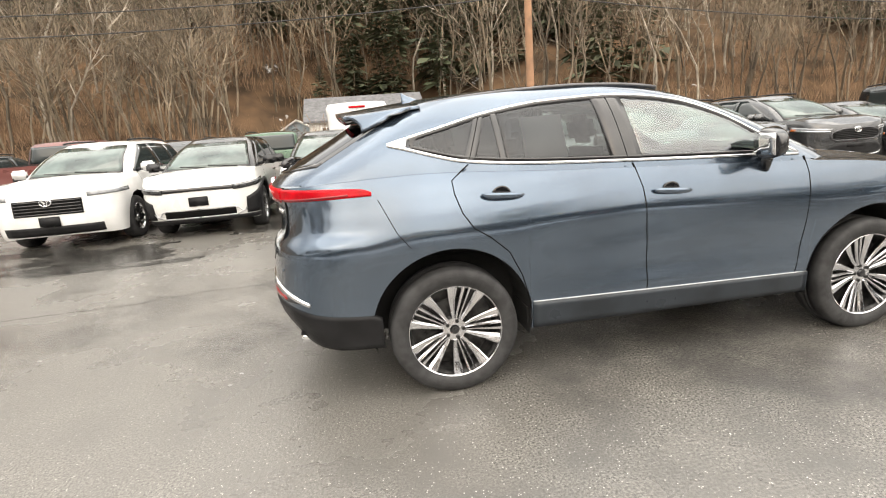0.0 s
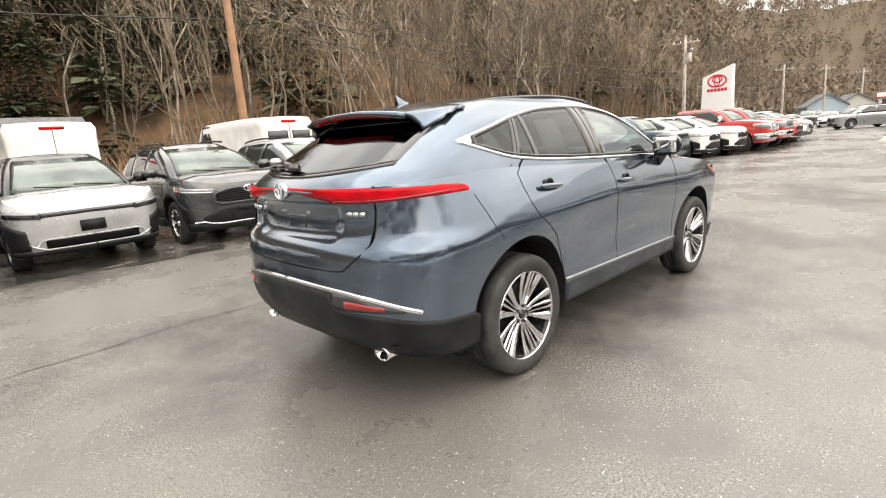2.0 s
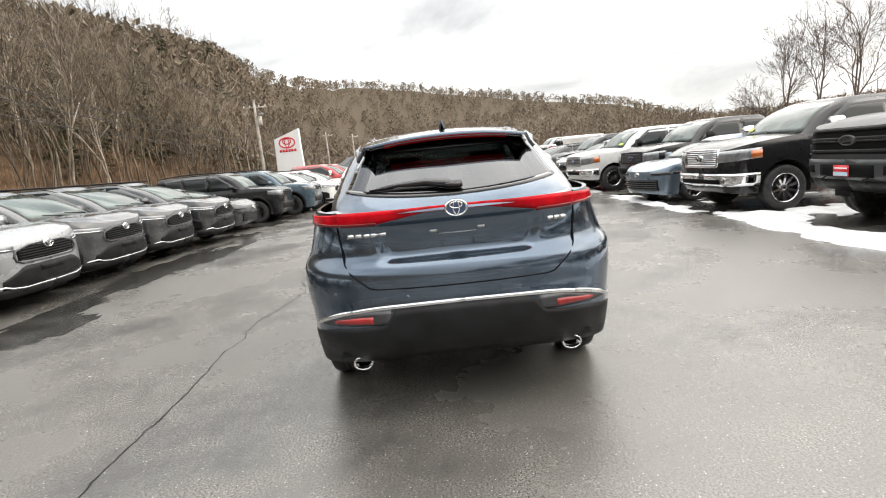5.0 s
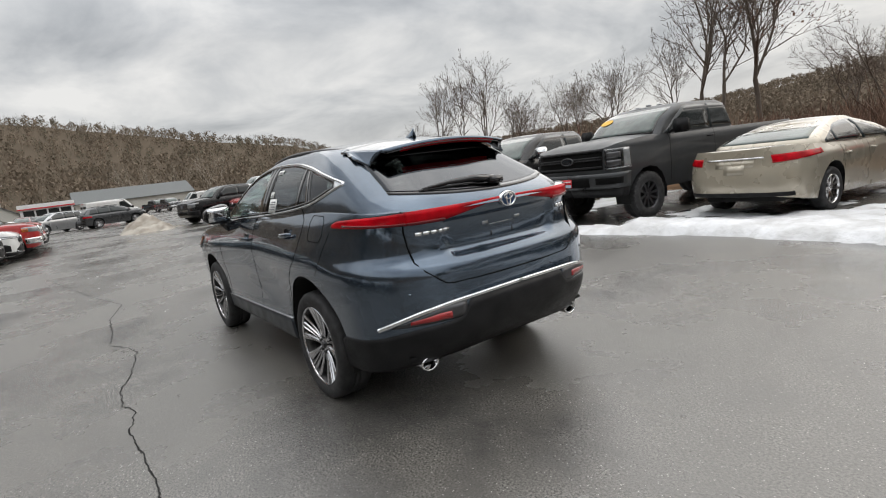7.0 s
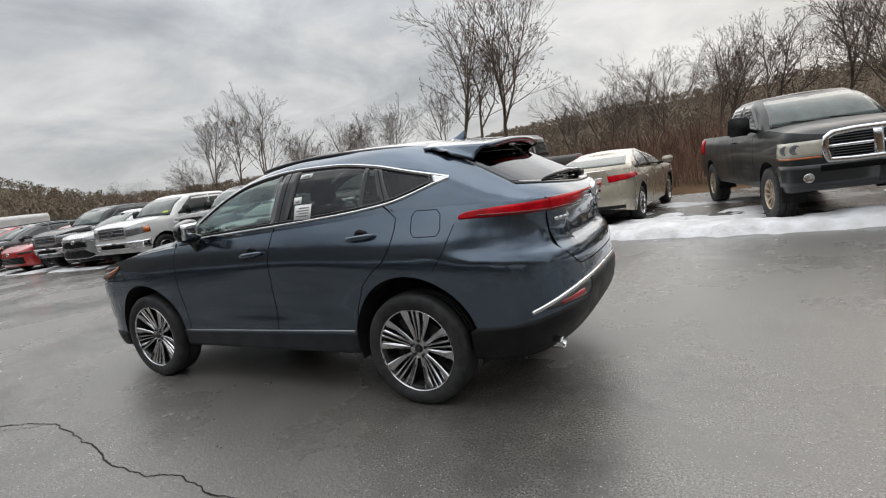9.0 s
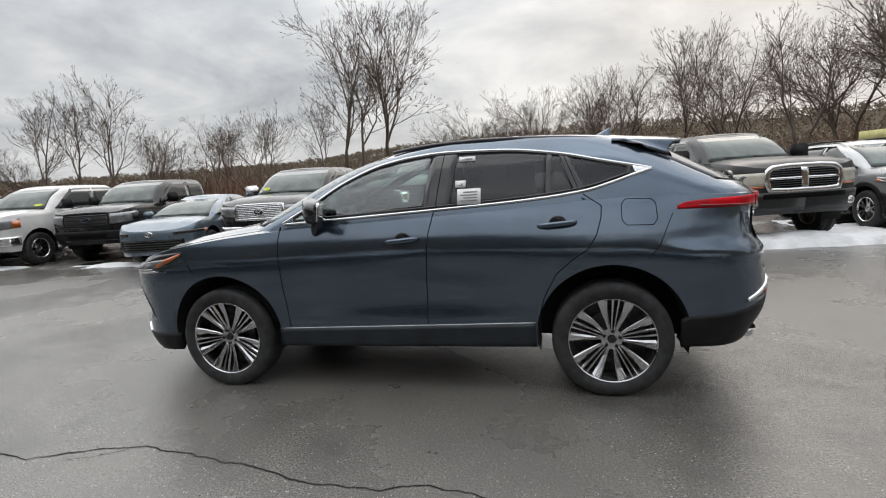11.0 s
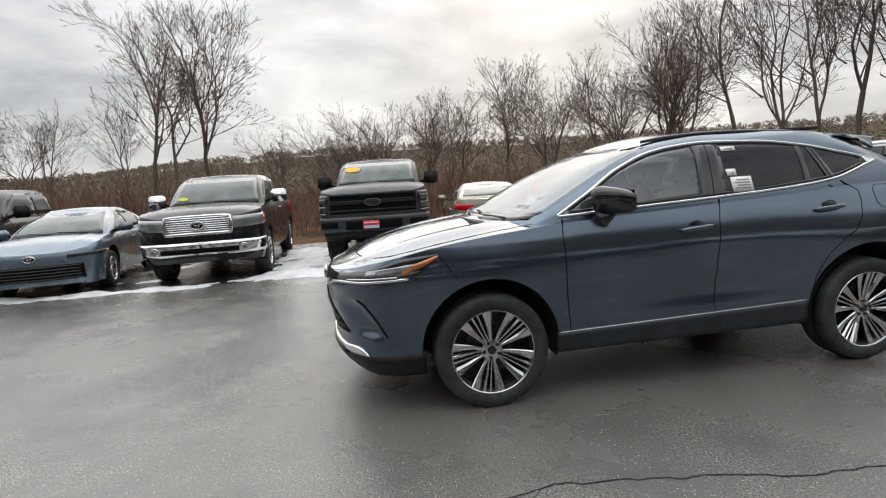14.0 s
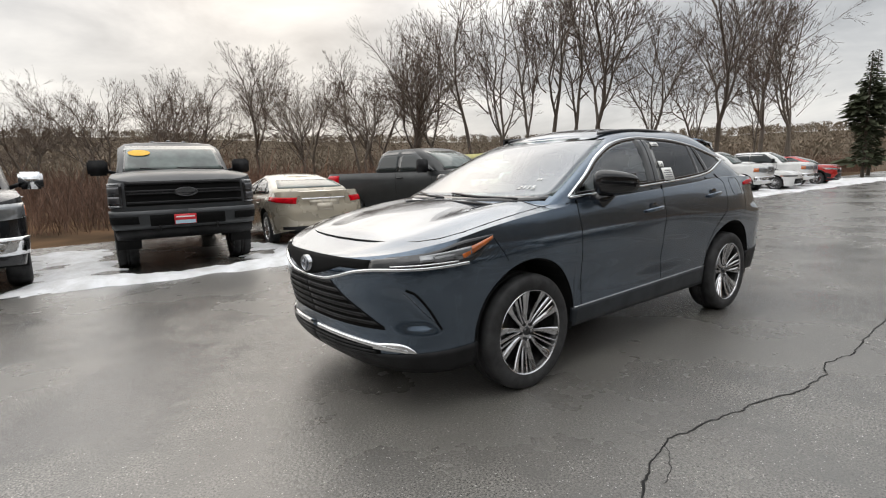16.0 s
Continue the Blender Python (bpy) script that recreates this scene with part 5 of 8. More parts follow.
        if clad:
            c.on_side("sill_cladding", M_PLASTIC, sg, (R + AR, F - AR), (R + AR, F - AR), lambda x: sill + 0.01, lambda x: sill + 0.16, 12, 3, 0.012, 0.03)
            for xc in (F, R):
                P = [Vector((xc + (AR + 0.03) * math.cos(a), sg * b.y(xc + (AR + 0.03) * math.cos(a), max(sill + 0.1, hub + (AR + 0.03) * math.sin(a))), hub + 0.02 + (AR + 0.03) * math.sin(a))) for a in np.linspace(-0.25, math.pi + 0.25, 22)]
                c.add("arch_cladding", strip(P, Vector((0, sg, 0)), 0.075, 0.015), M_PLASTIC)
    wy = gp((hood1 + H) / 2) * 0.80
    c.on_face("windshield_surround", M_GLOSSBLACK, True, -0.895, 0.895, hood1 + 0.018, H - 0.108, 24, 8, 0.003, 0.008, shell=g)
    c.on_face("windshield", M_GREENGLASS, True, -0.865, 0.865, hood1 + 0.050, H - 0.128, 24, 8, 0.007, 0.01, shell=g)
    if backglass:
        zl = (deck if bed is None else belt) + 0.05
        c.on_face("rear_window", M_DARKGLASS, False, -0.90, 0.90, zl, H - 0.14, 16, 7, 0.006, 0.01, shell=g)
    c.add("front_wiper", joined(*(tube([(g.at_y(True, y, z) + 0.02, y, z) for y, z in ((y0, hood1 + 0.045), ((y0 + y1) / 2, hood1 + 0.065), (y1, hood1 + 0.085))], 0.010, 5) for y0, y1 in ((wy * 0.9, 0.02), (0.0, -wy * 0.8)))), M_PLASTIC)
    # face
    if grille:
        gw, g0, g1 = grille
        c.on_end("grille", gmat or M_SEAM, True, -gw, gw, g0, g1, 16, 5, 0.006, 0.02)
        if gframe:
            P = [Vector((b.at_y(True, y, z), y, z)) for y, z in ((-gw, g0), (-gw * 0.5, g0), (gw * 0.5, g0), (gw, g0), (gw * 1.03, (g0 + g1) / 2), (gw * 0.98, g1), (gw * 0.5, g1 + 0.01), (-gw * 0.5, g1 + 0.01), (-gw * 0.98, g1), (-gw * 1.03, (g0 + g1) / 2), (-gw, g0))]
            c.add("grille_frame", strip(dense(P, 0.06), Vector((1, 0, 0)), 0.05, 0.022), gframe)
        for k in range(slats):
            z = g0 + (g1 - g0) * (k + 0.5) / slats
            c.on_end("grille_slat", gframe or M_GLOSSBLACK, True, -gw * 0.96, gw * 0.96, z - 0.008, z + 0.008, 12, 3, 0.016, 0.012)
    q0, q1, z0, z1 = lamp or (0.5, 1, 0, 0)
    q0 = b.share(True, q0)
    for sg in (1, -1) if lamp else ():
        hl = c.on_wrap("headlight", lampmat or M_CLEARLENS, True, sg, q0, q1, lambda u: z0 + (z1 - z0) * 0.25 * u, lambda u: z1 + (z1 - z0) * 0.15 * u, 12, 4, 0.010, 0.02)
        if amber:
            c.on_wrap("turn_lamp", M_AMBER, True, sg, q1 - 0.14, q1, lambda u: z0 + (z1 - z0) * 0.25, lambda u: z1 - (z1 - z0) * 0.05, 5, 3, 0.014, 0.012)
    if bumper:
        bz0, bz1, bmat = bumper
        for sg in (1, -1):
            c.on_wrap("front_bumper", bmat, True, sg, 0.0, 1.02, bz0, bz1, 18, 5, 0.030, 0.05)
    if lower:
        lw, l0, l1, lm = lower
        c.on_end("lower_grille", lm, True, -lw, lw, l0, l1, 14, 4, 0.034 if bumper else 0.006, 0.02)
    if fogs:
        for sg in (1, -1):
            fx_, fy = b.end(True, b.share(True, fogs[0]), fogs[1])
            c.add("fog_lamp", moved(lathe([(0.0, 0.01), (0.05, 0.01), (0.062, 0.016), (0.066, -0.03)], 14), pose(fx_ + 0.032, sg * fy, fogs[1], 0, 0, -90 + 14 * sg)), M_CHROME)
    if emb:
        emblem(c, True, 0.0, emb[0], emb[1], emb[2], b, emb[3], M_GLOSSBLACK, 0.022, emb[3] == M_CHROME)
    if plate:
        x = b.at_y(True, 0, plate) + (0.035 if bumper else 0.01)
        pl = c.add("front_plate", moved(box(-0.006, 0.006, -0.152, 0.152, -0.076, 0.076, 0.004), Matrix.Translation((x, 0, plate))), M_PLASTIC)
    # back
    _, t0, t1, tz0, tz1 = tail
    t0 = b.share(False, t0)
    for sg in (1, -1):
        c.on_wrap("tail_light", M_REDLENS, False, sg, t0, t1, tz0, tz1, 10, 5, 0.010, 0.02)
    c.on_end("rear_bumper", M_PLASTIC if bed is None else M_CHROME, False, -W * 0.86, W * 0.86, sill + (rb[0] if rb else 0.16), sill + (rb[1] if rb else 0.30 if bed is None else 0.40), 14, 4, 0.012 if bed is None else 0.10, 0.03)
    c.on_end("rear_plate_panel", backplate or M_PLASTIC, False, -0.16, 0.16, mz + 0.05, mz + 0.20, 4, 3, 0.006, 0.01)
    if bed is not None:
        c.add("cargo_bed", joined(box(xr + 0.10, bed - 0.02, -W * 0.80, W * 0.80, deck - 0.52, deck - 0.48), box(xr + 0.08, xr + 0.14, -W * 0.80, W * 0.80, deck - 0.5, deck - 0.01), box(bed - 0.08, bed - 0.02, -W * 0.8, W * 0.8, deck - 0.5, deck), *(box(xr + 0.1, bed - 0.04, s_ * W * 0.80 - 0.02, s_ * W * 0.80 + 0.02, deck - 0.5, deck - 0.004) for s_ in (1, -1))), M_UNDER, smooth=False)
    if rails:
        for sg in (1, -1):
            c.add("roof_rail", tube([(x, sg * W * (roofw - 0.02), roof(x) + 0.045 - 0.03 * abs((x - (rr + rf) / 2) / (0.5 * (rf - rr))) ** 6) for x in np.linspace(rr + 0.1, rf - 0.15, 14)], 0.018, 6), M_PLASTIC)
    for x in (F, R):
        for sg in (1, -1):
            wheel(c.root, x, sg * (W - tw / 2 - 0.01), r, rim, tw, style, rimmat or M_ALLOY, hub=hub)
    return c


def at_front(c, wb, x, y, yaw, ob=None):
    """Stands a vehicle with the middle of its front axle at (x, y)."""
    h = radians(yaw)
    m = pose(x - math.cos(h) * wb / 2, y - math.sin(h) * wb / 2, 0, 0, 0, yaw)
    if ob is None:
        c.root.matrix_basis = m
        return c.root
    return m


def repaint(root, old, new_, label=None):
    for o in (root, *root.children_recursive):
        if o.type == "MESH" and o.material_slots and o.material_slots[0].material == PAINTS[old]:
            o.material_slots[0].link = "OBJECT"
            o.material_slots[0].material = PAINTS[new_]
    if label:
        root["label"] = label
    return root


def another(c, wb, x, y, yaw, old=None, new_=None, label=None):
    m = at_front(c, wb, x, y, yaw, True)
    o = copy_thing(c.root, m)
    if old:
        repaint(o, old, new_, label)
    return o


def dark_trim(root):
    """Bright trim of a copy replaced by black plastic."""
    for o in root.children_recursive:
        if o.type == "MESH" and o.material_slots and o.material_slots[0].material in (M_CHROME, M_SILVERTRIM, M_AMBER) and "wheel" not in o.parent.name:
            o.material_slots[0].link = "OBJECT"
            o.material_slots[0].material = M_PLASTIC


ROW_A, ROW_B = "cars in the hillside row", "vehicles along the snowy edge"
# hillside row, facing the lane
family = vehicle("family_suv", "white three-row suv with black grille parked on wet asphalt", group=ROW_A, wb=2.85, fo=0.97, ro=1.13, W=0.965, H=1.73, r=0.37, rim=0.235, hood0=0.98, hood1=1.12, belt=1.12, deck=1.14, cowl=1.42, rf=0.45, rr=-1.75, bk=-2.35,
                     colour="white", doors=(-1.28, -0.38), grille=(0.50, 0.60, 0.84), slats=5, lamp=(0.60, 1.16, 0.85, 0.92), lower=(0.72, 0.28, 0.42, M_PLASTIC), plate=0.50, emb=(0.80, 0.09, 0.06, M_CHROME), rails=True, style="five")
at_front(family, 2.85, -6.55, 6.35, -90)
electric = vehicle("electric_suv", "white electric suv with black wheel arches and roof", group=ROW_A, wb=2.85, fo=0.88, ro=0.96, W=0.93, H=1.65, r=0.36, rim=0.235, hood0=0.94, hood1=1.06, belt=1.06, deck=1.12, cowl=1.50, rf=0.40, rr=-1.60, bk=-2.12,
             colour="pearl", clad=True, doors=(-1.18, -0.25), lamp=None, lower=(0.56, 0.345, 0.455, M_SEAM), plate=0.600, roofmat="black", mirror=PAINTS["black"], nose=0.02, style="five")
for s_ in (1, -1):
    k_ = electric.b.share(True, 0.60)
    electric.on_wrap("headlight", M_LAMPDARK, True, s_, k_, 1.20, lambda u: 0.745 + 0.075 * u, lambda u: 0.830 + 0.075 * u, 16, 4, 0.012, 0.02, "slim dark headlamp")
    electric.on_wrap("light_guide", M_CLEARLENS, True, s_, k_ + 0.02, 1.10, lambda u: 0.800 + 0.062 * u, lambda u: 0.822 + 0.068 * u, 14, 3, 0.017, 0.01)
    electric.on_wrap("corner_cladding", M_PLASTIC, True, s_, electric.b.share(True, 0.80), 1.13, lambda u: 0.33, lambda u: 0.60 + 0.20 * u, 14, 6, 0.008, 0.02, "black plastic at the bumper corner")
    electric.on_wrap("front_lip", M_PLASTIC, True, s_, 0.0, 1.0, 0.245, lambda u: 0.315, 16, 3, 0.010, 0.02)
    P_ = [Vector((electric.b.at_y(True, y, z), s_ * y, z)) for y, z in ((0.0, 0.330), (0.56, 0.330), (0.70, 0.385), (0.735, 0.43))]
    electric.add("silver_intake_trim", strip(dense(P_, 0.05), Vector((1, 0, 0)), 0.028, 0.020), M_SILVERTRIM)
    P_ = [Vector((electric.b.at_y(True, y, z), s_ * y, z)) for y, z in ((0.0, 0.470), (0.52, 0.470), (0.60, 0.445), (0.66, 0.375))]
    electric.add("intake_edge", strip(dense(P_, 0.05), Vector((1, 0, 0)), 0.018, 0.016), M_SILVERTRIM)
electric.on_end("nose_line", M_GLOSSBLACK, True, -0.58, 0.58, lambda y: 0.772 - 0.02 * abs(y), lambda y: 0.826, 18, 3, 0.006, 0.012)
at_front(electric, 2.85, -4.35, 6.35, -90)
another(electric, 2.85, -2.18, 6.75, -90, "pearl", "silver", "silver electric suv with black wheel arches, wet windscreen")
compact = vehicle("compact_suv", "dark grey compact suv with mesh grille and black cladding", group=ROW_A, wb=2.69, fo=0.93, ro=0.98, W=0.925, H=1.69, r=0.36, rim=0.23, hood0=1.02, hood1=1.11, belt=1.10, deck=1.12, cowl=1.32, rf=0.32, rr=-1.55, bk=-2.08,
              colour="charcoal", clad=True, doors=(-1.12, -0.26), lamp=None, emb=(0.865, 0.085, 0.058, M_CHROME), rails=True, nose=0.06, style="five")
compact.on_end("grille", M_SEAM, True, -0.52, 0.52, lambda y: 0.685 + 0.02 * (abs(y) / 0.52) ** 3, lambda y: 0.872 - 0.13 * max(0, abs(y) - 0.30), 20, 5, 0.006, 0.02)
for k_ in range(5):
    compact.on_end("grille_slat", M_PLASTIC, True, -0.50, 0.50, 0.70 + 0.034 * k_, 0.714 + 0.034 * k_, 14, 3, 0.014, 0.012)
compact.on_end("lower_intake", M_PLASTIC, True, -0.74, 0.74, lambda y: 0.345 + 0.02 * abs(y), lambda y: 0.625 - 0.55 * max(0, abs(y) - 0.45), 24, 5, 0.007, 0.02, "black lower bumper intake")
compact.on_end("number_plate_base", M_PLASTIC, True, -0.22, 0.22, 0.52, 0.60, 6, 3, 0.016, 0.012)
for s_ in (1, -1):
    P_ = [Vector((compact.b.at_y(True, y, z), s_ * y, z)) for y, z in ((0.0, 0.660), (0.46, 0.662), (0.55, 0.70), (0.565, 0.76), (0.53, 0.83), (0.32, 0.885), (0.0, 0.892))]
    compact.add("grille_frame", strip(dense(P_, 0.05), Vector((1, 0, 0)), 0.024, 0.020), M_DARKALLOY)
    P_ = [Vector((compact.b.at_y(True, y, z), s_ * y, z)) for y, z in ((0.0, 0.345), (0.50, 0.345), (0.64, 0.365), (0.72, 0.395), (0.84, 0.385))]
    compact.add("silver_chin_strip", strip(dense(P_, 0.05), Vector((1, 0, 0)), 0.024, 0.024), M_CHROME)
    compact.on_wrap("front_lip", M_PLASTIC, True, s_, 0.0, 1.0, 0.245, lambda u: 0.325 + 0.06 * u, 16, 3, 0.010, 0.02)
    k_ = compact.b.share(True, 0.58)
    compact.on_wrap("headlight", M_CLEARLENS, True, s_, k_, 1.20, lambda u: 0.832 + 0.040 * u, lambda u: 0.906 + 0.060 * u, 16, 4, 0.010, 0.02, "slim angular headlamp")
    compact.on_wrap("light_guide", M_CHROME, True, s_, k_ + 0.03, 1.10, lambda u: 0.846 + 0.04 * u, lambda u: 0.858 + 0.042 * u, 14, 3, 0.014, 0.01)
    compact.on_wrap("turn_lamp", M_AMBER, True, s_, 1.05, 1.18, lambda u: 0.872 + 0.01 * u, lambda u: 0.925, 5, 3, 0.014, 0.01)
    compact.on_wrap("fog_lamp_bed", M_PLASTIC, True, s_, 0.80, 1.08, lambda u: 0.40 + 0.02 * u, lambda u: 0.60 + 0.10 * u, 10, 5, 0.008, 0.02)
at_front(compact, 2.69, 0.0, 6.55, -90)
another(compact, 2.69, 2.22, 6.40, -90, "charcoal", "silver", "silver compact suv with dark five-spoke wheels")
another(compact, 2.69, 4.20, 6.45, -91, "charcoal", "grey", "grey compact suv with black cladding, freshly rained on")
another(compact, 2.69, 6.15, 6.4, -90, "charcoal", "grey", "grey compact suv with black cladding, freshly rained on")
another(compact, 2.69, 8.25, 6.25, -90)
sedan = vehicle("sedan", "pale ice-blue compact sedan with smoked grille", group=ROW_B, wb=2.70, fo=0.92, ro=1.01, W=0.89, H=1.435, r=0.325, rim=0.21, tw=0.205, sill=0.20, hood0=0.78, hood1=0.93, belt=0.93, deck=1.00, cowl=1.22, rf=0.25, rr=-0.95, bk=-1.78,
                colour="iceblue", doors=(-1.05, -0.15), grille=(0.70, 0.30, 0.54), slats=5, lamp=(0.56, 1.20, 0.64, 0.70), lampmat=M_LAMPDARK, emb=(0.66, 0.085, 0.055, M_CHROME), style="ten", nose=0.10, tail=("wrap", 0.62, 1.1, 0.80, 0.92), amber=True)
at_front(sedan, 2.70, 7.45, -5.85, 98)
another(sedan, 2.70, 10.55, 6.3, -90, "iceblue", "charcoal", "dark grey sedan with bright lower trim")
sport = vehicle("boxy_suv", "black boxy suv with roof rails and black wheels", group=ROW_A, wb=2.67, fo=0.87, ro=0.88, W=0.94, H=1.80, r=0.375, rim=0.23, hood0=1.06, hood1=1.16, belt=1.17, deck=1.18, cowl=1.10, rf=0.40, rr=-1.90, bk=-2.08, roofw=0.72,
                colour="black", clad=True, doors=(-1.05, -0.22), grille=(0.72, 0.86, 1.02), slats=2, lamp=(0.55, 1.05, 0.86, 1.02), lower=(0.7, 0.42, 0.62, M_PLASTIC), rails=True, nf=4.0, nr=4.5, rimmat=M_DARKALLOY, style="five", tail=("wrap", 0.82, 1.05, 0.95, 1.18))
at_front(sport, 2.67, 13.3, 5.9, -90)
another(sport, 2.67, 15.6, 5.3, -90, "black", "slate", "slate blue boxy suv with black roof rails")
another(compact, 2.69, 17.6, 4.9, -91, "charcoal", "white", "white compact suv with black cladding")
another(compact, 2.69, 19.6, 4.5, -91, "charcoal", "white", "white compact suv with black cladding")
pickup = vehicle("pickup_truck", "black crew-cab pickup with chrome grille and chrome bumper", "truck", group=ROW_B, wb=3.70, fo=0.99, ro=1.12, W=1.01, H=1.93, r=0.405, rim=0.26, tw=0.275, sill=0.36, hood0=1.18, hood1=1.30, belt=1.30, deck=1.32, cowl=1.55, rf=0.80, rr=-0.95, bk=-1.15, bed=-1.15, roofw=0.68,
                 colour="black", doors=(-0.20,), grille=(0.52, 0.86, 1.14), gmat=M_DARKALLOY, gframe=M_CHROME, slats=8, lamp=(0.50, 1.06, 0.92, 1.12), bumper=(0.50, 0.72, M_CHROME), lower=(0.62, 0.54, 0.62, M_SEAM), fogs=(0.72, 0.60), emb=(1.0, 0.11, 0.075, M_CHROME), mirror=M_CHROME, mirror_size=1.35, nf=3.6, nr=5.0, style="ten", nose=0.04, tail=("wrap", 0.90, 1.03, 0.95, 1.25), amber=True)
at_front(pickup, 3.70, 4.88, -6.15, 92)
heavy = vehicle("pickup_truck", "dark grey lifted heavy-duty pickup with black grille and tow mirrors", "truck", group=ROW_B, wb=4.06, fo=1.0, ro=1.28, W=1.015, H=2.10, r=0.435, rim=0.255, tw=0.30, sill=0.52, hood0=1.40, hood1=1.50, belt=1.48, deck=1.48, cowl=1.72, rf=1.00, rr=-0.72, bk=-0.95, bed=-0.95, roofw=0.72,
                colour="darkgrey", doors=(-0.02,), grille=(0.80, 1.00, 1.36), gmat=M_SEAM, slats=0, lamp=None, bumper=(0.66, 0.93, PAINTS["darkgrey"]), lower=(0.52, 0.70, 0.86, M_SEAM), emb=(1.19, 0.16, 0.07, M_DARKALLOY), mirror=M_PLASTIC, mirror_size=1.35, nf=4.5, nr=5.0, rimmat=M_DARKALLOY, style="ten", nose=0.02, tail=("wrap", 0.92, 1.03, 1.1, 1.4))
for z_ in (1.03, 1.165, 1.195, 1.31):
    heavy.on_end("grille_slat", M_PLASTIC, True, -0.79, 0.79, z_, z_ + 0.035 if z_ != 1.165 else z_ + 0.022, 14, 3, 0.030, 0.03)
for s_ in (1, -1):
    k_ = heavy.b.share(True, 0.83)
    heavy.on_wrap("headlight", M_LAMPDARK, True, s_, k_, 1.05, 0.985, lambda u: 1.345, 14, 8, 0.012, 0.03, "tall smoked headlamp with bright C-shaped guide")
    heavy.on_wrap("light_guide", M_CLEARLENS, True, s_, k_ + 0.06, 1.03, 1.315, 1.335, 10, 3, 0.018, 0.01)
    heavy.on_wrap("light_guide", M_CLEARLENS, True, s_, 0.96, 1.04, 1.00, 1.335, 6, 8, 0.018, 0.01)
    heavy.on_wrap("light_guide", M_CLEARLENS, True, s_, k_ + 0.06, 1.03, 0.992, 1.012, 10, 3, 0.018, 0.01)
    for z0_ in (1.045, 1.185):
        heavy.on_wrap("projector_lens", M_DARKALLOY, True, s_, k_ + 0.05, 0.90, z0_, z0_ + 0.10, 8, 4, 0.018, 0.012)
    heavy.on_wrap("air_dam", M_PLASTIC, True, s_, 0.0, 1.0, 0.50, 0.665, 12, 3, 0.012, 0.03)
    heavy.on_wrap("fog_lamp_bed", M_SEAM, True, s_, heavy.b.share(True, 0.66), 0.93, 0.74, 0.85, 8, 4, 0.036, 0.02)
    heavy.add("tow_hook", tube([(heavy.b.at_y(True, 0.4, 0.66) + 0.02, s_ * 0.40, 0.70), (heavy.b.at_y(True, 0.4, 0.66) + 0.10, s_ * 0.40, 0.66), (heavy.b.at_y(True, 0.4, 0.66) + 0.02, s_ * 0.40, 0.62)], 0.016, 6), M_UNDER)
at_front(heavy, 4.06, 1.80, -6.62, 84)
old_pickup = vehicle("pickup_truck", "weathered dark grey pickup with chrome grille surround and tan wheels", "truck", group=ROW_B, wb=3.57, fo=0.98, ro=1.25, W=1.01, H=2.00, r=0.42, rim=0.235, tw=0.27, sill=0.48, hood0=1.30, hood1=1.40, belt=1.38, deck=1.40, cowl=1.42, rf=0.66, rr=-0.85, bk=-1.05, bed=-1.05, roofw=0.66,
              colour="flatgrey", doors=(-0.12,), grille=(0.50, 0.92, 1.24), gmat=M_SEAM, slats=0, lamp=None, bumper=(0.56, 0.86, PAINTS["flatgrey"]), lower=(0.66, 0.76, 0.84, M_SEAM), fogs=(0.80, 0.68), mirror=M_PLASTIC, mirror_size=1.5, nf=3.4, nr=5.0, rimmat=mat("tan_alloy", (0.50, 0.42, 0.32), 0.45, 0.6, var=0.15), style="ten", nose=0.05, tail=("wrap", 0.92, 1.03, 1.05, 1.35))
M_CREAMLENS = mat("hazed_lens", (0.55, 0.52, 0.44), 0.22, coat=0.6, var=0.12, scale=3)
P_ = [Vector((old_pickup.b.at_y(True, y, z), y, z)) for y, z in ((-0.56, 0.90), (-0.30, 0.885), (0.30, 0.885), (0.56, 0.90), (0.60, 1.05), (0.585, 1.20), (0.50, 1.255), (0.25, 1.275), (-0.25, 1.275), (-0.50, 1.255), (-0.585, 1.20), (-0.60, 1.05), (-0.56, 0.90))]
old_pickup.add("grille_frame", strip(dense(P_, 0.05), Vector((1, 0, 0)), 0.085, 0.035), M_CHROME, "broad chrome grille surround")
old_pickup.on_end("grille_cross", M_CHROME, True, -0.055, 0.055, 0.90, 1.25, 4, 8, 0.024, 0.02)
old_pickup.on_end("grille_cross", M_CHROME, True, -0.55, 0.55, 1.065, 1.10, 14, 3, 0.020, 0.02)
for k_ in range(9):
    old_pickup.on_end("grille_slat", M_DARKALLOY, True, -0.53, 0.53, 0.925 + 0.035 * k_, 0.935 + 0.035 * k_, 12, 3, 0.012, 0.012)
for s_ in (1, -1):
    k_ = old_pickup.b.share(True, 0.63)
    old_pickup.on_wrap("headlight", M_CREAMLENS, True, s_, k_, 1.06, 0.975, lambda u: 1.190 - 0.01 * u, 14, 5, 0.012, 0.03, "hazed cream headlamp with round reflectors")
    old_pickup.on_wrap("turn_lamp", M_AMBER, True, s_, k_, 1.05, 0.945, 0.970, 12, 3, 0.012, 0.02)
    for q_ in (0.64, 0.86):
        xx, yy = old_pickup.b.end(True, q_, 1.085)
        old_pickup.add("lamp_reflector", moved(lathe([(0.0, 0.0), (0.04, 0.004), (0.066, 0.014), (0.070, 0.0)], 16), pose(xx + 0.010, s_ * (yy + 0.006), 1.085, 0, 0, -90 + s_ * (18 if q_ < 0.7 else 48))), M_CLEARLENS)
at_front(old_pickup, 3.57, -4.72, -6.25, 103)
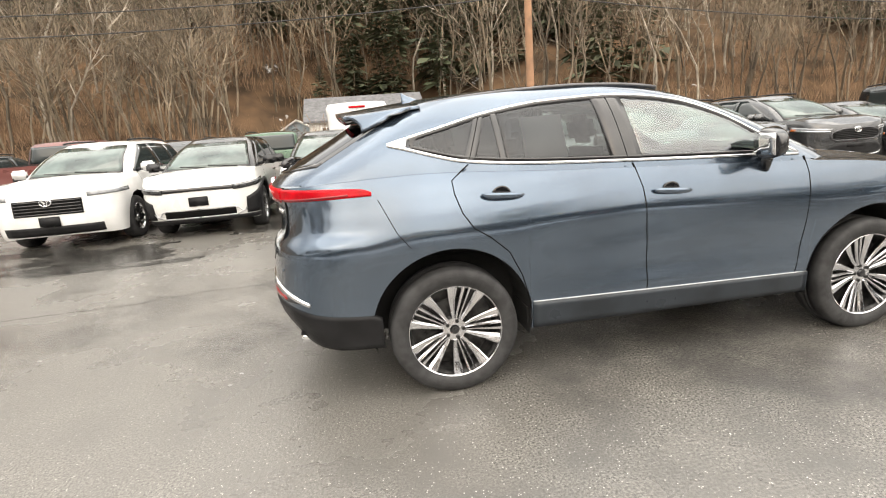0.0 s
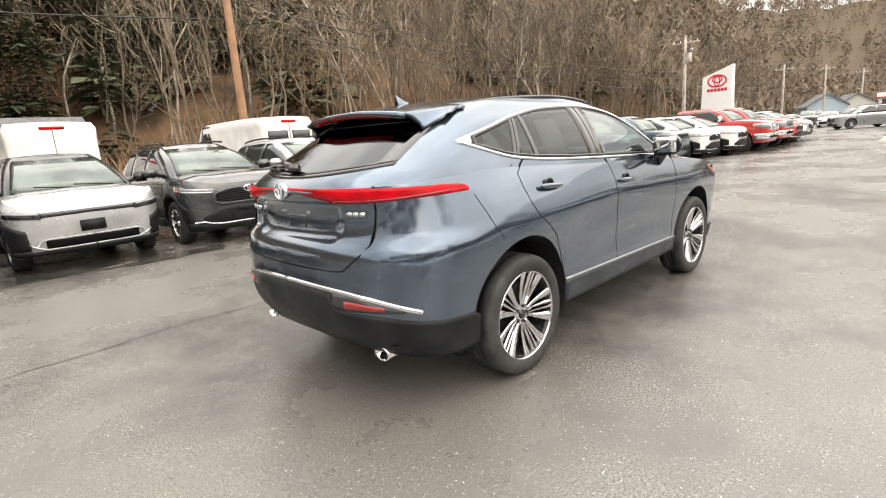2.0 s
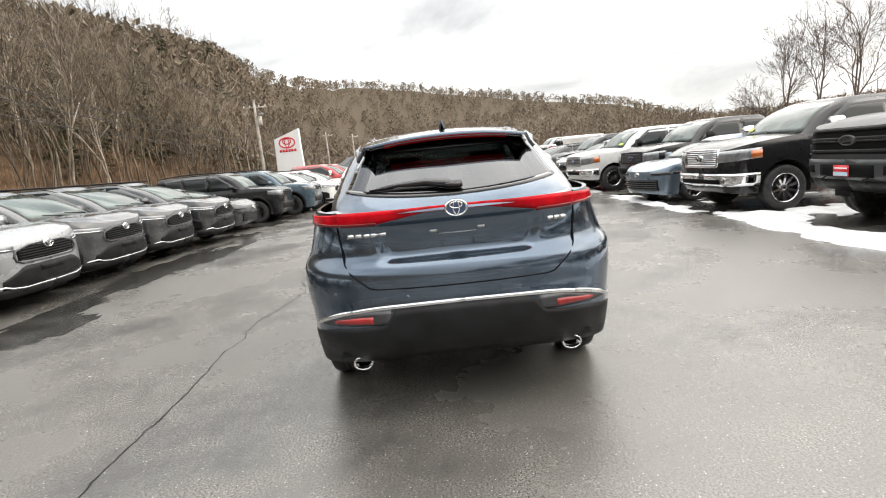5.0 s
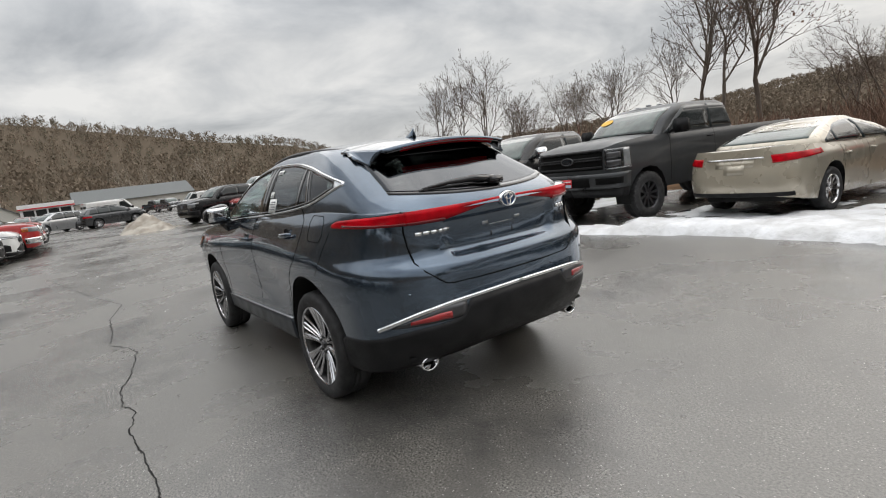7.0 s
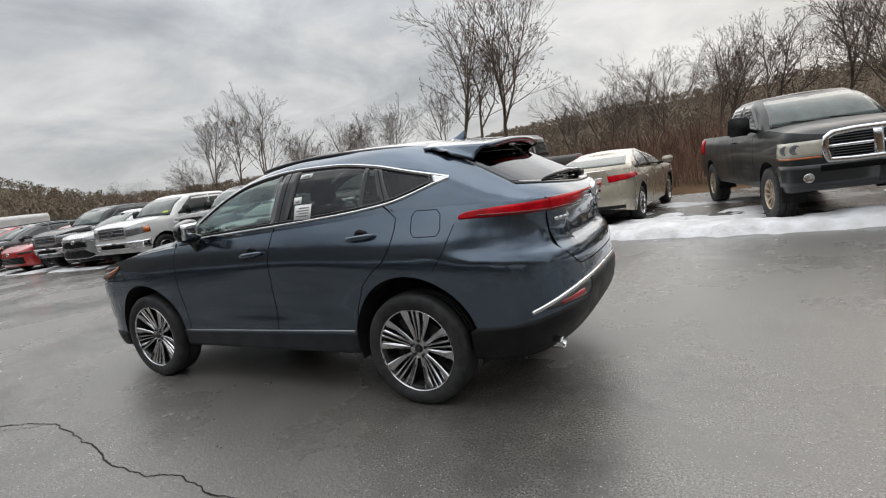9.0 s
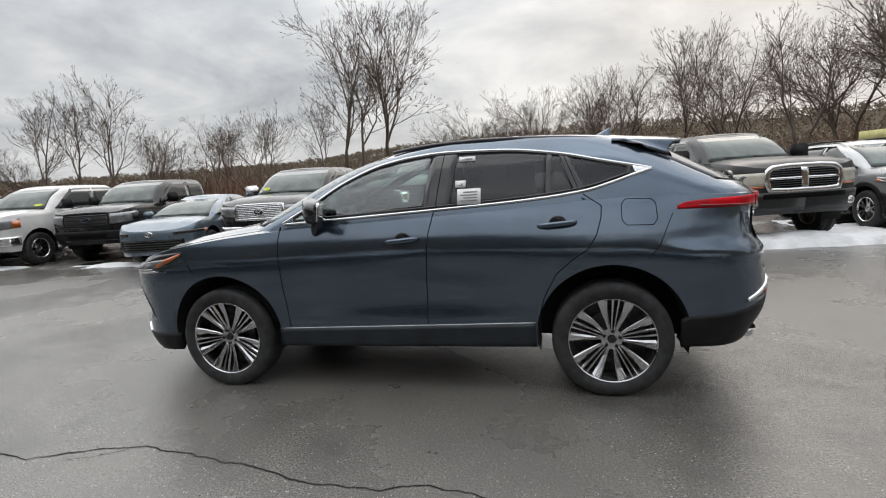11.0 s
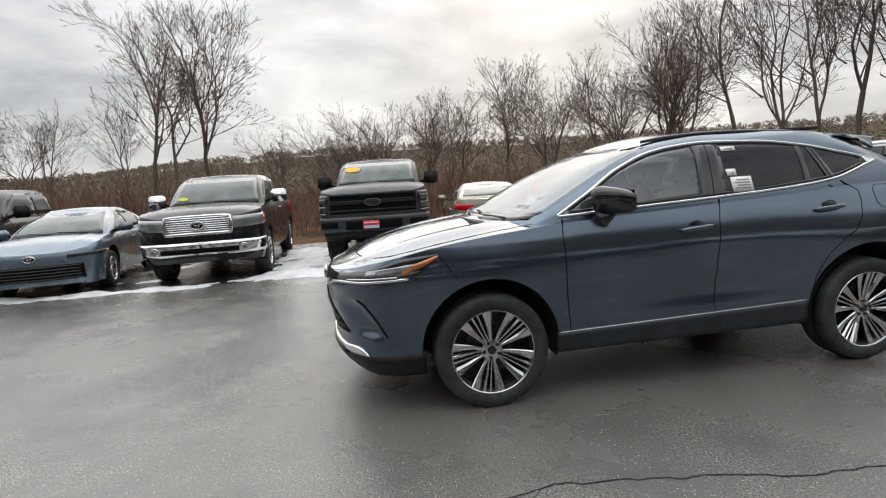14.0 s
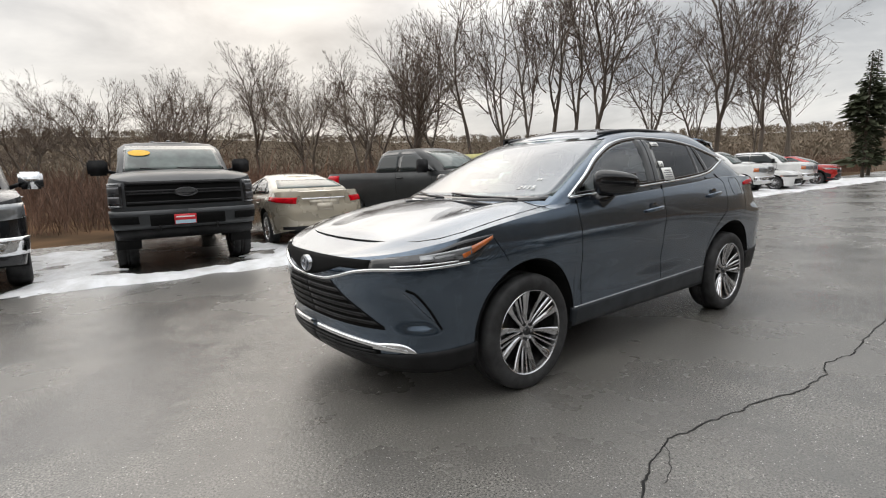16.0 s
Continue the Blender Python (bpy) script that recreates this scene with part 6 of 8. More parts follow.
tan_sedan = vehicle("sedan", "champagne midsize sedan with red tail lamps, seen from behind on snow", group=ROW_B, wb=2.85, fo=0.92, ro=1.10, W=0.925, H=1.445, r=0.335, rim=0.225, sill=0.22, hood0=0.80, hood1=0.97, belt=0.97, deck=1.08, cowl=1.28, rf=0.28, rr=-0.78, bk=-1.80,
                 colour="champagne", doors=(-1.10, -0.18), grille=(0.5, 0.45, 0.68), slats=4, tail=("wrap", 0.60, 1.14, lambda u: 0.845 + 0.060 * u, lambda u: 0.965 + 0.012 * u), style="ten", lamp=(0.5, 1.15, 0.68, 0.78), nose=0.1, backplate=PAINTS["champagne"], rb=(0.13, 0.19))
tan_sedan.root.matrix_basis = pose(-0.82 - 0.0958 * 1.425, -7.45 - 0.9954 * 1.425, 0, 0, 0, -95.5)
tan_sedan.on_end("chrome_boot_strip", M_CHROME, False, -0.44, 0.44, 0.925, 0.945, 14, 3, 0.012, 0.01)
tan_sedan.on_end("boot_recess", PAINTS["champagne"], False, -0.30, 0.30, 0.80, 0.91, 8, 3, 0.005, 0.01)
for s_ in (1, -1):
    for o in [o for o in tan_sedan.root.children if o.name.startswith("rear_window")]:
        o.data.materials[0] = M_GREENGLASS
    tan_sedan.seam([(-1.98, 1.05), (-2.15, 0.98)], s_, "boot_gap")
crew_pickup = vehicle("pickup_truck", "white crew-cab pickup with grey bar grille", "truck", group=ROW_B, wb=3.68, fo=0.94, ro=1.25, W=1.0, H=1.94, r=0.40, rim=0.235, tw=0.265, sill=0.40, hood0=1.20, hood1=1.30, belt=1.30, deck=1.34, cowl=1.52, rf=0.82, rr=-0.95, bk=-1.12, bed=-1.12, roofw=0.69,
               colour="white", doors=(-0.15,), grille=(0.56, 0.86, 1.14), gmat=M_DARKALLOY, gframe=M_SILVERTRIM, slats=3, lamp=(0.54, 1.05, 0.88, 1.12), bumper=(0.54, 0.74, M_CHROME), lower=(0.5, 0.58, 0.68, M_SEAM), emb=(1.0, 0.14, 0.06, M_EMBLEMBLUE), mirror=M_PLASTIC, mirror_size=1.3, nf=4.0, nr=5.0, style="six", nose=0.03, amber=True)
at_front(crew_pickup, 3.68, 12.25, -5.75, 95)
dark_trim(another(crew_pickup, 3.68, 9.95, -6.75, 97, "white", "black", "black crew-cab pickup with dark grille"))
another(compact, 2.69, 14.7, -5.9, 96, "charcoal", "silver", "silver suv on patchy snow")
another(crew_pickup, 3.68, 17.0, -6.2, 95, "white", "black", "black crew-cab pickup with orange markers")
another(sedan, 2.70, 19.4, -6.0, 95, "iceblue", "red", "red sedan parked on snow")
another(compact, 2.69, 21.8, -5.8, 95, "charcoal", "charcoal")


# ---- ground, hills ----
RIDGE = curve((-180, 3.3), (-150, 3.6), (-117, 4.4), (-92, 5.0), (-76, 4.4), (-60, 3.0), (-31, 2.3), (-26, 3.2), (-21, 4.9), (-15.6, 5.7), (-6, 7.5), (0, 8.5), (10.8, 10.2), (15.6, 12.0), (19.7, 14.4), (30, 18.0), (45, 21), (60, 23), (120, 23), (150, 20), (165, 14), (180, 4.0))
TREE_TOP = 13.0


def hill_span(az):
    if 14 < az < 172:
        s = math.sin(radians(az))
        return min(26 / s, 150), min(80 / s, 420)
    return 230.0, 620.0


def hill(x, y):
    """Height of the land: level by the lot, a steep wooded slope to the north, low ridges elsewhere."""
    r = math.hypot(x, y)
    if r < 20:
        return 0.0
    az = math.degrees(math.atan2(y, x))
    a = hill_span(az)
    k0 = min(1, max(0, (az - 6) / 16)) if az < 90 else min(1, max(0, (178 - az) / 12))
    near, far = hill_span(min(max(az, 22), 165)), (230.0, 620.0)
    r0, r1 = (near[0] * k0 + far[0] * (1 - k0), near[1] * k0 + far[1] * (1 - k0))
    H = math.tan(radians(RIDGE(az))) * r1 - TREE_TOP * (1 - 0.45 * min(1, max(0, (r1 - 420) / 180)))
    t = min(1, max(0, (r - r0) / (r1 - r0)))
    t = t * t * (3 - 2 * t) * 0.6 + t * 0.4
    flat = bump(x, -1.5, 11) * bump(y, 38, 10)                              # level yard round the house
    t *= 1 - min(1, 1.3 * flat)
    rough = noise.noise(Vector((x * 0.03, y * 0.03, 0))) * 2.2 * min(1, t * 3)
    return max(0.0, H) * t + rough


def litter():
    """Forest floor: brown leaf litter, dead grass and thin patches of old snow."""
    m = mat("leaf_litter", (0.138, 0.086, 0.052), 1.0, spec=0.0, var=0.0, col2=(0.050, 0.036, 0.025), scale=0.35, bump=0.6, bscale=9)
    nt = m.node_tree
    N, L = nt.nodes.new, nt.links.new
    b = nt.nodes["Principled BSDF"]
    src = b.inputs["Base Color"].links[0].from_socket
    tc = N("ShaderNodeTexCoord")
    n = N("ShaderNodeTexNoise")
    n.inputs["Scale"].default_value, n.inputs["Detail"].default_value, n.inputs["Roughness"].default_value = 0.16, 9, 0.7
    L(tc.outputs["Object"], n.inputs["Vector"])
    r = N("ShaderNodeMapRange")
    r.inputs[1].default_value, r.inputs[2].default_value = 0.655, 0.70
    L(n.outputs["Fac"], r.inputs[0])
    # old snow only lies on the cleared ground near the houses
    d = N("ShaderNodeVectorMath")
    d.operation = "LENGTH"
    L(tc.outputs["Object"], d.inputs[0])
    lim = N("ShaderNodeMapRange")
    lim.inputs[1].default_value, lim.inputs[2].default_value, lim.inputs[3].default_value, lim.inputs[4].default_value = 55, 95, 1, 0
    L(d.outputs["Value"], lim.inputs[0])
    mul = N("ShaderNodeMath")
    mul.operation = "MULTIPLY"
    L(r.outputs[0], mul.inputs[0])
    L(lim.outputs[0], mul.inputs[1])
    x = N("ShaderNodeMix")
    x.data_type = "RGBA"
    x.inputs[7].default_value = (0.70, 0.70, 0.70, 1)
    L(mul.outputs[0], x.inputs[0])
    # far ground takes the trees' rendered, self-shaded tone so gaps don't show
    far_floor = N("ShaderNodeMix")
    far_floor.data_type = "RGBA"
    far_floor.inputs[6].default_value = (0.110, 0.089, 0.068, 1)
    L(lim.outputs[0], far_floor.inputs[0])
    L(src, far_floor.inputs[7])
    L(far_floor.outputs[2], x.inputs[6])
    L(x.outputs[2], b.inputs["Base Color"])
    return m


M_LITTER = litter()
M_BARK = mat("grey_bark", (0.19, 0.160, 0.132), 0.95, col2=(0.090, 0.072, 0.058), scale=2.2, bump=0.7, bscale=22)
M_TWIG = mat("twigs", (0.155, 0.118, 0.094), 0.95, col2=(0.095, 0.072, 0.057), scale=0.6)
M_HILLTWIG = mat("hillside_twigs", (0.245, 0.192, 0.135), 0.95, col2=(0.075, 0.059, 0.042), scale=0.22)
M_SHRUB = mat("tan_shrubs", (0.34, 0.225, 0.140), 0.95, col2=(0.19, 0.115, 0.070), scale=0.3)
# haze of distance put into the colour: paler and flatter than near twigs
M_FARTWIG = mat("distant_twigs", (0.225, 0.180, 0.138), 1.0, spec=0.0, col2=(0.165, 0.138, 0.106), scale=0.035)
M_PALEBARK = mat("pale_bark", (0.42, 0.37, 0.30), 0.9, col2=(0.17, 0.14, 0.11), scale=1.5)
M_BRUSH = mat("brush_stems", (0.200, 0.112, 0.074), 0.95, col2=(0.115, 0.072, 0.052), scale=0.12)
M_NEEDLE = mat("pine_needles", (0.052, 0.068, 0.034), 0.85, col2=(0.085, 0.088, 0.048), scale=0.5)
M_DEADLEAF = mat("dead_leaves", (0.17, 0.085, 0.05), 0.9, var=0.25, scale=3)
M_SNOW = mat("old_snow", (0.76, 0.77, 0.79), 0.7, var=0.0, col2=(0.55, 0.55, 0.55), scale=3.5, bump=0.9, bscale=16)
M_DIRTYSNOW = mat("dirty_snow", (0.47, 0.44, 0.39), 0.9, var=0.0, col2=(0.24, 0.205, 0.165), scale=1.5, bump=0.6, bscale=14)
M_CRACK = mat("crack_dark", (0.010, 0.0095, 0.009), 0.95, var=0.2)
M_WOODPOLE = mat("pole_wood", (0.36, 0.20, 0.115), 0.85, col2=(0.24, 0.14, 0.085), scale=2.0, bump=0.3, bscale=30)
M_GREYPOLE = mat("grey_pole_wood", (0.44, 0.40, 0.35), 0.9, var=0.2, scale=2.0)
M_WIRE = mat("wire", (0.03, 0.03, 0.03), 0.6, var=0)
M_SIGNWHITE = mat("sign_white", (0.82, 0.82, 0.82), 0.4, var=0.02)
M_SIGNRED = mat("sign_red", (0.62, 0.02, 0.03), 0.4, var=0.03)
M_SIDING = mat("white_siding", (0.62, 0.62, 0.58), 0.8, var=0.05)
M_BLUESIDING = mat("blue_siding", (0.36, 0.45, 0.52), 0.8, var=0.05)
M_ROOF = mat("grey_shingle", (0.14, 0.14, 0.145), 0.9, var=0.15, scale=3, bump=0.3)
M_METALROOF = mat("green_grey_metal_roof", (0.095, 0.105, 0.105), 0.6, 0.0, var=0.08)
M_BEIGE = mat("beige_wall", (0.52, 0.51, 0.47), 0.85, var=0.05)
M_YELLOW = mat("yellow_board", (0.55, 0.52, 0.22), 0.7, var=0.1)


def vary_pieces(m, lo, hi):
    """Each blade or twig of a joined mesh a little lighter or darker than the next."""
    nt = m.node_tree
    N, L = nt.nodes.new, nt.links.new
    b = nt.nodes["Principled BSDF"]
    src = b.inputs["Base Color"].links[0].from_socket
    geo, mr, sc = N("ShaderNodeNewGeometry"), N("ShaderNodeMapRange"), N("ShaderNodeVectorMath")
    mr.inputs[3].default_value, mr.inputs[4].default_value = lo, hi
    sc.operation = "SCALE"
    L(geo.outputs["Random Per Island"], mr.inputs[0])
    L(src, sc.inputs[0])
    L(mr.outputs[0], sc.inputs["Scale"])
    L(sc.outputs[0], b.inputs["Base Color"])


for m_ in (M_HILLTWIG, M_SHRUB, M_BRUSH):
    vary_pieces(m_, 0.55, 1.35)
vary_pieces(M_FARTWIG, 0.82, 1.15)
vary_pieces(M_NEEDLE, 0.65, 1.3)


def land():
    rs = [0, 12, 20, 24, 28, 32, 37, 42, 48, 55, 63, 72, 82, 95, 110, 130, 155, 185, 220, 265, 320, 390, 470, 560, 660, 900, 1500, 3000]
    n = 240
    V, F = [(0, 0, -0.02)], []
    for r in rs[1:]:
        for k in range(n):
            a = 2 * math.pi * k / n
            x, y = r * math.cos(a), r * math.sin(a)
            V.append((x, y, hill(x, y) - 0.02))
    for k in range(n):
        F.append((0, 1 + k, 1 + (k + 1) % n))
    for j in range(len(rs) - 2):
        for k in range(n):
            a, b = 1 + j * n + k, 1 + j * n + (k + 1) % n
            F.append((a, a + n, b + n, b))
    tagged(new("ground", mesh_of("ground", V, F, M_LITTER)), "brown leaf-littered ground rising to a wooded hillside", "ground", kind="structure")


land()


def lot():
    V, F = [], []
    nx, ny = 60, 12
    for i in range(nx + 1):
        for j in range(ny + 1):
            x = -75 + 195 * i / nx
            edge0, edge1 = -11.5 + 0.7 * math.sin(x * 0.21), 16.5 + 0.4 * math.sin(x * 0.13)
            if x > 30:
                edge0 = max(-30, -11.5 - (x - 30) * 0.6)
            V.append((x, edge0 + (edge1 - edge0) * j / ny, 0.0))
    for i in range(nx):
        for j in range(ny):
            a = i * (ny + 1) + j
            F.append((a, a + ny + 1, a + ny + 2, a + 1))
    tagged(new("parking_lot", mesh_of("parking_lot", V, F, M_ASPHALT, False)), "damp grey asphalt parking lot with dry and wet patches", "pavement", kind="structure")
    tagged(new("road", mesh_of("road", [(-150, 18.2, 0.006), (150, 18.2, 0.006), (150, 24.6, 0.006), (-150, 24.6, 0.006)], [(0, 1, 2, 3)], M_ASPHALT, False)), "grey asphalt road along the foot of the hill", "road", kind="structure")


lot()


def crack(pts, width, name="asphalt_crack"):
    """A wandering open crack: a dark, ragged band laid into the asphalt."""
    P = dense([Vector((x, y, 0)) for x, y in pts], 0.025)
    V, F = [], []
    for i, p in enumerate(P):
        t = (P[min(i + 1, len(P) - 1)] - P[max(i - 1, 0)]).normalized()
        s = Vector((-t.y, t.x, 0))
        wob = 0.020 * noise.noise(Vector((p.x * 9, p.y * 9, 3))) + 0.012 * noise.noise(Vector((p.x * 31, p.y * 31, 7)))
        w = width * (0.55 + 0.9 * abs(noise.noise(Vector((p.x * 6, p.y * 6, 1)))))
        c = p + s * wob
        V += [c - s * w / 2 + Vector((0, 0, 0.0025)), c + s * w / 2 + Vector((0, 0, 0.0025))]
    for i in range(len(P) - 1):
        F.append((2 * i, 2 * i + 2, 2 * i + 3, 2 * i + 1))
    tagged(new(name, mesh_of(name, V, [f[::-1] for f in F], M_CRACK, False)), "long dark crack across the asphalt", "crack", kind="structure")


crack([(9.5, 2.6), (7.0, 2.2), (5.6, 1.95), (4.4, 1.68), (3.4, 1.90), (2.5, 1.92), (1.9, 1.99), (1.55, 1.84), (1.30, 1.79), (0.9, 1.85), (0.5, 1.92), (0.17, 2.02), (-0.2, 2.02), (-0.42, 1.96), (-0.75, 2.03), (-1.25, 1.99), (-1.8, 1.98), (-2.5, 2.0), (-3.0, 1.92), (-3.5, 1.93), (-4.1, 1.75), (-5.2, 1.7), (-6.6, 1.45)], 0.012)
crack([(1.37, 1.80), (1.44, 1.87), (1.52, 1.93), (1.66, 1.97)], 0.006)


def segs_mesh(S, sides=3):
    """Tapered twigs: rows of two ends and two radii, to arrays of points and quads."""
    p0, p1, r0, r1 = S[:, :3], S[:, 3:6], S[:, 6:7], S[:, 7:8]
    d = p1 - p0
    d = d / (np.linalg.norm(d, axis=1, keepdims=True) + 1e-9)
    ref = np.where(np.abs(d[:, 2:3]) < 0.9, np.array([[0, 0, 1.0]]), np.array([[1.0, 0, 0]]))
    a = np.cross(d, ref)
    a /= np.linalg.norm(a, axis=1, keepdims=True)
    b = np.cross(d, a)
    V = []
    for k in range(sides):
        c, s = math.cos(2 * math.pi * k / sides), math.sin(2 * math.pi * k / sides)
        V += [p0 + r0 * (c * a + s * b), p1 + r1 * (c * a + s * b)]
    V = np.stack(V, 1).reshape(-1, 3)
    base = np.arange(len(S))[:, None] * 2 * sides
    F = np.concatenate([base + np.array([[2 * k, 2 * ((k + 1) % sides), 2 * ((k + 1) % sides) + 1, 2 * k + 1]]) for k in range(sides)])
    return V, F


def ribbons(S):
    """Twigs as narrow blades, one quad each."""
    p0, p1, r0, r1 = S[:, :3], S[:, 3:6], S[:, 6:7], S[:, 7:8]
    d = p1 - p0
    rr = np.random.default_rng(len(S)).normal(0, 1, d.shape)
    a = np.cross(d, rr)
    a /= np.linalg.norm(a, axis=1, keepdims=True) + 1e-12
    V = np.stack([p0 - a * r0, p0 + a * r0, p1 + a * r1, p1 - a * r1], 1).reshape(-1, 3)
    return V, np.arange(len(S))[:, None] * 4 + np.arange(4)[None]


def merged(*vf):
    n, V, F = 0, [], []
    for v, f in vf:
        V.append(v)
        F.append(f + n)
        n += len(v)
    return np.concatenate(V), np.concatenate(F)


def fast_mesh(name, V, F, material):
    me = bpy.data.meshes.new(name)
    k = F.shape[1]
    me.vertices.add(len(V))
    me.vertices.foreach_set("co", np.ascontiguousarray(V, dtype=np.float32).ravel())
    me.loops.add(len(F) * k)
    me.loops.foreach_set("vertex_index", np.ascontiguousarray(F, dtype=np.int32).ravel())
    me.polygons.add(len(F))
    me.polygons.foreach_set("loop_start", np.arange(0, len(F) * k, k, dtype=np.int32))
    me.materials.append(material)
    me.update(calc_edges=True)
    return me


def grow(seed, stems=1, depth=8, trunk=0.26, keep=0.80, turn=(12, 34), up=0.06, wob=0.07, side=1, r=0.014, kids=2.35, lean=0.10, thick=4):
    """A bare tree of unit height that forks again and again: rows for the trunk and limbs, and rows for the twigs."""
    rng = random.Random(seed)
    big, fine = [], []

    def aside(d, degrees):
        ax = Vector((rng.gauss(0, 1), rng.gauss(0, 1), rng.gauss(0, 1)))
        o = (ax - d * ax.dot(d)).normalized()
        t = radians(degrees)
        return (d * math.cos(t) + o * math.sin(t)).normalized()

    def limb(p, d, length, rad, level):
        n = 4 if level < thick else 2
        out = big if level < thick else fine
        q, end = p, rad * (0.78 if level else 0.85)
        for i in range(n):
            d = (d + Vector((rng.gauss(0, 1), rng.gauss(0, 1), rng.gauss(0, 0.6))) * wob + Vector((0, 0, up * (1 if level else 0.4)))).normalized()
            e = q + d * (length / n)
            out.append((*q, *e, rad + (end - rad) * i / n, rad + (end - rad) * (i + 1) / n))
            if level >= 1 and level + 2 < depth and i < n - 1:
                for _ in range(side):
                    limb(e, aside(d, rng.uniform(30, 62)), length * rng.uniform(0.45, 0.75), rad * 0.34, max(level + 3, thick))
            q = e
        if level + 1 >= depth:
            return
        n = int(kids) + (rng.random() < kids - int(kids))
        for c in range(n):
            limb(q, aside(d, rng.uniform(*turn) * (0.55 if c == 0 else 1.15)), length * keep * rng.uniform(0.80, 1.10) * (1.0 if c == 0 else 0.90), end * (0.86 if c == 0 else 0.64), level + 1)

    for k in range(stems):
        a = 2 * math.pi * k / stems + rng.random()
        t = 0.0 if stems == 1 else rng.uniform(0.4, 1.0) * lean
        o = 0.0 if stems == 1 else 0.02
        limb(Vector((o * math.cos(a), o * math.sin(a), -0.01)), Vector((t * math.cos(a), t * math.sin(a), 1)).normalized(), trunk * rng.uniform(0.85, 1.1), r, 0)
    big, fine = np.array(big), np.array(fine)
    f = 1.0 / fine[:, 5].max()
    return big * np.array([f] * 6 + [1, 1]), fine * np.array([f] * 6 + [1, 1])


def scatter(V, F, spots, rng):
    """Copies of a template at (x, y, z, scale), turned at random, as one pair of arrays."""
    outV, outF = [], []
    n = len(V)
    for i, (x, y, z, s) in enumerate(spots):
        a = rng.random() * 6.2832
        c, sn = math.cos(a), math.sin(a)
        M = np.array([[c, sn, 0], [-sn, c, 0], [0, 0, 1]]) * s
        outV.append(V @ M + (x, y, z))
        outF.append(F + i * n)
    return np.concatenate(outV), np.concatenate(outF)


def conifer(seed, n=220, per=3, wide=0.22):
    """An evergreen of unit height: tiers of drooping, feathery sprays."""
    rng = np.random.default_rng(seed)
    V, F = [], []
    for k in range(n):
        t = (k / n) ** 0.85
        z = 0.10 + 0.88 * t
        reach = wide * (1 - t) ** 0.60 * rng.uniform(0.35, 1.15) * (0.75 + 0.35 * math.sin(9 * t + seed)) + 0.02
        a0 = k * 2.399 + rng.uniform(-0.3, 0.3)
        for m in range(per):
            a = a0 + rng.normal(0, 0.30)
            f0, f1 = rng.uniform(0.05, 0.5), rng.uniform(0.7, 1.0)
            u = np.array([math.cos(a), math.sin(a), 0.0])
            w = np.array([-u[1], u[0], rng.normal(0, 0.35)]) * reach * rng.uniform(0.07, 0.15)
            zb, zt = z + 0.02 * reach, z + reach * rng.uniform(-0.30, 0.12)
            p0, p1 = u * reach * f0 + (0, 0, zb), u * reach * f1 + (0, 0, zt)
            mid = p0 * 0.45 + p1 * 0.55 + (0, 0, 0.03 * reach)
            i = len(V)
            V += [p0, mid + w, p1, mid - w]
            F.append((i, i + 1, i + 2, i + 3))
    return np.array(V), np.array(F)


def thing_tree(name, label, big, fine, x, y, h, yaw, bark, meshes={}):
    key = id(big)
    if key not in meshes:
        v, f = segs_mesh(big, 7)
        w, g = ribbons(np.concatenate([fine[:, :6], np.maximum(fine[:, 6:] * 1.5, 0.00066)], 1))
        meshes[key] = (fast_mesh("trunk", v, f, bark), fast_mesh("crown", w, g, M_TWIG))
    root = tagged(new(name), label, "tree", "bare trees beyond the lot")
    root.matrix_basis = pose(x, y, hill(x, y) - 0.05, 0, 0, yaw) @ Matrix.Scale(h, 4)
    put_mesh("trunk", meshes[key][0], root)
    put_mesh("crown", meshes[key][1], root)
    return root


# ---- trees ----
rng = random.Random(11)
TALL = [grow(100, 2, 9, 0.34, 0.78, (12, 32), 0.04, 0.07, 1, 0.0085, 2.15, 0.10), grow(101, 1, 9, 0.26, 0.80, (12, 34), 0.05, 0.06, 1, 0.0115, 2.3), grow(102, 1, 9, 0.36, 0.77, (12, 34), 0.03, 0.08, 1, 0.0095, 2.2),
        None, grow(104, 3, 8, 0.32, 0.78, (12, 30), 0.05, 0.07, 1, 0.0085, 2.2, 0.18), grow(105, 1, 9, 0.38, 0.77, (11, 28), 0.06, 0.055, 1, 0.0090, 2.2)]
TALL += [grow(140 + i, n, 9, tr, 0.80, tn, u, 0.10, 1, 0.0115, kd, 0.22) for i, (n, tr, tn, u, kd) in enumerate(((2, 0.20, (16, 40), 0.05, 2.2), (1, 0.22, (16, 38), 0.05, 2.3), (3, 0.20, (16, 40), 0.04, 2.1), (1, 0.20, (14, 34), 0.07, 2.3)))]
ROUND = itertools.cycle((6, 7, 8))
BARE = "bare deciduous tree with fine grey twigs beyond the lot"
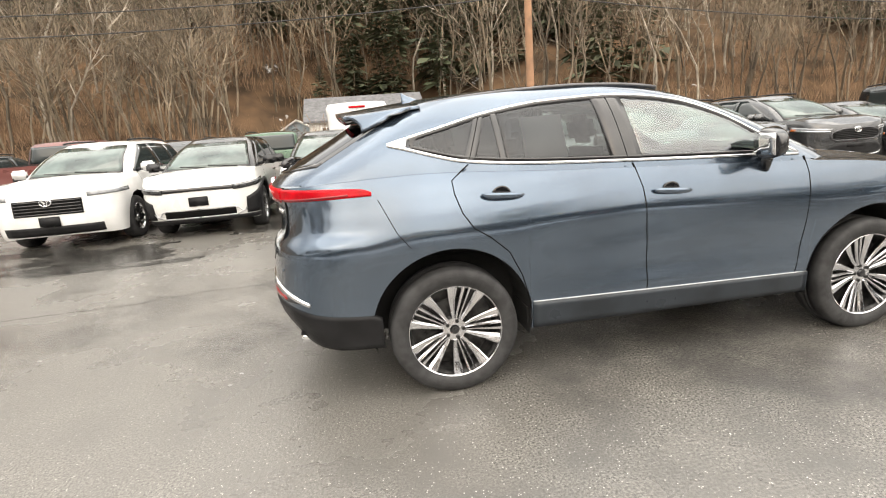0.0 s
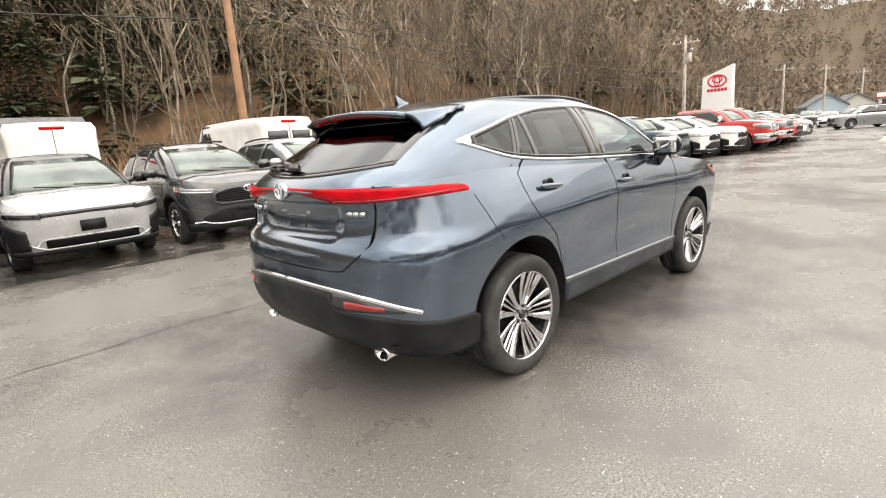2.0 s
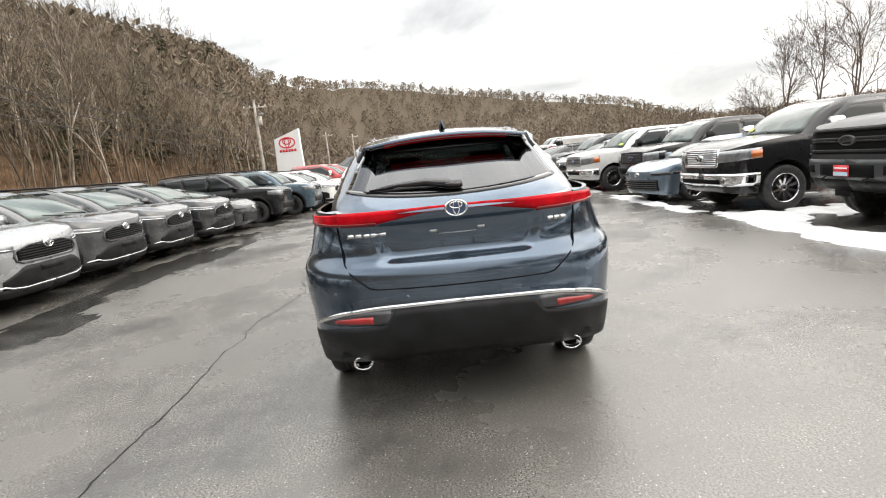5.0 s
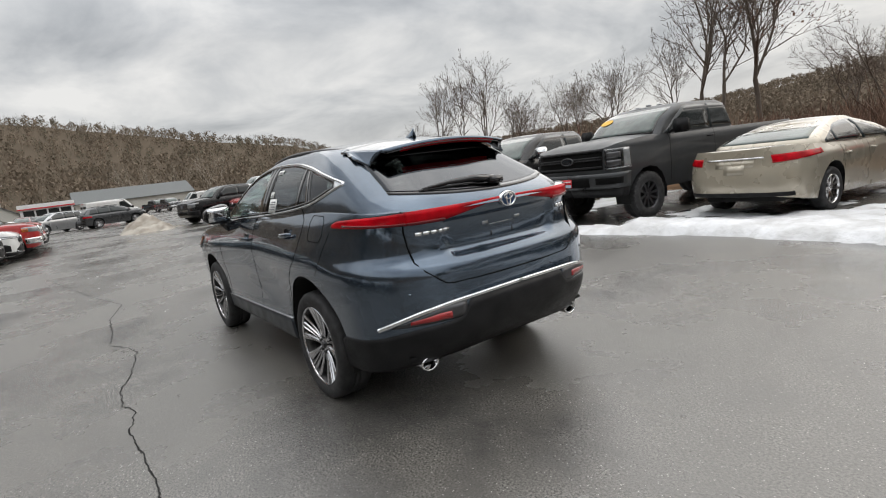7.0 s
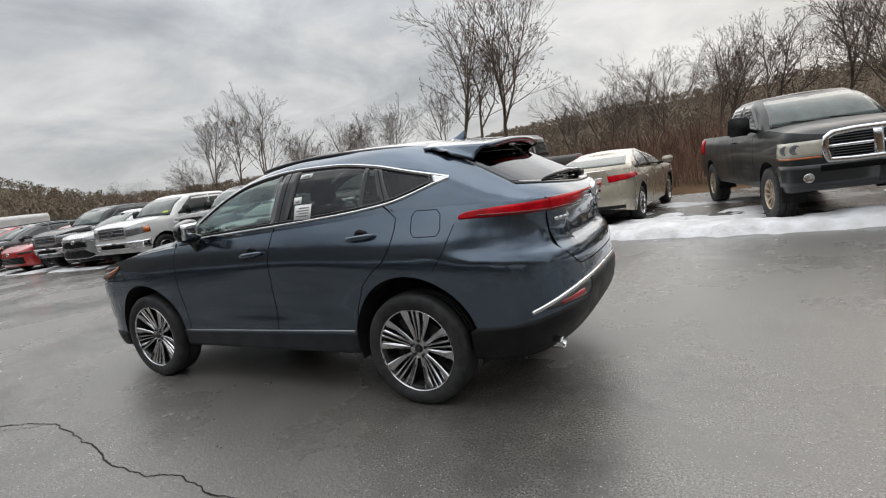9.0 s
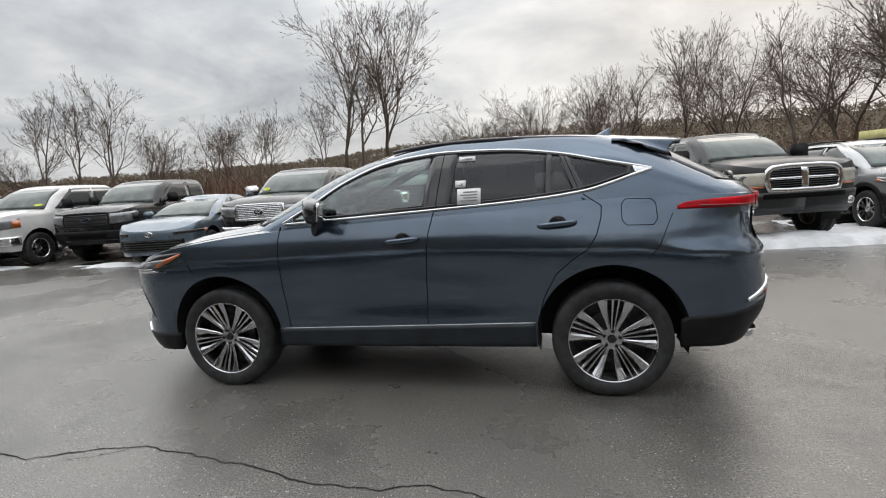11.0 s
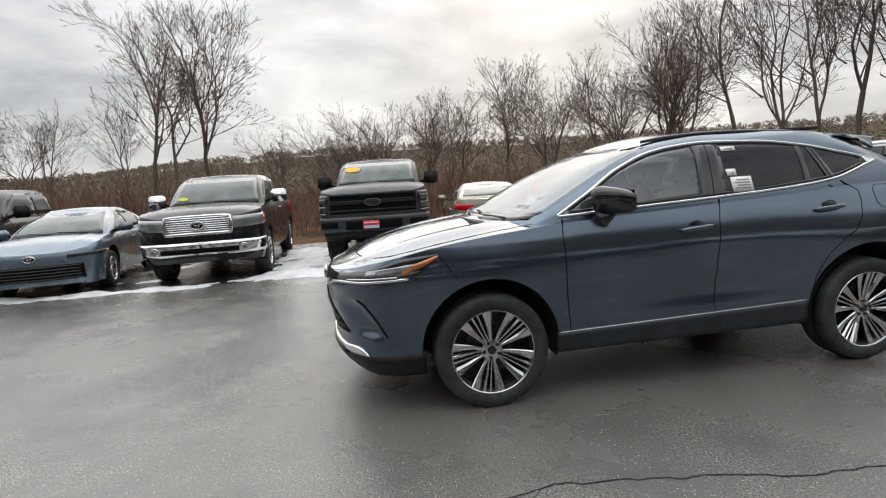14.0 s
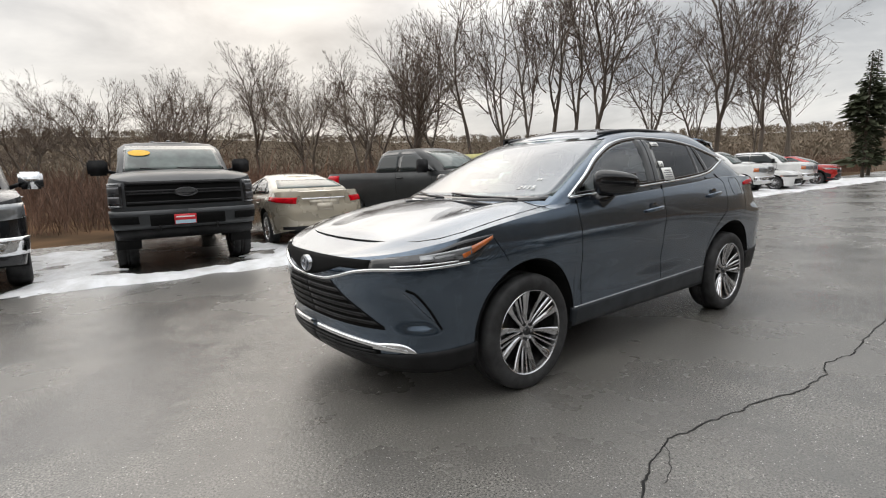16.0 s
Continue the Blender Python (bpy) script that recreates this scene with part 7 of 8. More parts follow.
# clump and single trees by the river, then the nearer belt behind the far row
for x, y, h, k in ((39.3, -41.7, 9.5, 3), (34.7, -45.2, 10, 3), (30.3, -48.0, 11.5, 5), (24.8, -50.7, 13, 5), (22.7, -51.6, 22, 0), (20.9, -52.4, 21, 2), (17.5, -53.4, 22.5, 1), (10.6, -55, 9, 3), (5.5, -55.7, 8, 3), (1.4, -46, 10, 3), (-4, -45.6, 10.5, 3)):
    thing_tree("tree", BARE, *(TALL[k] or TALL[next(ROUND)]), x, y, h, rng.uniform(0, 360), M_BARK)
for x, y, h, k in ((-7.2, -45.3, 11, 3), (-12.2, -44.2, 13.5, 1), (-15.5, -43.2, 11, 3), (-22, -40.5, 12.5, 3), (-25.2, -38.7, 13, 3), (-20.1, -31.6, 13.5, 8), (-22.2, -30.1, 14.5, 9), (-24.1, -28.6, 17.5, 2), (-25.5, -27.2, 16.5, 0), (-27.5, -25.3, 17, 5), (-28.5, -24.1, 19, 2), (-29.3, -23.2, 19, 5)):
    thing_tree("tree", BARE, *(TALL[k] or TALL[next(ROUND)]), x, y, h, rng.uniform(0, 360), M_BARK)
for x, y, h, k in ((-30.7, -21.4, 18, 1), (-32.5, -18.6, 13, 1), (-34.3, -15.5, 10.5, 3), (-36.5, -15.0, 17, 1), (-36.8, -13.0, 10, 5), (3.8, -37, 7.5, 3), (0.4, -37, 8, 3), (-3.4, -36.4, 8.5, 3), (-12.3, -33.7, 9.5, 3), (-16, -32, 10.5, 3), (-41, -12, 16, 0), (-46, -16, 17, 1)):
    thing_tree("tree", BARE, *(TALL[k] or TALL[next(ROUND)]), x, y, h, rng.uniform(0, 360), M_BARK)
for x, y, h, k in ((57.8, -32.6, 6, 3), (53.5, -38.9, 8, 3), (52.3, -40.4, 14.5, 5), (50.6, -42.4, 15, 5), (48.5, -44.6, 16, 0), (45.3, -47.7, 9.5, 3), (38.9, -52.9, 10.5, 1), (35.3, -55.3, 12, 3)):
    thing_tree("tree", BARE, *(TALL[k] or TALL[next(ROUND)]), x, y, h, rng.uniform(0, 360), M_BARK)
# a few dead leaves still hang on one tree
lv, lf = [], []
lr = np.random.default_rng(5)
for s in TALL[1][1][::2]:
    if s[5] > 0.30 + 0.35 * lr.random() or s[3] + s[4] < -0.05:
        continue
    p = s[3:6] + lr.normal(0, 0.006, 3)
    u, w = lr.normal(0, 0.0030, 3), lr.normal(0, 0.0030, 3)
    i = len(lv)
    lv += [p - u, p + w, p + u, p - w]
    lf.append((i, i + 1, i + 2, i + 3))
LEAFY = fast_mesh("dead_leaves", np.array(lv), np.array(lf), M_DEADLEAF)
for o in [o for o in scene.objects if o.name.startswith("tree") and abs(o.location.x - 17.5) < 0.1]:
    put_mesh("dead_leaves", LEAFY, o, label="a few brown leaves left on the twigs")
CV, CF = conifer(3, 230, 5, 0.27)
PINE_T = mesh_of("trunk", *lathe([(0.014, -0.02), (0.010, 0.5), (0.002, 0.98)], 8, "z"), M_BARK)
PINE_C = fast_mesh("crown", CV, CF, M_NEEDLE)
for x, y, h in ((-46, -8.5, 9.5), (-49, -6.0, 8.5), (-52, -9.5, 10.5), (-56, -6.0, 10)):
    root = tagged(new("pine_tree"), "dark green pine at the end of the row", "tree")
    root.matrix_basis = pose(x, y, 0, 0, 0, rng.uniform(0, 360)) @ Matrix.Scale(h, 4)
    put_mesh("trunk", PINE_T, root)
    put_mesh("crown", PINE_C, root)


def far_woods():
    """The wooded slope and the far ridges: bare trunks and crowns, pale birches, dark evergreens, brush."""
    rg = random.Random(4)
    bare = [grow(300 + i, (1, 1, 2)[i % 3], 6, (0.40, 0.34, 0.36)[i % 3], 0.76, (14, 36), 0.05, 0.08, 1, 0.0072, 2.3, 0.12, 3) for i in range(6)]
    bare += [grow(330 + i, 1, 5, 0.42, 0.74, (14, 38), 0.05, 0.08, 1, 0.0078, 2.3, 0.1, 3) for i in range(6)]
    tree_vf = []
    for i, (big, fine) in enumerate(bare):
        thick = 1.05 if i < 6 else 1.5
        stem = np.array([s for s in big if s[6] > 0.0045])
        limbs = np.array([s for s in big if s[6] <= 0.0045])
        tree_vf.append(merged(segs_mesh(stem, 3), ribbons(limbs * np.array([1, 1, 1, 1, 1, 1, 0.8, 0.8])), ribbons(fine * np.array([1, 1, 1, 1, 1, 1, thick, thick * 1.2]))))
    spots, pale, green, farb, farg = [[] for _ in range(12)], [], [], [], []
    for n_ in range(1900):
        x, y = (rg.uniform(-60, 85) if rg.random() < 0.72 else rg.uniform(-95, 190)), 27 + 62 * rg.random() ** 1.2
        if n_ > 1600:
            x, y = rg.uniform(-22, 24), rg.uniform(42, 80)
        if -10 < x < 6 and y < 44:
            continue
        h = rg.uniform(9, 16)
        t = (x, y, hill(x, y) - 0.2, h)
        u = rg.random()
        g = noise.noise(Vector((x * 0.045, y * 0.06, 5)))
        if (g > -0.04 and u < 0.48 and y > 44) or (g > 0.12 and u < 0.3 and y > 34):
            green.append((x, y, t[2], h * rg.uniform(0.45, 1.1)))
        elif u > 0.86:
            pale.append(t)
        else:
            spots[rg.randrange(6) + (6 if y > 44 or abs(x - 10) > 55 else 0)].append(t)
    for _ in range(8200):
        az = radians(rg.uniform(-75, 24) if rg.random() < 0.62 else rg.uniform(-180, -75))
        r = rg.uniform(235, 640)
        x, y = r * math.cos(az), r * math.sin(az)
        top = az > -0.62 and r > 560
        (farg if az > -0.75 and (noise.noise(Vector((x * 0.008, y * 0.008, 2))) > -0.12 and rg.random() < 0.42 or top and rg.random() < 0.5) else farb).append((x, y, hill(x, y) - 0.8, rg.uniform(6.0, 11.5) * (1.15 if top else 1.0)))
    for _ in range(1900):                                               # the slope further along the road
        x, y = rg.uniform(70, 230), 30 + 75 * rg.random()
        (farg if noise.noise(Vector((x * 0.02, y * 0.03, 7))) > 0.08 and rg.random() < 0.5 else farb).append((x, y, hill(x, y) - 0.6, rg.uniform(6, 11)))
    for x, y in ((150, -13), (150, -21), (138, -31)):                       # pale poplars behind the long building
        pale += [(x + rg.uniform(-3, 3), y + rg.uniform(-4, 4), hill(x, y) - 0.3, rg.uniform(9, 13)) for _ in range(7)]
    Vb, Fb = [], []
    for k, sp in enumerate(spots):
        if sp:
            a, b = scatter(*tree_vf[k], sp, rg)
            Vb.append(a)
            Fb.append(b)
    cr = np.random.default_rng(77)
    v, f = [], []
    for _ in range(30):
        q = cr.normal(0, 1, 3)
        q = q / np.linalg.norm(q) * cr.uniform(0.4, 1.0) * np.array([0.40, 0.40, 0.42]) + (0, 0, 0.44)
        u, w = cr.normal(0, 0.04, 3) + (0, 0, 0.065), cr.normal(0, 0.042, 3)
        f.append(tuple(range(len(v), len(v) + 4)))
        v += [q - u, q + w, q + u, q - w]
    sv, sf = segs_mesh(np.array([(0, 0, 0, 0.01, 0, 0.7, 0.018, 0.008), (0, 0, 0.35, 0.12, 0.05, 0.8, 0.008, 0.003), (0, 0, 0.4, -0.12, 0.03, 0.85, 0.008, 0.003)]), 3)
    v, f = np.concatenate([np.array(v), sv]), np.concatenate([np.array(f), sf + len(v)])
    a, b = scatter(v, f, farb, rg)
    tagged(new("distant_woods", fast_mesh("distant_woods", a, b, M_FARTWIG)), "hazy grey-brown woods on the distant ridges", "woods", kind="stuff")
    off = np.cumsum([0] + [len(v) for v in Vb[:-1]])
    tagged(new("bare_woods", fast_mesh("bare_woods", np.concatenate(Vb), np.concatenate([f + o for f, o in zip(Fb, off)]), M_HILLTWIG)), "bare brown winter woods covering the hillside", "woods", kind="stuff")
    a, b = scatter(*tree_vf[7], pale, rg)
    tagged(new("pale_trees", fast_mesh("pale_trees", a, b, M_PALEBARK)), "pale-barked bare trees among the brown woods", "woods", kind="stuff")
    cv, cf = conifer(8, 100, 4, 0.24)
    a, b = scatter(*conifer(9, 34, 3, 0.24), farg, rg)
    tagged(new("distant_evergreens", fast_mesh("distant_evergreens", a, b, M_NEEDLE)), "dark evergreens on the distant ridge", "woods", kind="stuff")
    a, b = scatter(cv, cf, green, rg)
    tagged(new("evergreen_woods", fast_mesh("evergreen_woods", a, b, M_NEEDLE)), "dark evergreens scattered through the hillside woods", "woods", kind="stuff")
    # brush
    tpl = []
    for k in range(4):
        S = []
        for _ in range(28):
            x, y = rg.gauss(0, 0.38), rg.gauss(0, 0.38)
            p = Vector((x, y, 0))
            d = Vector((rg.gauss(0, 0.22) + x * 0.3, rg.gauss(0, 0.22) + y * 0.3, 1)).normalized()
            L = rg.uniform(0.45, 1.0)
            m = p + d * L * 0.55
            e = m + (d + Vector((rg.gauss(0, 0.25), rg.gauss(0, 0.25), 0))).normalized() * L * 0.45
            S += [(*p, *m, 0.006, 0.0045), (*m, *e, 0.0045, 0.002)]
            for _ in range(3):
                q = p.lerp(m, rg.uniform(0.5, 1))
                S.append((*q, *(q + (d + Vector((rg.gauss(0, 0.6), rg.gauss(0, 0.6), 0.2))).normalized() * L * 0.35), 0.0035, 0.0015))
        tpl.append(ribbons(np.array(S) * np.array([1, 1, 1, 1, 1, 1, 0.95, 1.3])))
    bs = [[] for _ in range(4)]
    for _ in range(2000):
        x = rg.uniform(-75, 95)
        y = -14.5 - 42 * rg.random() ** 1.6 - (max(0, x - 30) * 0.62)
        tall = 1.0 + 0.55 * noise.noise(Vector((x * 0.11, y * 0.11, 4)))
        bs[rg.randrange(4)].append((x, y, hill(x, y) - 0.05, rg.uniform(1.5, 3.1) * tall * (1.0 if y < -18 else 0.80)))
    shrubs = []
    for _ in range(520):
        x, y = rg.uniform(-70, 110), rg.uniform(25.5, 40)
        if -11 < x < 7 and 32 < y < 44:
            continue
        shrubs.append((x, y, hill(x, y) - 0.05, rg.uniform(1.0, 3.2)))
    for _ in range(330):
        x, y = rg.uniform(-26, 14), rg.uniform(46.5, 66)
        shrubs.append((x, y, hill(x, y) - 0.05, rg.uniform(1.2, 3.4)))
    a, b = scatter(*tpl[2], shrubs, rg)
    tagged(new("shrubs", fast_mesh("shrubs", a, b, M_SHRUB)), "tan leafless shrubs along the foot of the hill", "shrubs", kind="stuff")
    Vs, Fs, n = [], [], 0
    for k in range(4):
        a, b = scatter(*tpl[k], bs[k], rg)
        Vs.append(a)
        Fs.append(b + n)
        n += len(a)
    tagged(new("brush", fast_mesh("brush", np.concatenate(Vs), np.concatenate(Fs), M_BRUSH)), "dense reddish-brown winter brush and saplings", "brush", kind="stuff")


far_woods()


# ---- snow ----
def snow_bank(name, x0, x1, y0, y1, fun, material, label, res=0.09):
    nx, ny = int((x1 - x0) / res), int((y1 - y0) / res)
    V, F = [], []
    Hh = np.zeros((nx + 1, ny + 1))
    for i in range(nx + 1):
        for j in range(ny + 1):
            x, y = x0 + (x1 - x0) * i / nx, y0 + (y1 - y0) * j / ny
            Hh[i, j] = fun(x, y)
            V.append((x, y, max(Hh[i, j], -0.012)))
    for i in range(nx):
        for j in range(ny):
            if max(Hh[i, j], Hh[i + 1, j], Hh[i, j + 1], Hh[i + 1, j + 1]) > 0.0:
                a = i * (ny + 1) + j
                F.append((a, a + ny + 1, a + ny + 2, a + 1))
    used = sorted({k for f in F for k in f})
    re = {k: i for i, k in enumerate(used)}
    tagged(new(name, mesh_of(name, [V[k] for k in used], [tuple(re[k] for k in f) for f in F], material)), label, "snow", kind="stuff")


def fbm(x, y, s, seed=0.0):
    return noise.noise(Vector((x * s, y * s, seed))) * 0.6 + noise.noise(Vector((x * s * 2.3, y * s * 2.3, seed + 9))) * 0.3 + noise.noise(Vector((x * s * 6, y * s * 6, seed + 4))) * 0.14


TRACKS = [(1.0, 2.7), (4.0, 5.8), (6.8, 8.0), (9.1, 10.9), (11.4, 13.1), (-5.8, -3.8)]


def edge_snow(x, y):
    lip = -4.85 + 0.22 * math.sin(x * 1.3) * 0.5 + 0.18 * fbm(x, y, 0.6) + 0.20 * fbm(x, y, 1.9, 3)
    d = lip - y
    if d < 0:
        return -0.02
    full = 1.0 if x < 1.0 else 0.62
    bank = 0.13 * math.exp(-((d - 0.45) / 0.50) ** 2) * (1.0 if x < 0.6 else 0.45)
    sheet = 0.055 * math.exp(-max(0, d - 2.0) / 2.2)
    h = (bank + sheet) * min(1, d / 0.10) + 0.13 * fbm(x, y, 0.9, 2) + 0.05 * fbm(x, y, 3.1, 7) - 0.026
    if x > 0.3:                                                         # melted to broken streaks
        streak = fbm(x * 0.55, y * 1.5, 1.0, 2)
        h2 = (0.075 + 0.070 * bump(x, 1.6, 1.1)) * math.exp(-((d - 0.30) / 0.34) ** 2) + 0.17 * streak + 0.11 * fbm(x, y, 2.4, 5) - 0.050 + 0.105 * bump(x, 3.35, 0.65) + 0.05 * bump(x, 8.6, 0.4)
        k = min(1, (x - 0.3) / 0.5)
        h = h * (1 - k) + h2 * min(1, d / 0.08) * k
    for a, b in TRACKS:
        if a < x < b and y < -5.6:
            h -= 0.12 * min(1, (x - a) / 0.2, (b - x) / 0.2)
    if -2.0 < x < 0.3 and y < -7.0:
        h -= 0.03
    return h * full


snow_bank("snow_bank", -8.0, 16.0, -9.6, -4.4, edge_snow, M_SNOW, "melting white snow bank along the edge of the lot")
snow_bank("snow_strip", -44.0, -8.0, -8.4, -5.0, lambda x, y: 0.09 * min(1, (-5.45 - y + 0.2 * fbm(x, y, 0.5)) / 0.2) + 0.12 * fbm(x, y, 0.7, 6) - 0.03 if y < -5.4 else -0.02, M_SNOW, "strip of thin snow before the far parked cars", 0.16)
snow_bank("snow_patches", 16.0, 32.0, -9.0, -4.0, lambda x, y: 0.07 * fbm(x, y, 0.7, 3) + 0.004 - 0.02 * (y > -4.6), M_SNOW, "scattered patches of melting snow", 0.14)
snow_bank("snow_pile", 23.5, 32.0, -3.2, 1.6, lambda x, y: 1.05 * math.exp(-(((x - 27.6) / 1.9) ** 2 + ((y + 1.3) / 1.0) ** 2)) + 0.40 * fbm(x, y, 1.3, 8) + 0.22 * fbm(x, y, 3.4, 9) - 0.22, M_DIRTYSNOW, "ploughed heap of dirty brown snow", 0.16)
snow_bank("snow_remnants", -12.0, 3.0, 3.9, 12.0, lambda x, y: 0.06 * fbm(x, y, 0.45, 12) - 0.022 - (0.02 if y < 5.2 else 0), M_SNOW, "thin streaks of snow between the parked cars", 0.12)
snow_bank("snow_field", -16.0, 10.0, 13.5, 36.0, lambda x, y: 0.16 * fbm(x, y, 0.22, 21) - 0.035 + max(0, hill(x, y)), M_SNOW, "patchy old snow on the verge by the houses", 0.4)


# ---- meltwater before the parked rows ----
M_PUDDLE = mat("wet_asphalt", (0.045, 0.043, 0.040), 0.16, var=0.3, scale=3, bump=0.10, bscale=90, rvar=0.06)


def wet_patches(x0, x1, y0, y1, fun, label, res=0.10):
    nx, ny = int((x1 - x0) / res), int((y1 - y0) / res)
    keep = [[fun(x0 + res * (i + 0.5), y0 + res * (j + 0.5)) > 0 for j in range(ny)] for i in range(nx)]
    V, F, at = [], [], {}
    for i in range(nx):
        for j in range(ny):
            if keep[i][j]:
                f = []
                for a, b in ((i, j), (i + 1, j), (i + 1, j + 1), (i, j + 1)):
                    if (a, b) not in at:
                        at[a, b] = len(V)
                        jx, jy = noise.noise(Vector((a * 0.9, b * 0.9, 1))), noise.noise(Vector((a * 0.9, b * 0.9, 7)))
                        V.append((x0 + res * (a + 0.45 * jx), y0 + res * (b + 0.45 * jy), 0.0035))
                    f.append(at[a, b])
                F.append(tuple(f))
    tagged(new("meltwater", mesh_of("meltwater", V, F, M_PUDDLE, False)), label, "puddle", kind="stuff")


wet_patches(-11.0, 24.0, 3.6, 11.0, lambda x, y: fbm(x * 0.35, y * 0.9, 0.8, 31) + 0.20 * bump(y, 5.5, 0.8) - 0.22, "thin meltwater on the asphalt before the hillside row", 0.12)
wet_patches(0.0, 16.0, -9.5, -5.0, lambda x, y: fbm(x * 0.8, y * 0.8, 0.8, 41) - 0.02, "dark meltwater between the snow patches")


# ---- poles, wires, sign ----
def utility_pole(x, y, h, r, material, arms=True, lamp=False, label="wooden utility pole with wires"):
    root = tagged(new("utility_pole"), label, "utility pole")
    root.matrix_basis = pose(x, y, 0, 0, 0, 0)
    part("pole", lathe([(r * 1.15, -0.3), (r, h * 0.5), (r * 0.75, h), (0.0, h + 0.02)], 14, "z"), material, root)
    if arms:
        part("crossarm", box(-0.06, 0.06, -1.2, 1.2, h - 0.75, h - 0.62, 0.01), M_GREYPOLE, root)
        for k in (-1.05, -0.45, 0.45, 1.05):
            part("insulator", moved(lathe([(0.0, 0.16), (0.03, 0.15), (0.05, 0.08), (0.03, 0.0)], 8, "z"), Matrix.Translation((0, k, h - 0.62))), M_SIGNWHITE, root)
    if lamp:
        part("lamp_arm", tube([(0, 0, h - 1.6), (-0.6, -0.5, h - 1.4), (-1.0, -0.8, h - 1.45)], 0.035, 6), M_SILVERTRIM, root)
        part("lamp_head", moved(box(-0.25, 0.25, -0.13, 0.13, -0.07, 0.07, 0.04), pose(-1.1, -0.9, h - 1.45, 0, 0, 35)), M_SILVERTRIM, root)
        part("transformer", moved(lathe([(0.0, 0.0), (0.22, 0.0), (0.24, 0.05), (0.24, 0.8), (0.0, 0.86)], 14, "z"), Matrix.Translation((-0.1, -0.36, h - 2.4))), M_GREYPOLE, root)


utility_pole(7.0, 20.7, 12.0, 0.17, M_WOODPOLE, label="tall reddish wooden utility pole by the road")
utility_pole(48.0, 16.4, 9.2, 0.15, M_GREYPOLE, lamp=True, label="grey utility pole with street lamp and transformer")
utility_pole(88.0, 17.0, 8.6, 0.15, M_GREYPOLE)
utility_pole(104.0, 14.5, 9.0, 0.15, M_GREYPOLE)
utility_pole(125.0, 12.0, 9.0, 0.15, M_GREYPOLE)
utility_pole(-38.0, 20.7, 12.0, 0.17, M_GREYPOLE)
for h, dy in ((11.4, -1.05), (11.4, 0.45), (8.6, 0.0), (8.0, 0.0), (7.2, 0.0)):
    ends = [(-90, 20.7), (-38, 20.7), (7.0, 20.7), (48.0, 16.4), (88.0, 17.0), (125.0, 12.0)]
    for (xa, ya), (xb, yb) in zip(ends, ends[1:]):
        hs = [h if q < 20 else h - 2.6 for q in (xa, xb)]
        P = [(xa + (xb - xa) * k / 14, ya + (yb - ya) * k / 14 + dy, hs[0] + (hs[1] - hs[0]) * k / 14 - 1.0 * 4 * (k / 14) * (1 - k / 14)) for k in range(15)]
        tagged(new("power_line", mesh_of("power_line", *tube(P, 0.016 if h > 9 else 0.022, 4), M_WIRE)), "sagging black overhead line between the poles", "cable", "overhead lines")


def dealer_sign():
    root = tagged(new("dealer_sign"), "tall white slanted-top sign with red oval mark", "sign")
    root.matrix_basis = pose(51.0, 14.4, 0, 0, 0, -10)
    n = 14
    prof = [(1.62 - 0.22 * math.sin(math.pi * k / n * 0.5), 5.9 * k / n) for k in range(n + 1)]
    V, F = [], []
    for yy, z in prof:
        zz = z
        for x, s in ((-0.22, -1), (-0.22, 1), (0.22, 1), (0.22, -1)):
            top = (0.45 * (-s) * (yy / 1.4)) * (zz / 5.9) ** 8
            V.append((x, s * yy, zz + top))
    for k in range(n):
        for e in range(4):
            F.append((4 * k + e, 4 * k + (e + 1) % 4, 4 * k + 4 + (e + 1) % 4, 4 * k + 4 + e))
    F.append((4 * n, 4 * n + 1, 4 * n + 2, 4 * n + 3))
    part("sign_body", (V, [f[::-1] for f in F]), M_SIGNWHITE, root, smooth=False)

    def oval(cy, cz, ry, rz, w):
        P = [Vector((-0.225, cy + ry * math.cos(2 * math.pi * k / 32), cz + rz * math.sin(2 * math.pi * k / 32))) for k in range(33)]
        return strip(P, Vector((-1, 0, 0)), w, 0.03)

    part("red_mark", joined(oval(0, 5.00, 0.86, 0.52, 0.14), oval(0, 5.15, 0.45, 0.29, 0.10), oval(0, 4.98, 0.24, 0.44, 0.10)), M_SIGNRED, root)
    for k in range(6):
        part("red_bar", box(-0.25, -0.215, -0.96 + 0.325 * k, -0.70 + 0.325 * k, 4.05, 4.33, 0.01), M_SIGNRED, root)


dealer_sign()


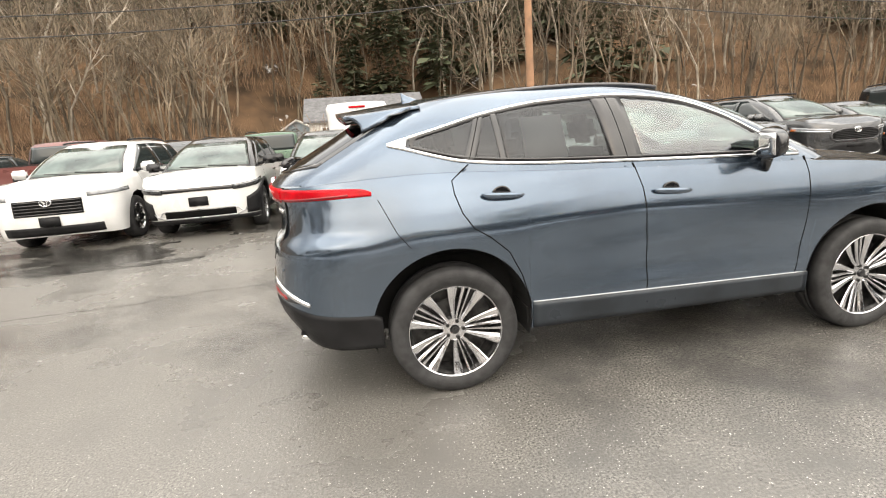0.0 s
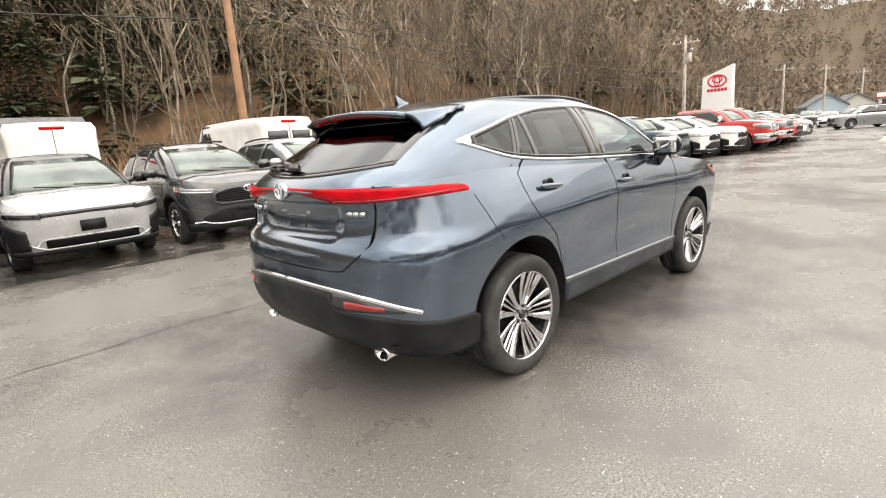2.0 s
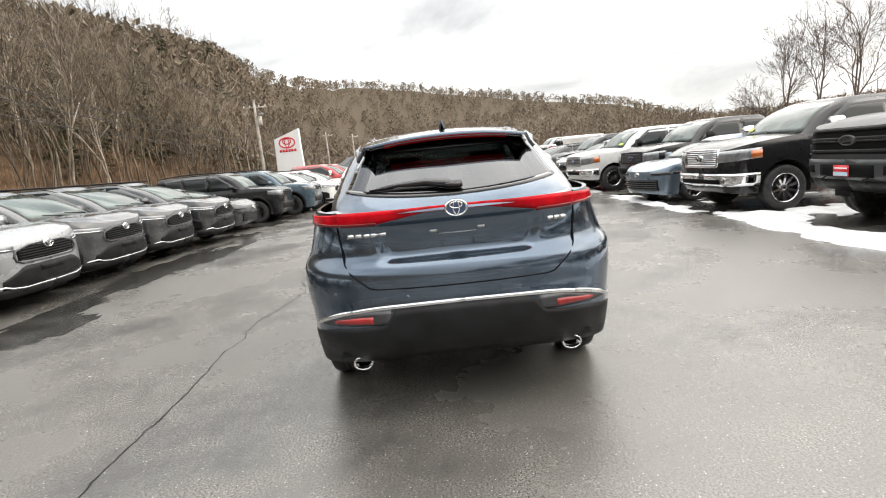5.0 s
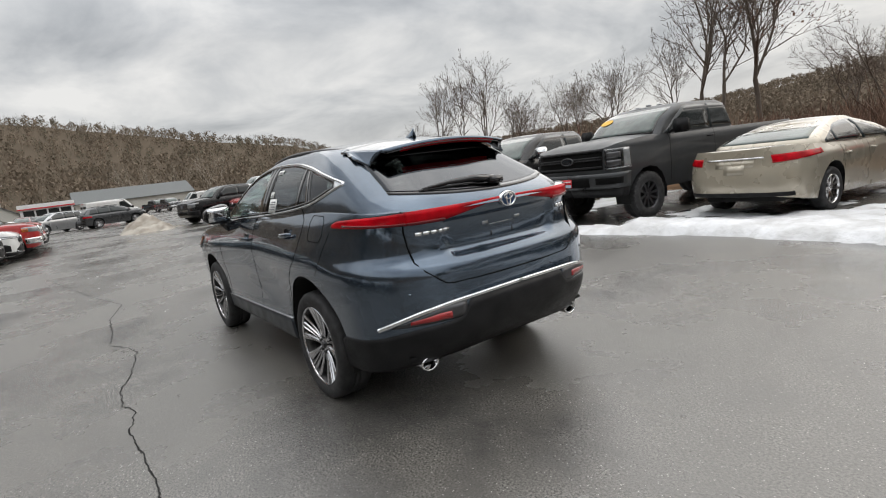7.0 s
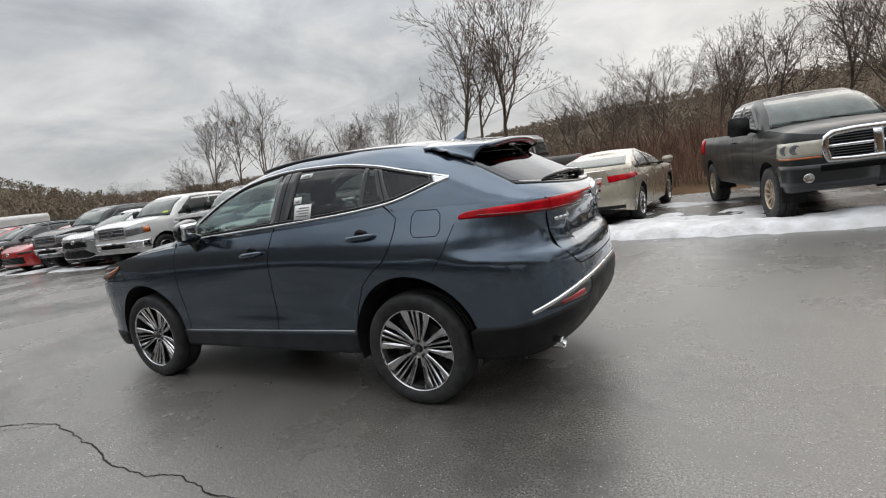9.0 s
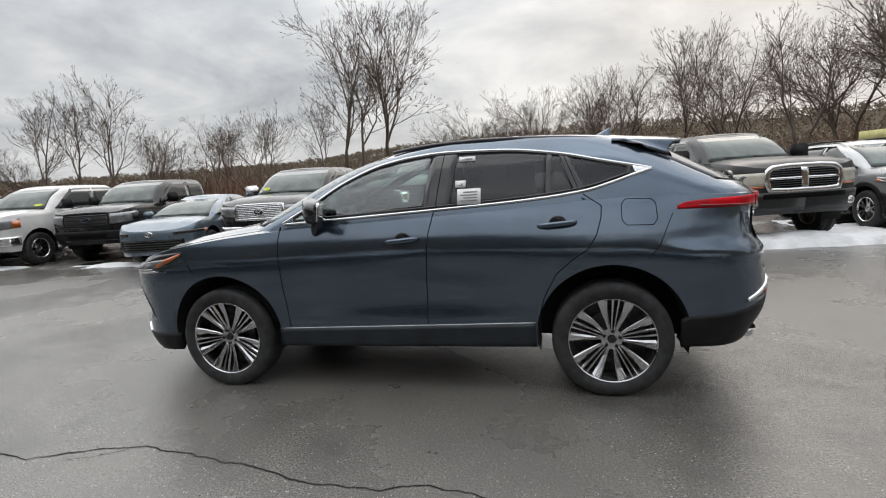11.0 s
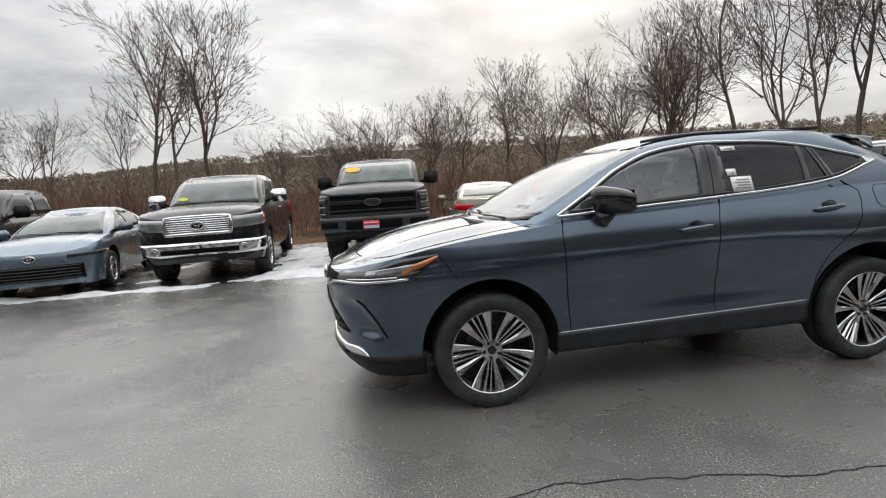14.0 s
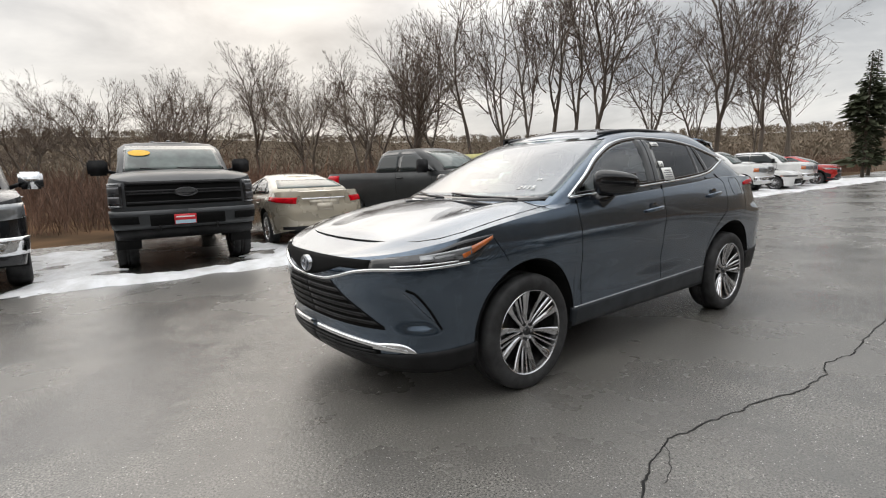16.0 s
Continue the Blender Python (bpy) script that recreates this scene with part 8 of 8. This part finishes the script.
# ---- houses ----
def house(name, label, x, y, yaw, L, D, eave, ridge, wall, roofm, wins, doors_=(), base_z=0.0):
    root = tagged(new(name), label, "house")
    root.matrix_basis = pose(x, y, base_z, 0, 0, yaw)
    w, d = L / 2, D / 2
    V = [(-w, -d, -0.5), (w, -d, -0.5), (w, d, -0.5), (-w, d, -0.5), (-w, -d, eave), (w, -d, eave), (w, d, eave), (-w, d, eave), (-w, 0, ridge), (w, 0, ridge)]
    part("wall", (V, [(0, 1, 5, 4), (1, 2, 6, 9, 5), (2, 3, 7, 6), (3, 0, 4, 8, 7)]), wall, root, smooth=False)
    for s in (1, -1):
        o = 0.35
        sl = (ridge - eave) / d
        V = [(-w - o, s * (d + o), eave - sl * o), (w + o, s * (d + o), eave - sl * o), (w + o, 0, ridge), (-w - o, 0, ridge)]
        V2 = [(a, b, c + 0.14) for a, b, c in V]
        part("roof", (V + V2, [(0, 1, 2, 3), (7, 6, 5, 4), (0, 4, 5, 1), (1, 5, 6, 2), (3, 2, 6, 7), (0, 3, 7, 4)]), roofm, root, smooth=False)
    for wx, wz, ww, wh in wins:
        f = part("window", box(wx - ww / 2 - 0.08, wx + ww / 2 + 0.08, -d - 0.06, -d + 0.02, wz - 0.08, wz + wh + 0.08), M_SIGNWHITE, root, smooth=False)
        part("pane", box(wx - ww / 2, wx + ww / 2, -d - 0.075, -d - 0.062, wz, wz + wh), M_DARKGLASS, f, smooth=False)
        part("mullion", box(wx - 0.03, wx + 0.03, -d - 0.095, -d - 0.077, wz, wz + wh), M_SIGNWHITE, f, smooth=False)
    for dx, dw, dh in doors_:
        part("door", box(dx - dw / 2, dx + dw / 2, -d - 0.05, -d + 0.02, 0, dh), M_SILVERTRIM, root, smooth=False)
    return root


house("ranch_house", "low white house with grey shingle roof at the hill's foot", -0.3, 38.0, 0, 8.2, 6.0, 2.75, 4.35, M_SIDING, M_ROOF, ((-2.9, 1.2, 0.6, 1.0), (-2.0, 1.2, 0.6, 1.0), (1.0, 1.2, 1.4, 1.0)), ((-0.6, 0.95, 2.05),))
house("garage", "pale blue gabled garage with dark doors", -5.75, 44.0, 90, 6.5, 3.9, 1.85, 3.0, M_BLUESIDING, M_SIDING, (), ())
house("roadside_house", "small blue house beyond the parked cars", 118, 17, 20, 9, 6, 2.6, 4.6, M_BLUESIDING, M_ROOF, ((-2, 0.9, 0.9, 1.2), (2, 0.9, 0.9, 1.2)))
house("roadside_house", "small tan house beyond the parked cars", 128, 14, 20, 10, 6, 2.6, 4.4, M_BEIGE, M_ROOF, ((-2, 0.9, 0.9, 1.2), (2, 0.9, 0.9, 1.2)))
house("showroom", "long low building with grey metal roof and beige walls", 140, -11.6, -90, 23.8, 16, 3.2, 6.0, M_BEIGE, M_METALROOF, ((-9, 1.0, 1.6, 1.2), (-5, 1.0, 1.6, 1.2), (4, 1.0, 1.4, 1.2)))
ann = tagged(new("showroom_annex"), "white flat-roofed showroom with red stripe", "building")
ann.matrix_basis = pose(128, 5.0, 0.6, 0, 0, 0)
part("wall", box(-4, 6, -4.3, 4.3, -0.9, 2.6), M_SIGNWHITE, ann, smooth=False)
part("fascia", box(-4.4, 6.4, -4.6, 4.6, 2.6, 3.6, 0.05), M_SIGNWHITE, ann, smooth=False)
part("red_stripe", box(-4.43, 6.43, -4.63, 4.63, 2.62, 2.85), M_SIGNRED, ann, smooth=False)
for k in range(4):
    part("shop_window", box(-4.06, -3.98, -3.9 + 2.0 * k, -2.2 + 2.0 * k, 0.3, 2.4), M_DARKGLASS, ann, smooth=False)


# ---- vans and the rows further off ----
def van(name, label, colour, glazed):
    c = vehicle(name, label, "van", wb=3.75, fo=0.95, ro=1.28, W=1.02, H=2.50, r=0.35, rim=0.20, tw=0.235, sill=0.34, hood0=1.10, hood1=1.28, belt=1.25, deck=1.27, cowl=2.35, rf=1.30, rr=-3.00, bk=-3.10, roofw=0.80, colour=colour, doors=(0.75,), wide=0.55,
                grille=(0.5, 0.75, 1.0), lamp=(0.6, 1.1, 0.85, 1.08), nf=3.4, nr=6.0, tail=("wrap", 0.96, 1.03, 0.95, 1.35), backglass=False, style="six", mirror=M_PLASTIC, mirror_size=1.4)
    for s in ((1, -1) if glazed else ()):
        c.on_end("rear_door_window", M_DARKGLASS, False, s * 0.08, s * 0.72, 1.40, 2.02, 8, 5, 0.010, 0.012, shell=c.g)
    c.on_end("door_split", M_SEAM, False, -0.006, 0.006, 0.6, 2.3, 2, 8, 0.006, 0.01, shell=c.g)
    c.on_end("high_brake_light", M_REDLENS, False, -0.24, 0.24, 2.27, 2.33, 8, 3, 0.03, 0.03, shell=c.g)
    return c


v1 = van("cargo_van", "white high-roof panel van with closed rear doors", "white", False)
v1.root.matrix_basis = pose(-1.45, 12.2 + 3.155, 0, 0, 0, 90)
v2 = van("cargo_van", "white high-roof van with dark rear door windows", "white", True)
v2.root.matrix_basis = pose(4.35, 12.0 + 3.155, 0, 0, 0, 92)
o = another(sport, 2.67, -4.05, 15.6, 90, "black", "green", "green boxy off-road suv parked with its back to the lane")
o = another(family, 2.85, -6.5, 15.6, 90, "white", "charcoal", "dark grey suv with red tail lamps")
o = another(crew_pickup, 3.68, -9.8, 15.6, 90, "white", "maroon", "dark maroon pickup seen from behind")
o = another(compact, 2.69, -12.3, 15.4, 90, "charcoal", "charcoal")
for k, (x, col) in enumerate(((6.3, "silver"), (8.6, "white"), (10.8, "red"), (13.2, "white"), (15.4, "charcoal"))):
    another(compact, 2.69, x, 13.6, -90, "charcoal", col, f"{col} compact suv in the row behind")
another(pickup, 3.70, 21.8, 4.0, -92, "black", "red", "bright red crew-cab pickup")
another(crew_pickup, 3.68, 24.2, 3.9, -92, "white", "red", "red pickup in the hillside row")
another(compact, 2.69, 26.5, 3.9, -92, "charcoal", "red", "red compact suv in the hillside row")
another(sedan, 2.70, 28.8, 4.1, -92, "iceblue", "white", "white sedan in the hillside row")
another(family, 2.85, 31.1, 4.3, -92, "white", "silver", "silver suv in the hillside row")
another(family, 2.85, 48.3, 4.2, 125, "white", "silver", "silver three-row suv parked across the lane's end")
another(family, 2.85, 47.5, -2.4, -75, "white", "charcoal", "dark grey three-row suv parked across the lane's end")
far_cols = ["red", "charcoal", "white", "silver", "black", "maroon", "grey", "navy"]
for j, yy in enumerate((11.5, 6.5, 1.0)):
    for k in range(5):
        col = far_cols[(k * 3 + j * 2) % 8]
        src, wb_, old = ((compact, 2.69, "charcoal"), (sedan, 2.70, "iceblue"), (family, 2.85, "white"))[(k + j) % 3]
        another(src, wb_, 56 + 8.5 * k + j * 2, yy + rng.uniform(-0.6, 0.6), 180 + rng.uniform(-12, 12), old, col, f"{col} car in the far rows of the lot")
dark_trim(another(crew_pickup, 3.68, 26.6, -3.9, 104, "white", "black", "black off-road pickup beside the snow heap"))
another(crew_pickup, 3.68, 88, -10.4, 200, "white", "black", "black pickup before the long grey building")
another(crew_pickup, 3.68, 80, -10.9, 195, "white", "charcoal", "dark grey pickup before the long grey building")
another(v2, 3.75, 70, -4.2, -70, "white", "white", "white high-roof van parked across the far lot")
another(v1, 3.75, 96, -15.6, 100, "white", "white", "long white van beside the grey building")
another(sedan, 2.70, 66, 3.4, 110, "iceblue", "white", "white sedan by the showroom")
another(compact, 2.69, 62, 1.0, 120, "charcoal", "red", "red suv by the showroom")
another(v1, 3.75, 37.0, -9.6, 95, "white", "white", "white van in the snowy row")
another(crew_pickup, 3.68, 33.5, -6.9, 98)
for k, (x, col) in enumerate(((24.3, "red"), (36, "silver"), (38.6, "charcoal"))):
    another(compact, 2.69, x, -6.0, 96, "charcoal", col, f"{col} suv in the snowy row")
# past the sedan and the old pickup
another(compact, 2.69, -7.6, -7.2, 98, "charcoal", "silver", "silver suv beside the old grey pickup")
another(pickup, 3.70, -13.9, -6.9, 98, "black", "silver", "silver crew-cab pickup with dark grille on snow")
another(compact, 2.69, -16.6, -7.0, 96, "charcoal", "green", "dark green suv on snow")
another(sedan, 2.70, -19.2, -7.0, 96, "iceblue", "white", "white sedan on snow")
another(crew_pickup, 3.68, -22.2, -7.2, 98, "white", "white", "white pickup with side windows on snow")
another(sedan, 2.70, -25.4, -7.0, 96, "iceblue", "white", "white sedan on snow")
another(crew_pickup, 3.68, -28.6, -7.4, 98, "white", "white", "white crew-cab pickup on snow")
another(compact, 2.69, -32.0, -7.2, 96, "charcoal", "red", "red and black suv at the row's end")


# ---- stickers, plates and the work truck ----
M_STICKER = mat("orange_sticker", (0.75, 0.42, 0.03), 0.6, var=0.05)
M_LIME = mat("lime_sticker", (0.55, 0.62, 0.08), 0.6, var=0.05)
M_PALEBLUE = mat("pale_blue_print", (0.45, 0.62, 0.72), 0.6, var=0.05)


def windshield_tag(c, y, z, w, h, material, label):
    n = 16
    V = []
    for r_ in (0.0, 0.5, 1.0):
        for k in range(n):
            yy, zz = y + r_ * w / 2 * math.cos(2 * math.pi * k / n), z + h / 2 + r_ * h / 2 * math.sin(2 * math.pi * k / n)
            V.append((c.g.at_y(True, yy, zz) + 0.030, yy, zz + 0.004))
    F = [(a * n + k, a * n + n + k, a * n + n + (k + 1) % n, a * n + (k + 1) % n) for a in (0, 1) for k in range(n)]
    c.add("windshield_sticker", (V, F), material, label, smooth=False)


windshield_tag(heavy, -0.52, 1.80, 0.34, 0.11, M_STICKER, "orange oval price sticker on the windscreen")
windshield_tag(pickup, -0.58, 1.42, 0.20, 0.07, M_LIME, "lime yellow sticker on the windscreen")
windshield_tag(crew_pickup, 0.62, 1.40, 0.20, 0.06, M_LIME, "lime yellow sticker on the windscreen")
pl = heavy.add("dealer_plate", moved(box(-0.006, 0.006, -0.152, 0.152, -0.076, 0.076, 0.004), Matrix.Translation((heavy.b.at_y(True, 0.0, 0.78) + 0.045, -0.05, 0.78))), M_SIGNRED, "red and pale blue dealer plate with plain bars")
xb = heavy.b.at_y(True, 0.0, 0.78) + 0.052
part("white_bar", box(xb, xb + 0.002, -0.18, 0.08, 0.805, 0.825), M_SIGNWHITE, pl, smooth=False)
part("blue_field", box(xb, xb + 0.002, -0.19, 0.09, 0.712, 0.765), M_PALEBLUE, pl, smooth=False)
for k in range(5):
    y = -0.52 + 0.26 * k
    heavy.add("cab_marker_light", moved(box(-0.05, 0.05, -0.04, 0.04, 0, 0.035, 0.012), Matrix.Translation((0.62 - 0.1 * (k in (0, 4)), y, 2.085 - 0.02 * abs(k - 2)))), M_CLEARLENS)


def work_truck():
    root = tagged(new("dump_truck"), "black dump truck with yellow side boards", "truck")
    root.matrix_basis = pose(-11.2, -11.5, 0, 0, 0, 96)
    for nm, b_ in (("bed_floor", box(-2.6, 0.4, -1.05, 1.05, 0.95, 1.15, 0.02)), ("bed_side", box(-2.6, 0.36, -1.05, -0.98, 1.152, 1.75, 0.01)), ("bed_side", box(-2.6, 0.36, 0.98, 1.05, 1.152, 1.75, 0.01)), ("tailgate", box(-2.66, -2.602, -1.05, 1.05, 1.15, 1.75, 0.01)), ("headboard", box(0.362, 0.46, -1.08, 1.08, 1.152, 2.5, 0.02)), ("cab_guard", box(0.462, 1.0, -1.08, 1.08, 2.42, 2.5, 0.02))):
        part(nm, b_, M_PLASTIC, root)
    for s in (1, -1):
        part("side_board", box(-2.5, 0.3, s * 1.02 - 0.03, s * 1.02 + 0.03, 1.75, 2.05), M_YELLOW, root)
        for k in range(3):
            part("reflector", box(-2.2 + 0.9 * k, -1.9 + 0.9 * k, s * 1.055 - 0.01, s * 1.055 + 0.01, 1.35, 1.55), M_LIME, root)
    part("frame_rail", box(-2.6, 3.0, -0.45, 0.45, 0.55, 0.9, 0.02), M_UNDER, root)
    part("cab", joined(box(0.6, 2.0, -0.98, 0.98, 0.75, 1.55, 0.12), box(0.65, 1.75, -0.86, 0.86, 1.5, 2.25, 0.14), box(1.9, 3.1, -0.9, 0.9, 0.75, 1.4, 0.12)), PAINTS["black"], root)
    for s in (1, -1):
        part("cab_window", box(0.85, 1.55, s * 0.87 - 0.012, s * 0.87 + 0.012, 1.58, 2.08), M_DARKGLASS, root)
        part("door_mirror", box(1.6, 1.7, s * 1.2 - 0.1, s * 1.2 + 0.1, 1.5, 1.85, 0.03), M_PLASTIC, root)
    for x in (2.5, -1.5):
        for y in (0.86, -0.86):
            wheel(root, x, y, 0.42, 0.24, 0.26, "ten", M_DARKALLOY)


work_truck()


def chalk(text, size, m, parent):
    """Hand-written stock number on the windscreen."""
    fc = bpy.data.curves.new("stock_number", "FONT")
    fc.body, fc.size, fc.extrude, fc.shear = text, size, 0.0008, 0.15
    tmp = new("stock_number", fc)
    me = bpy.data.meshes.new_from_object(tmp)
    bpy.data.objects.remove(tmp)
    me.materials.append(M_PAPER)
    return put_mesh("stock_number", me, parent, m, "white hand-written stock number")


def screen_pose(y, z, off=0.012):
    g = hero.g
    p = Vector((g.at_y(True, y, z), y, z))
    u = (Vector((g.at_y(True, y + 0.01, z), y + 0.01, z)) - p).normalized()
    v = (Vector((g.at_y(True, y, z + 0.01), y, z + 0.01)) - p)
    n = u.cross(v).normalized()
    v = n.cross(u)
    M = Matrix((u, v, n)).transposed().to_4x4()
    M.translation = p + n * off
    return M


chalk("2115", 0.066, screen_pose(0.52, 1.222, 0.004), hero.root)
chalk("55", 0.040, screen_pose(0.58, 1.275, 0.004), hero.root)
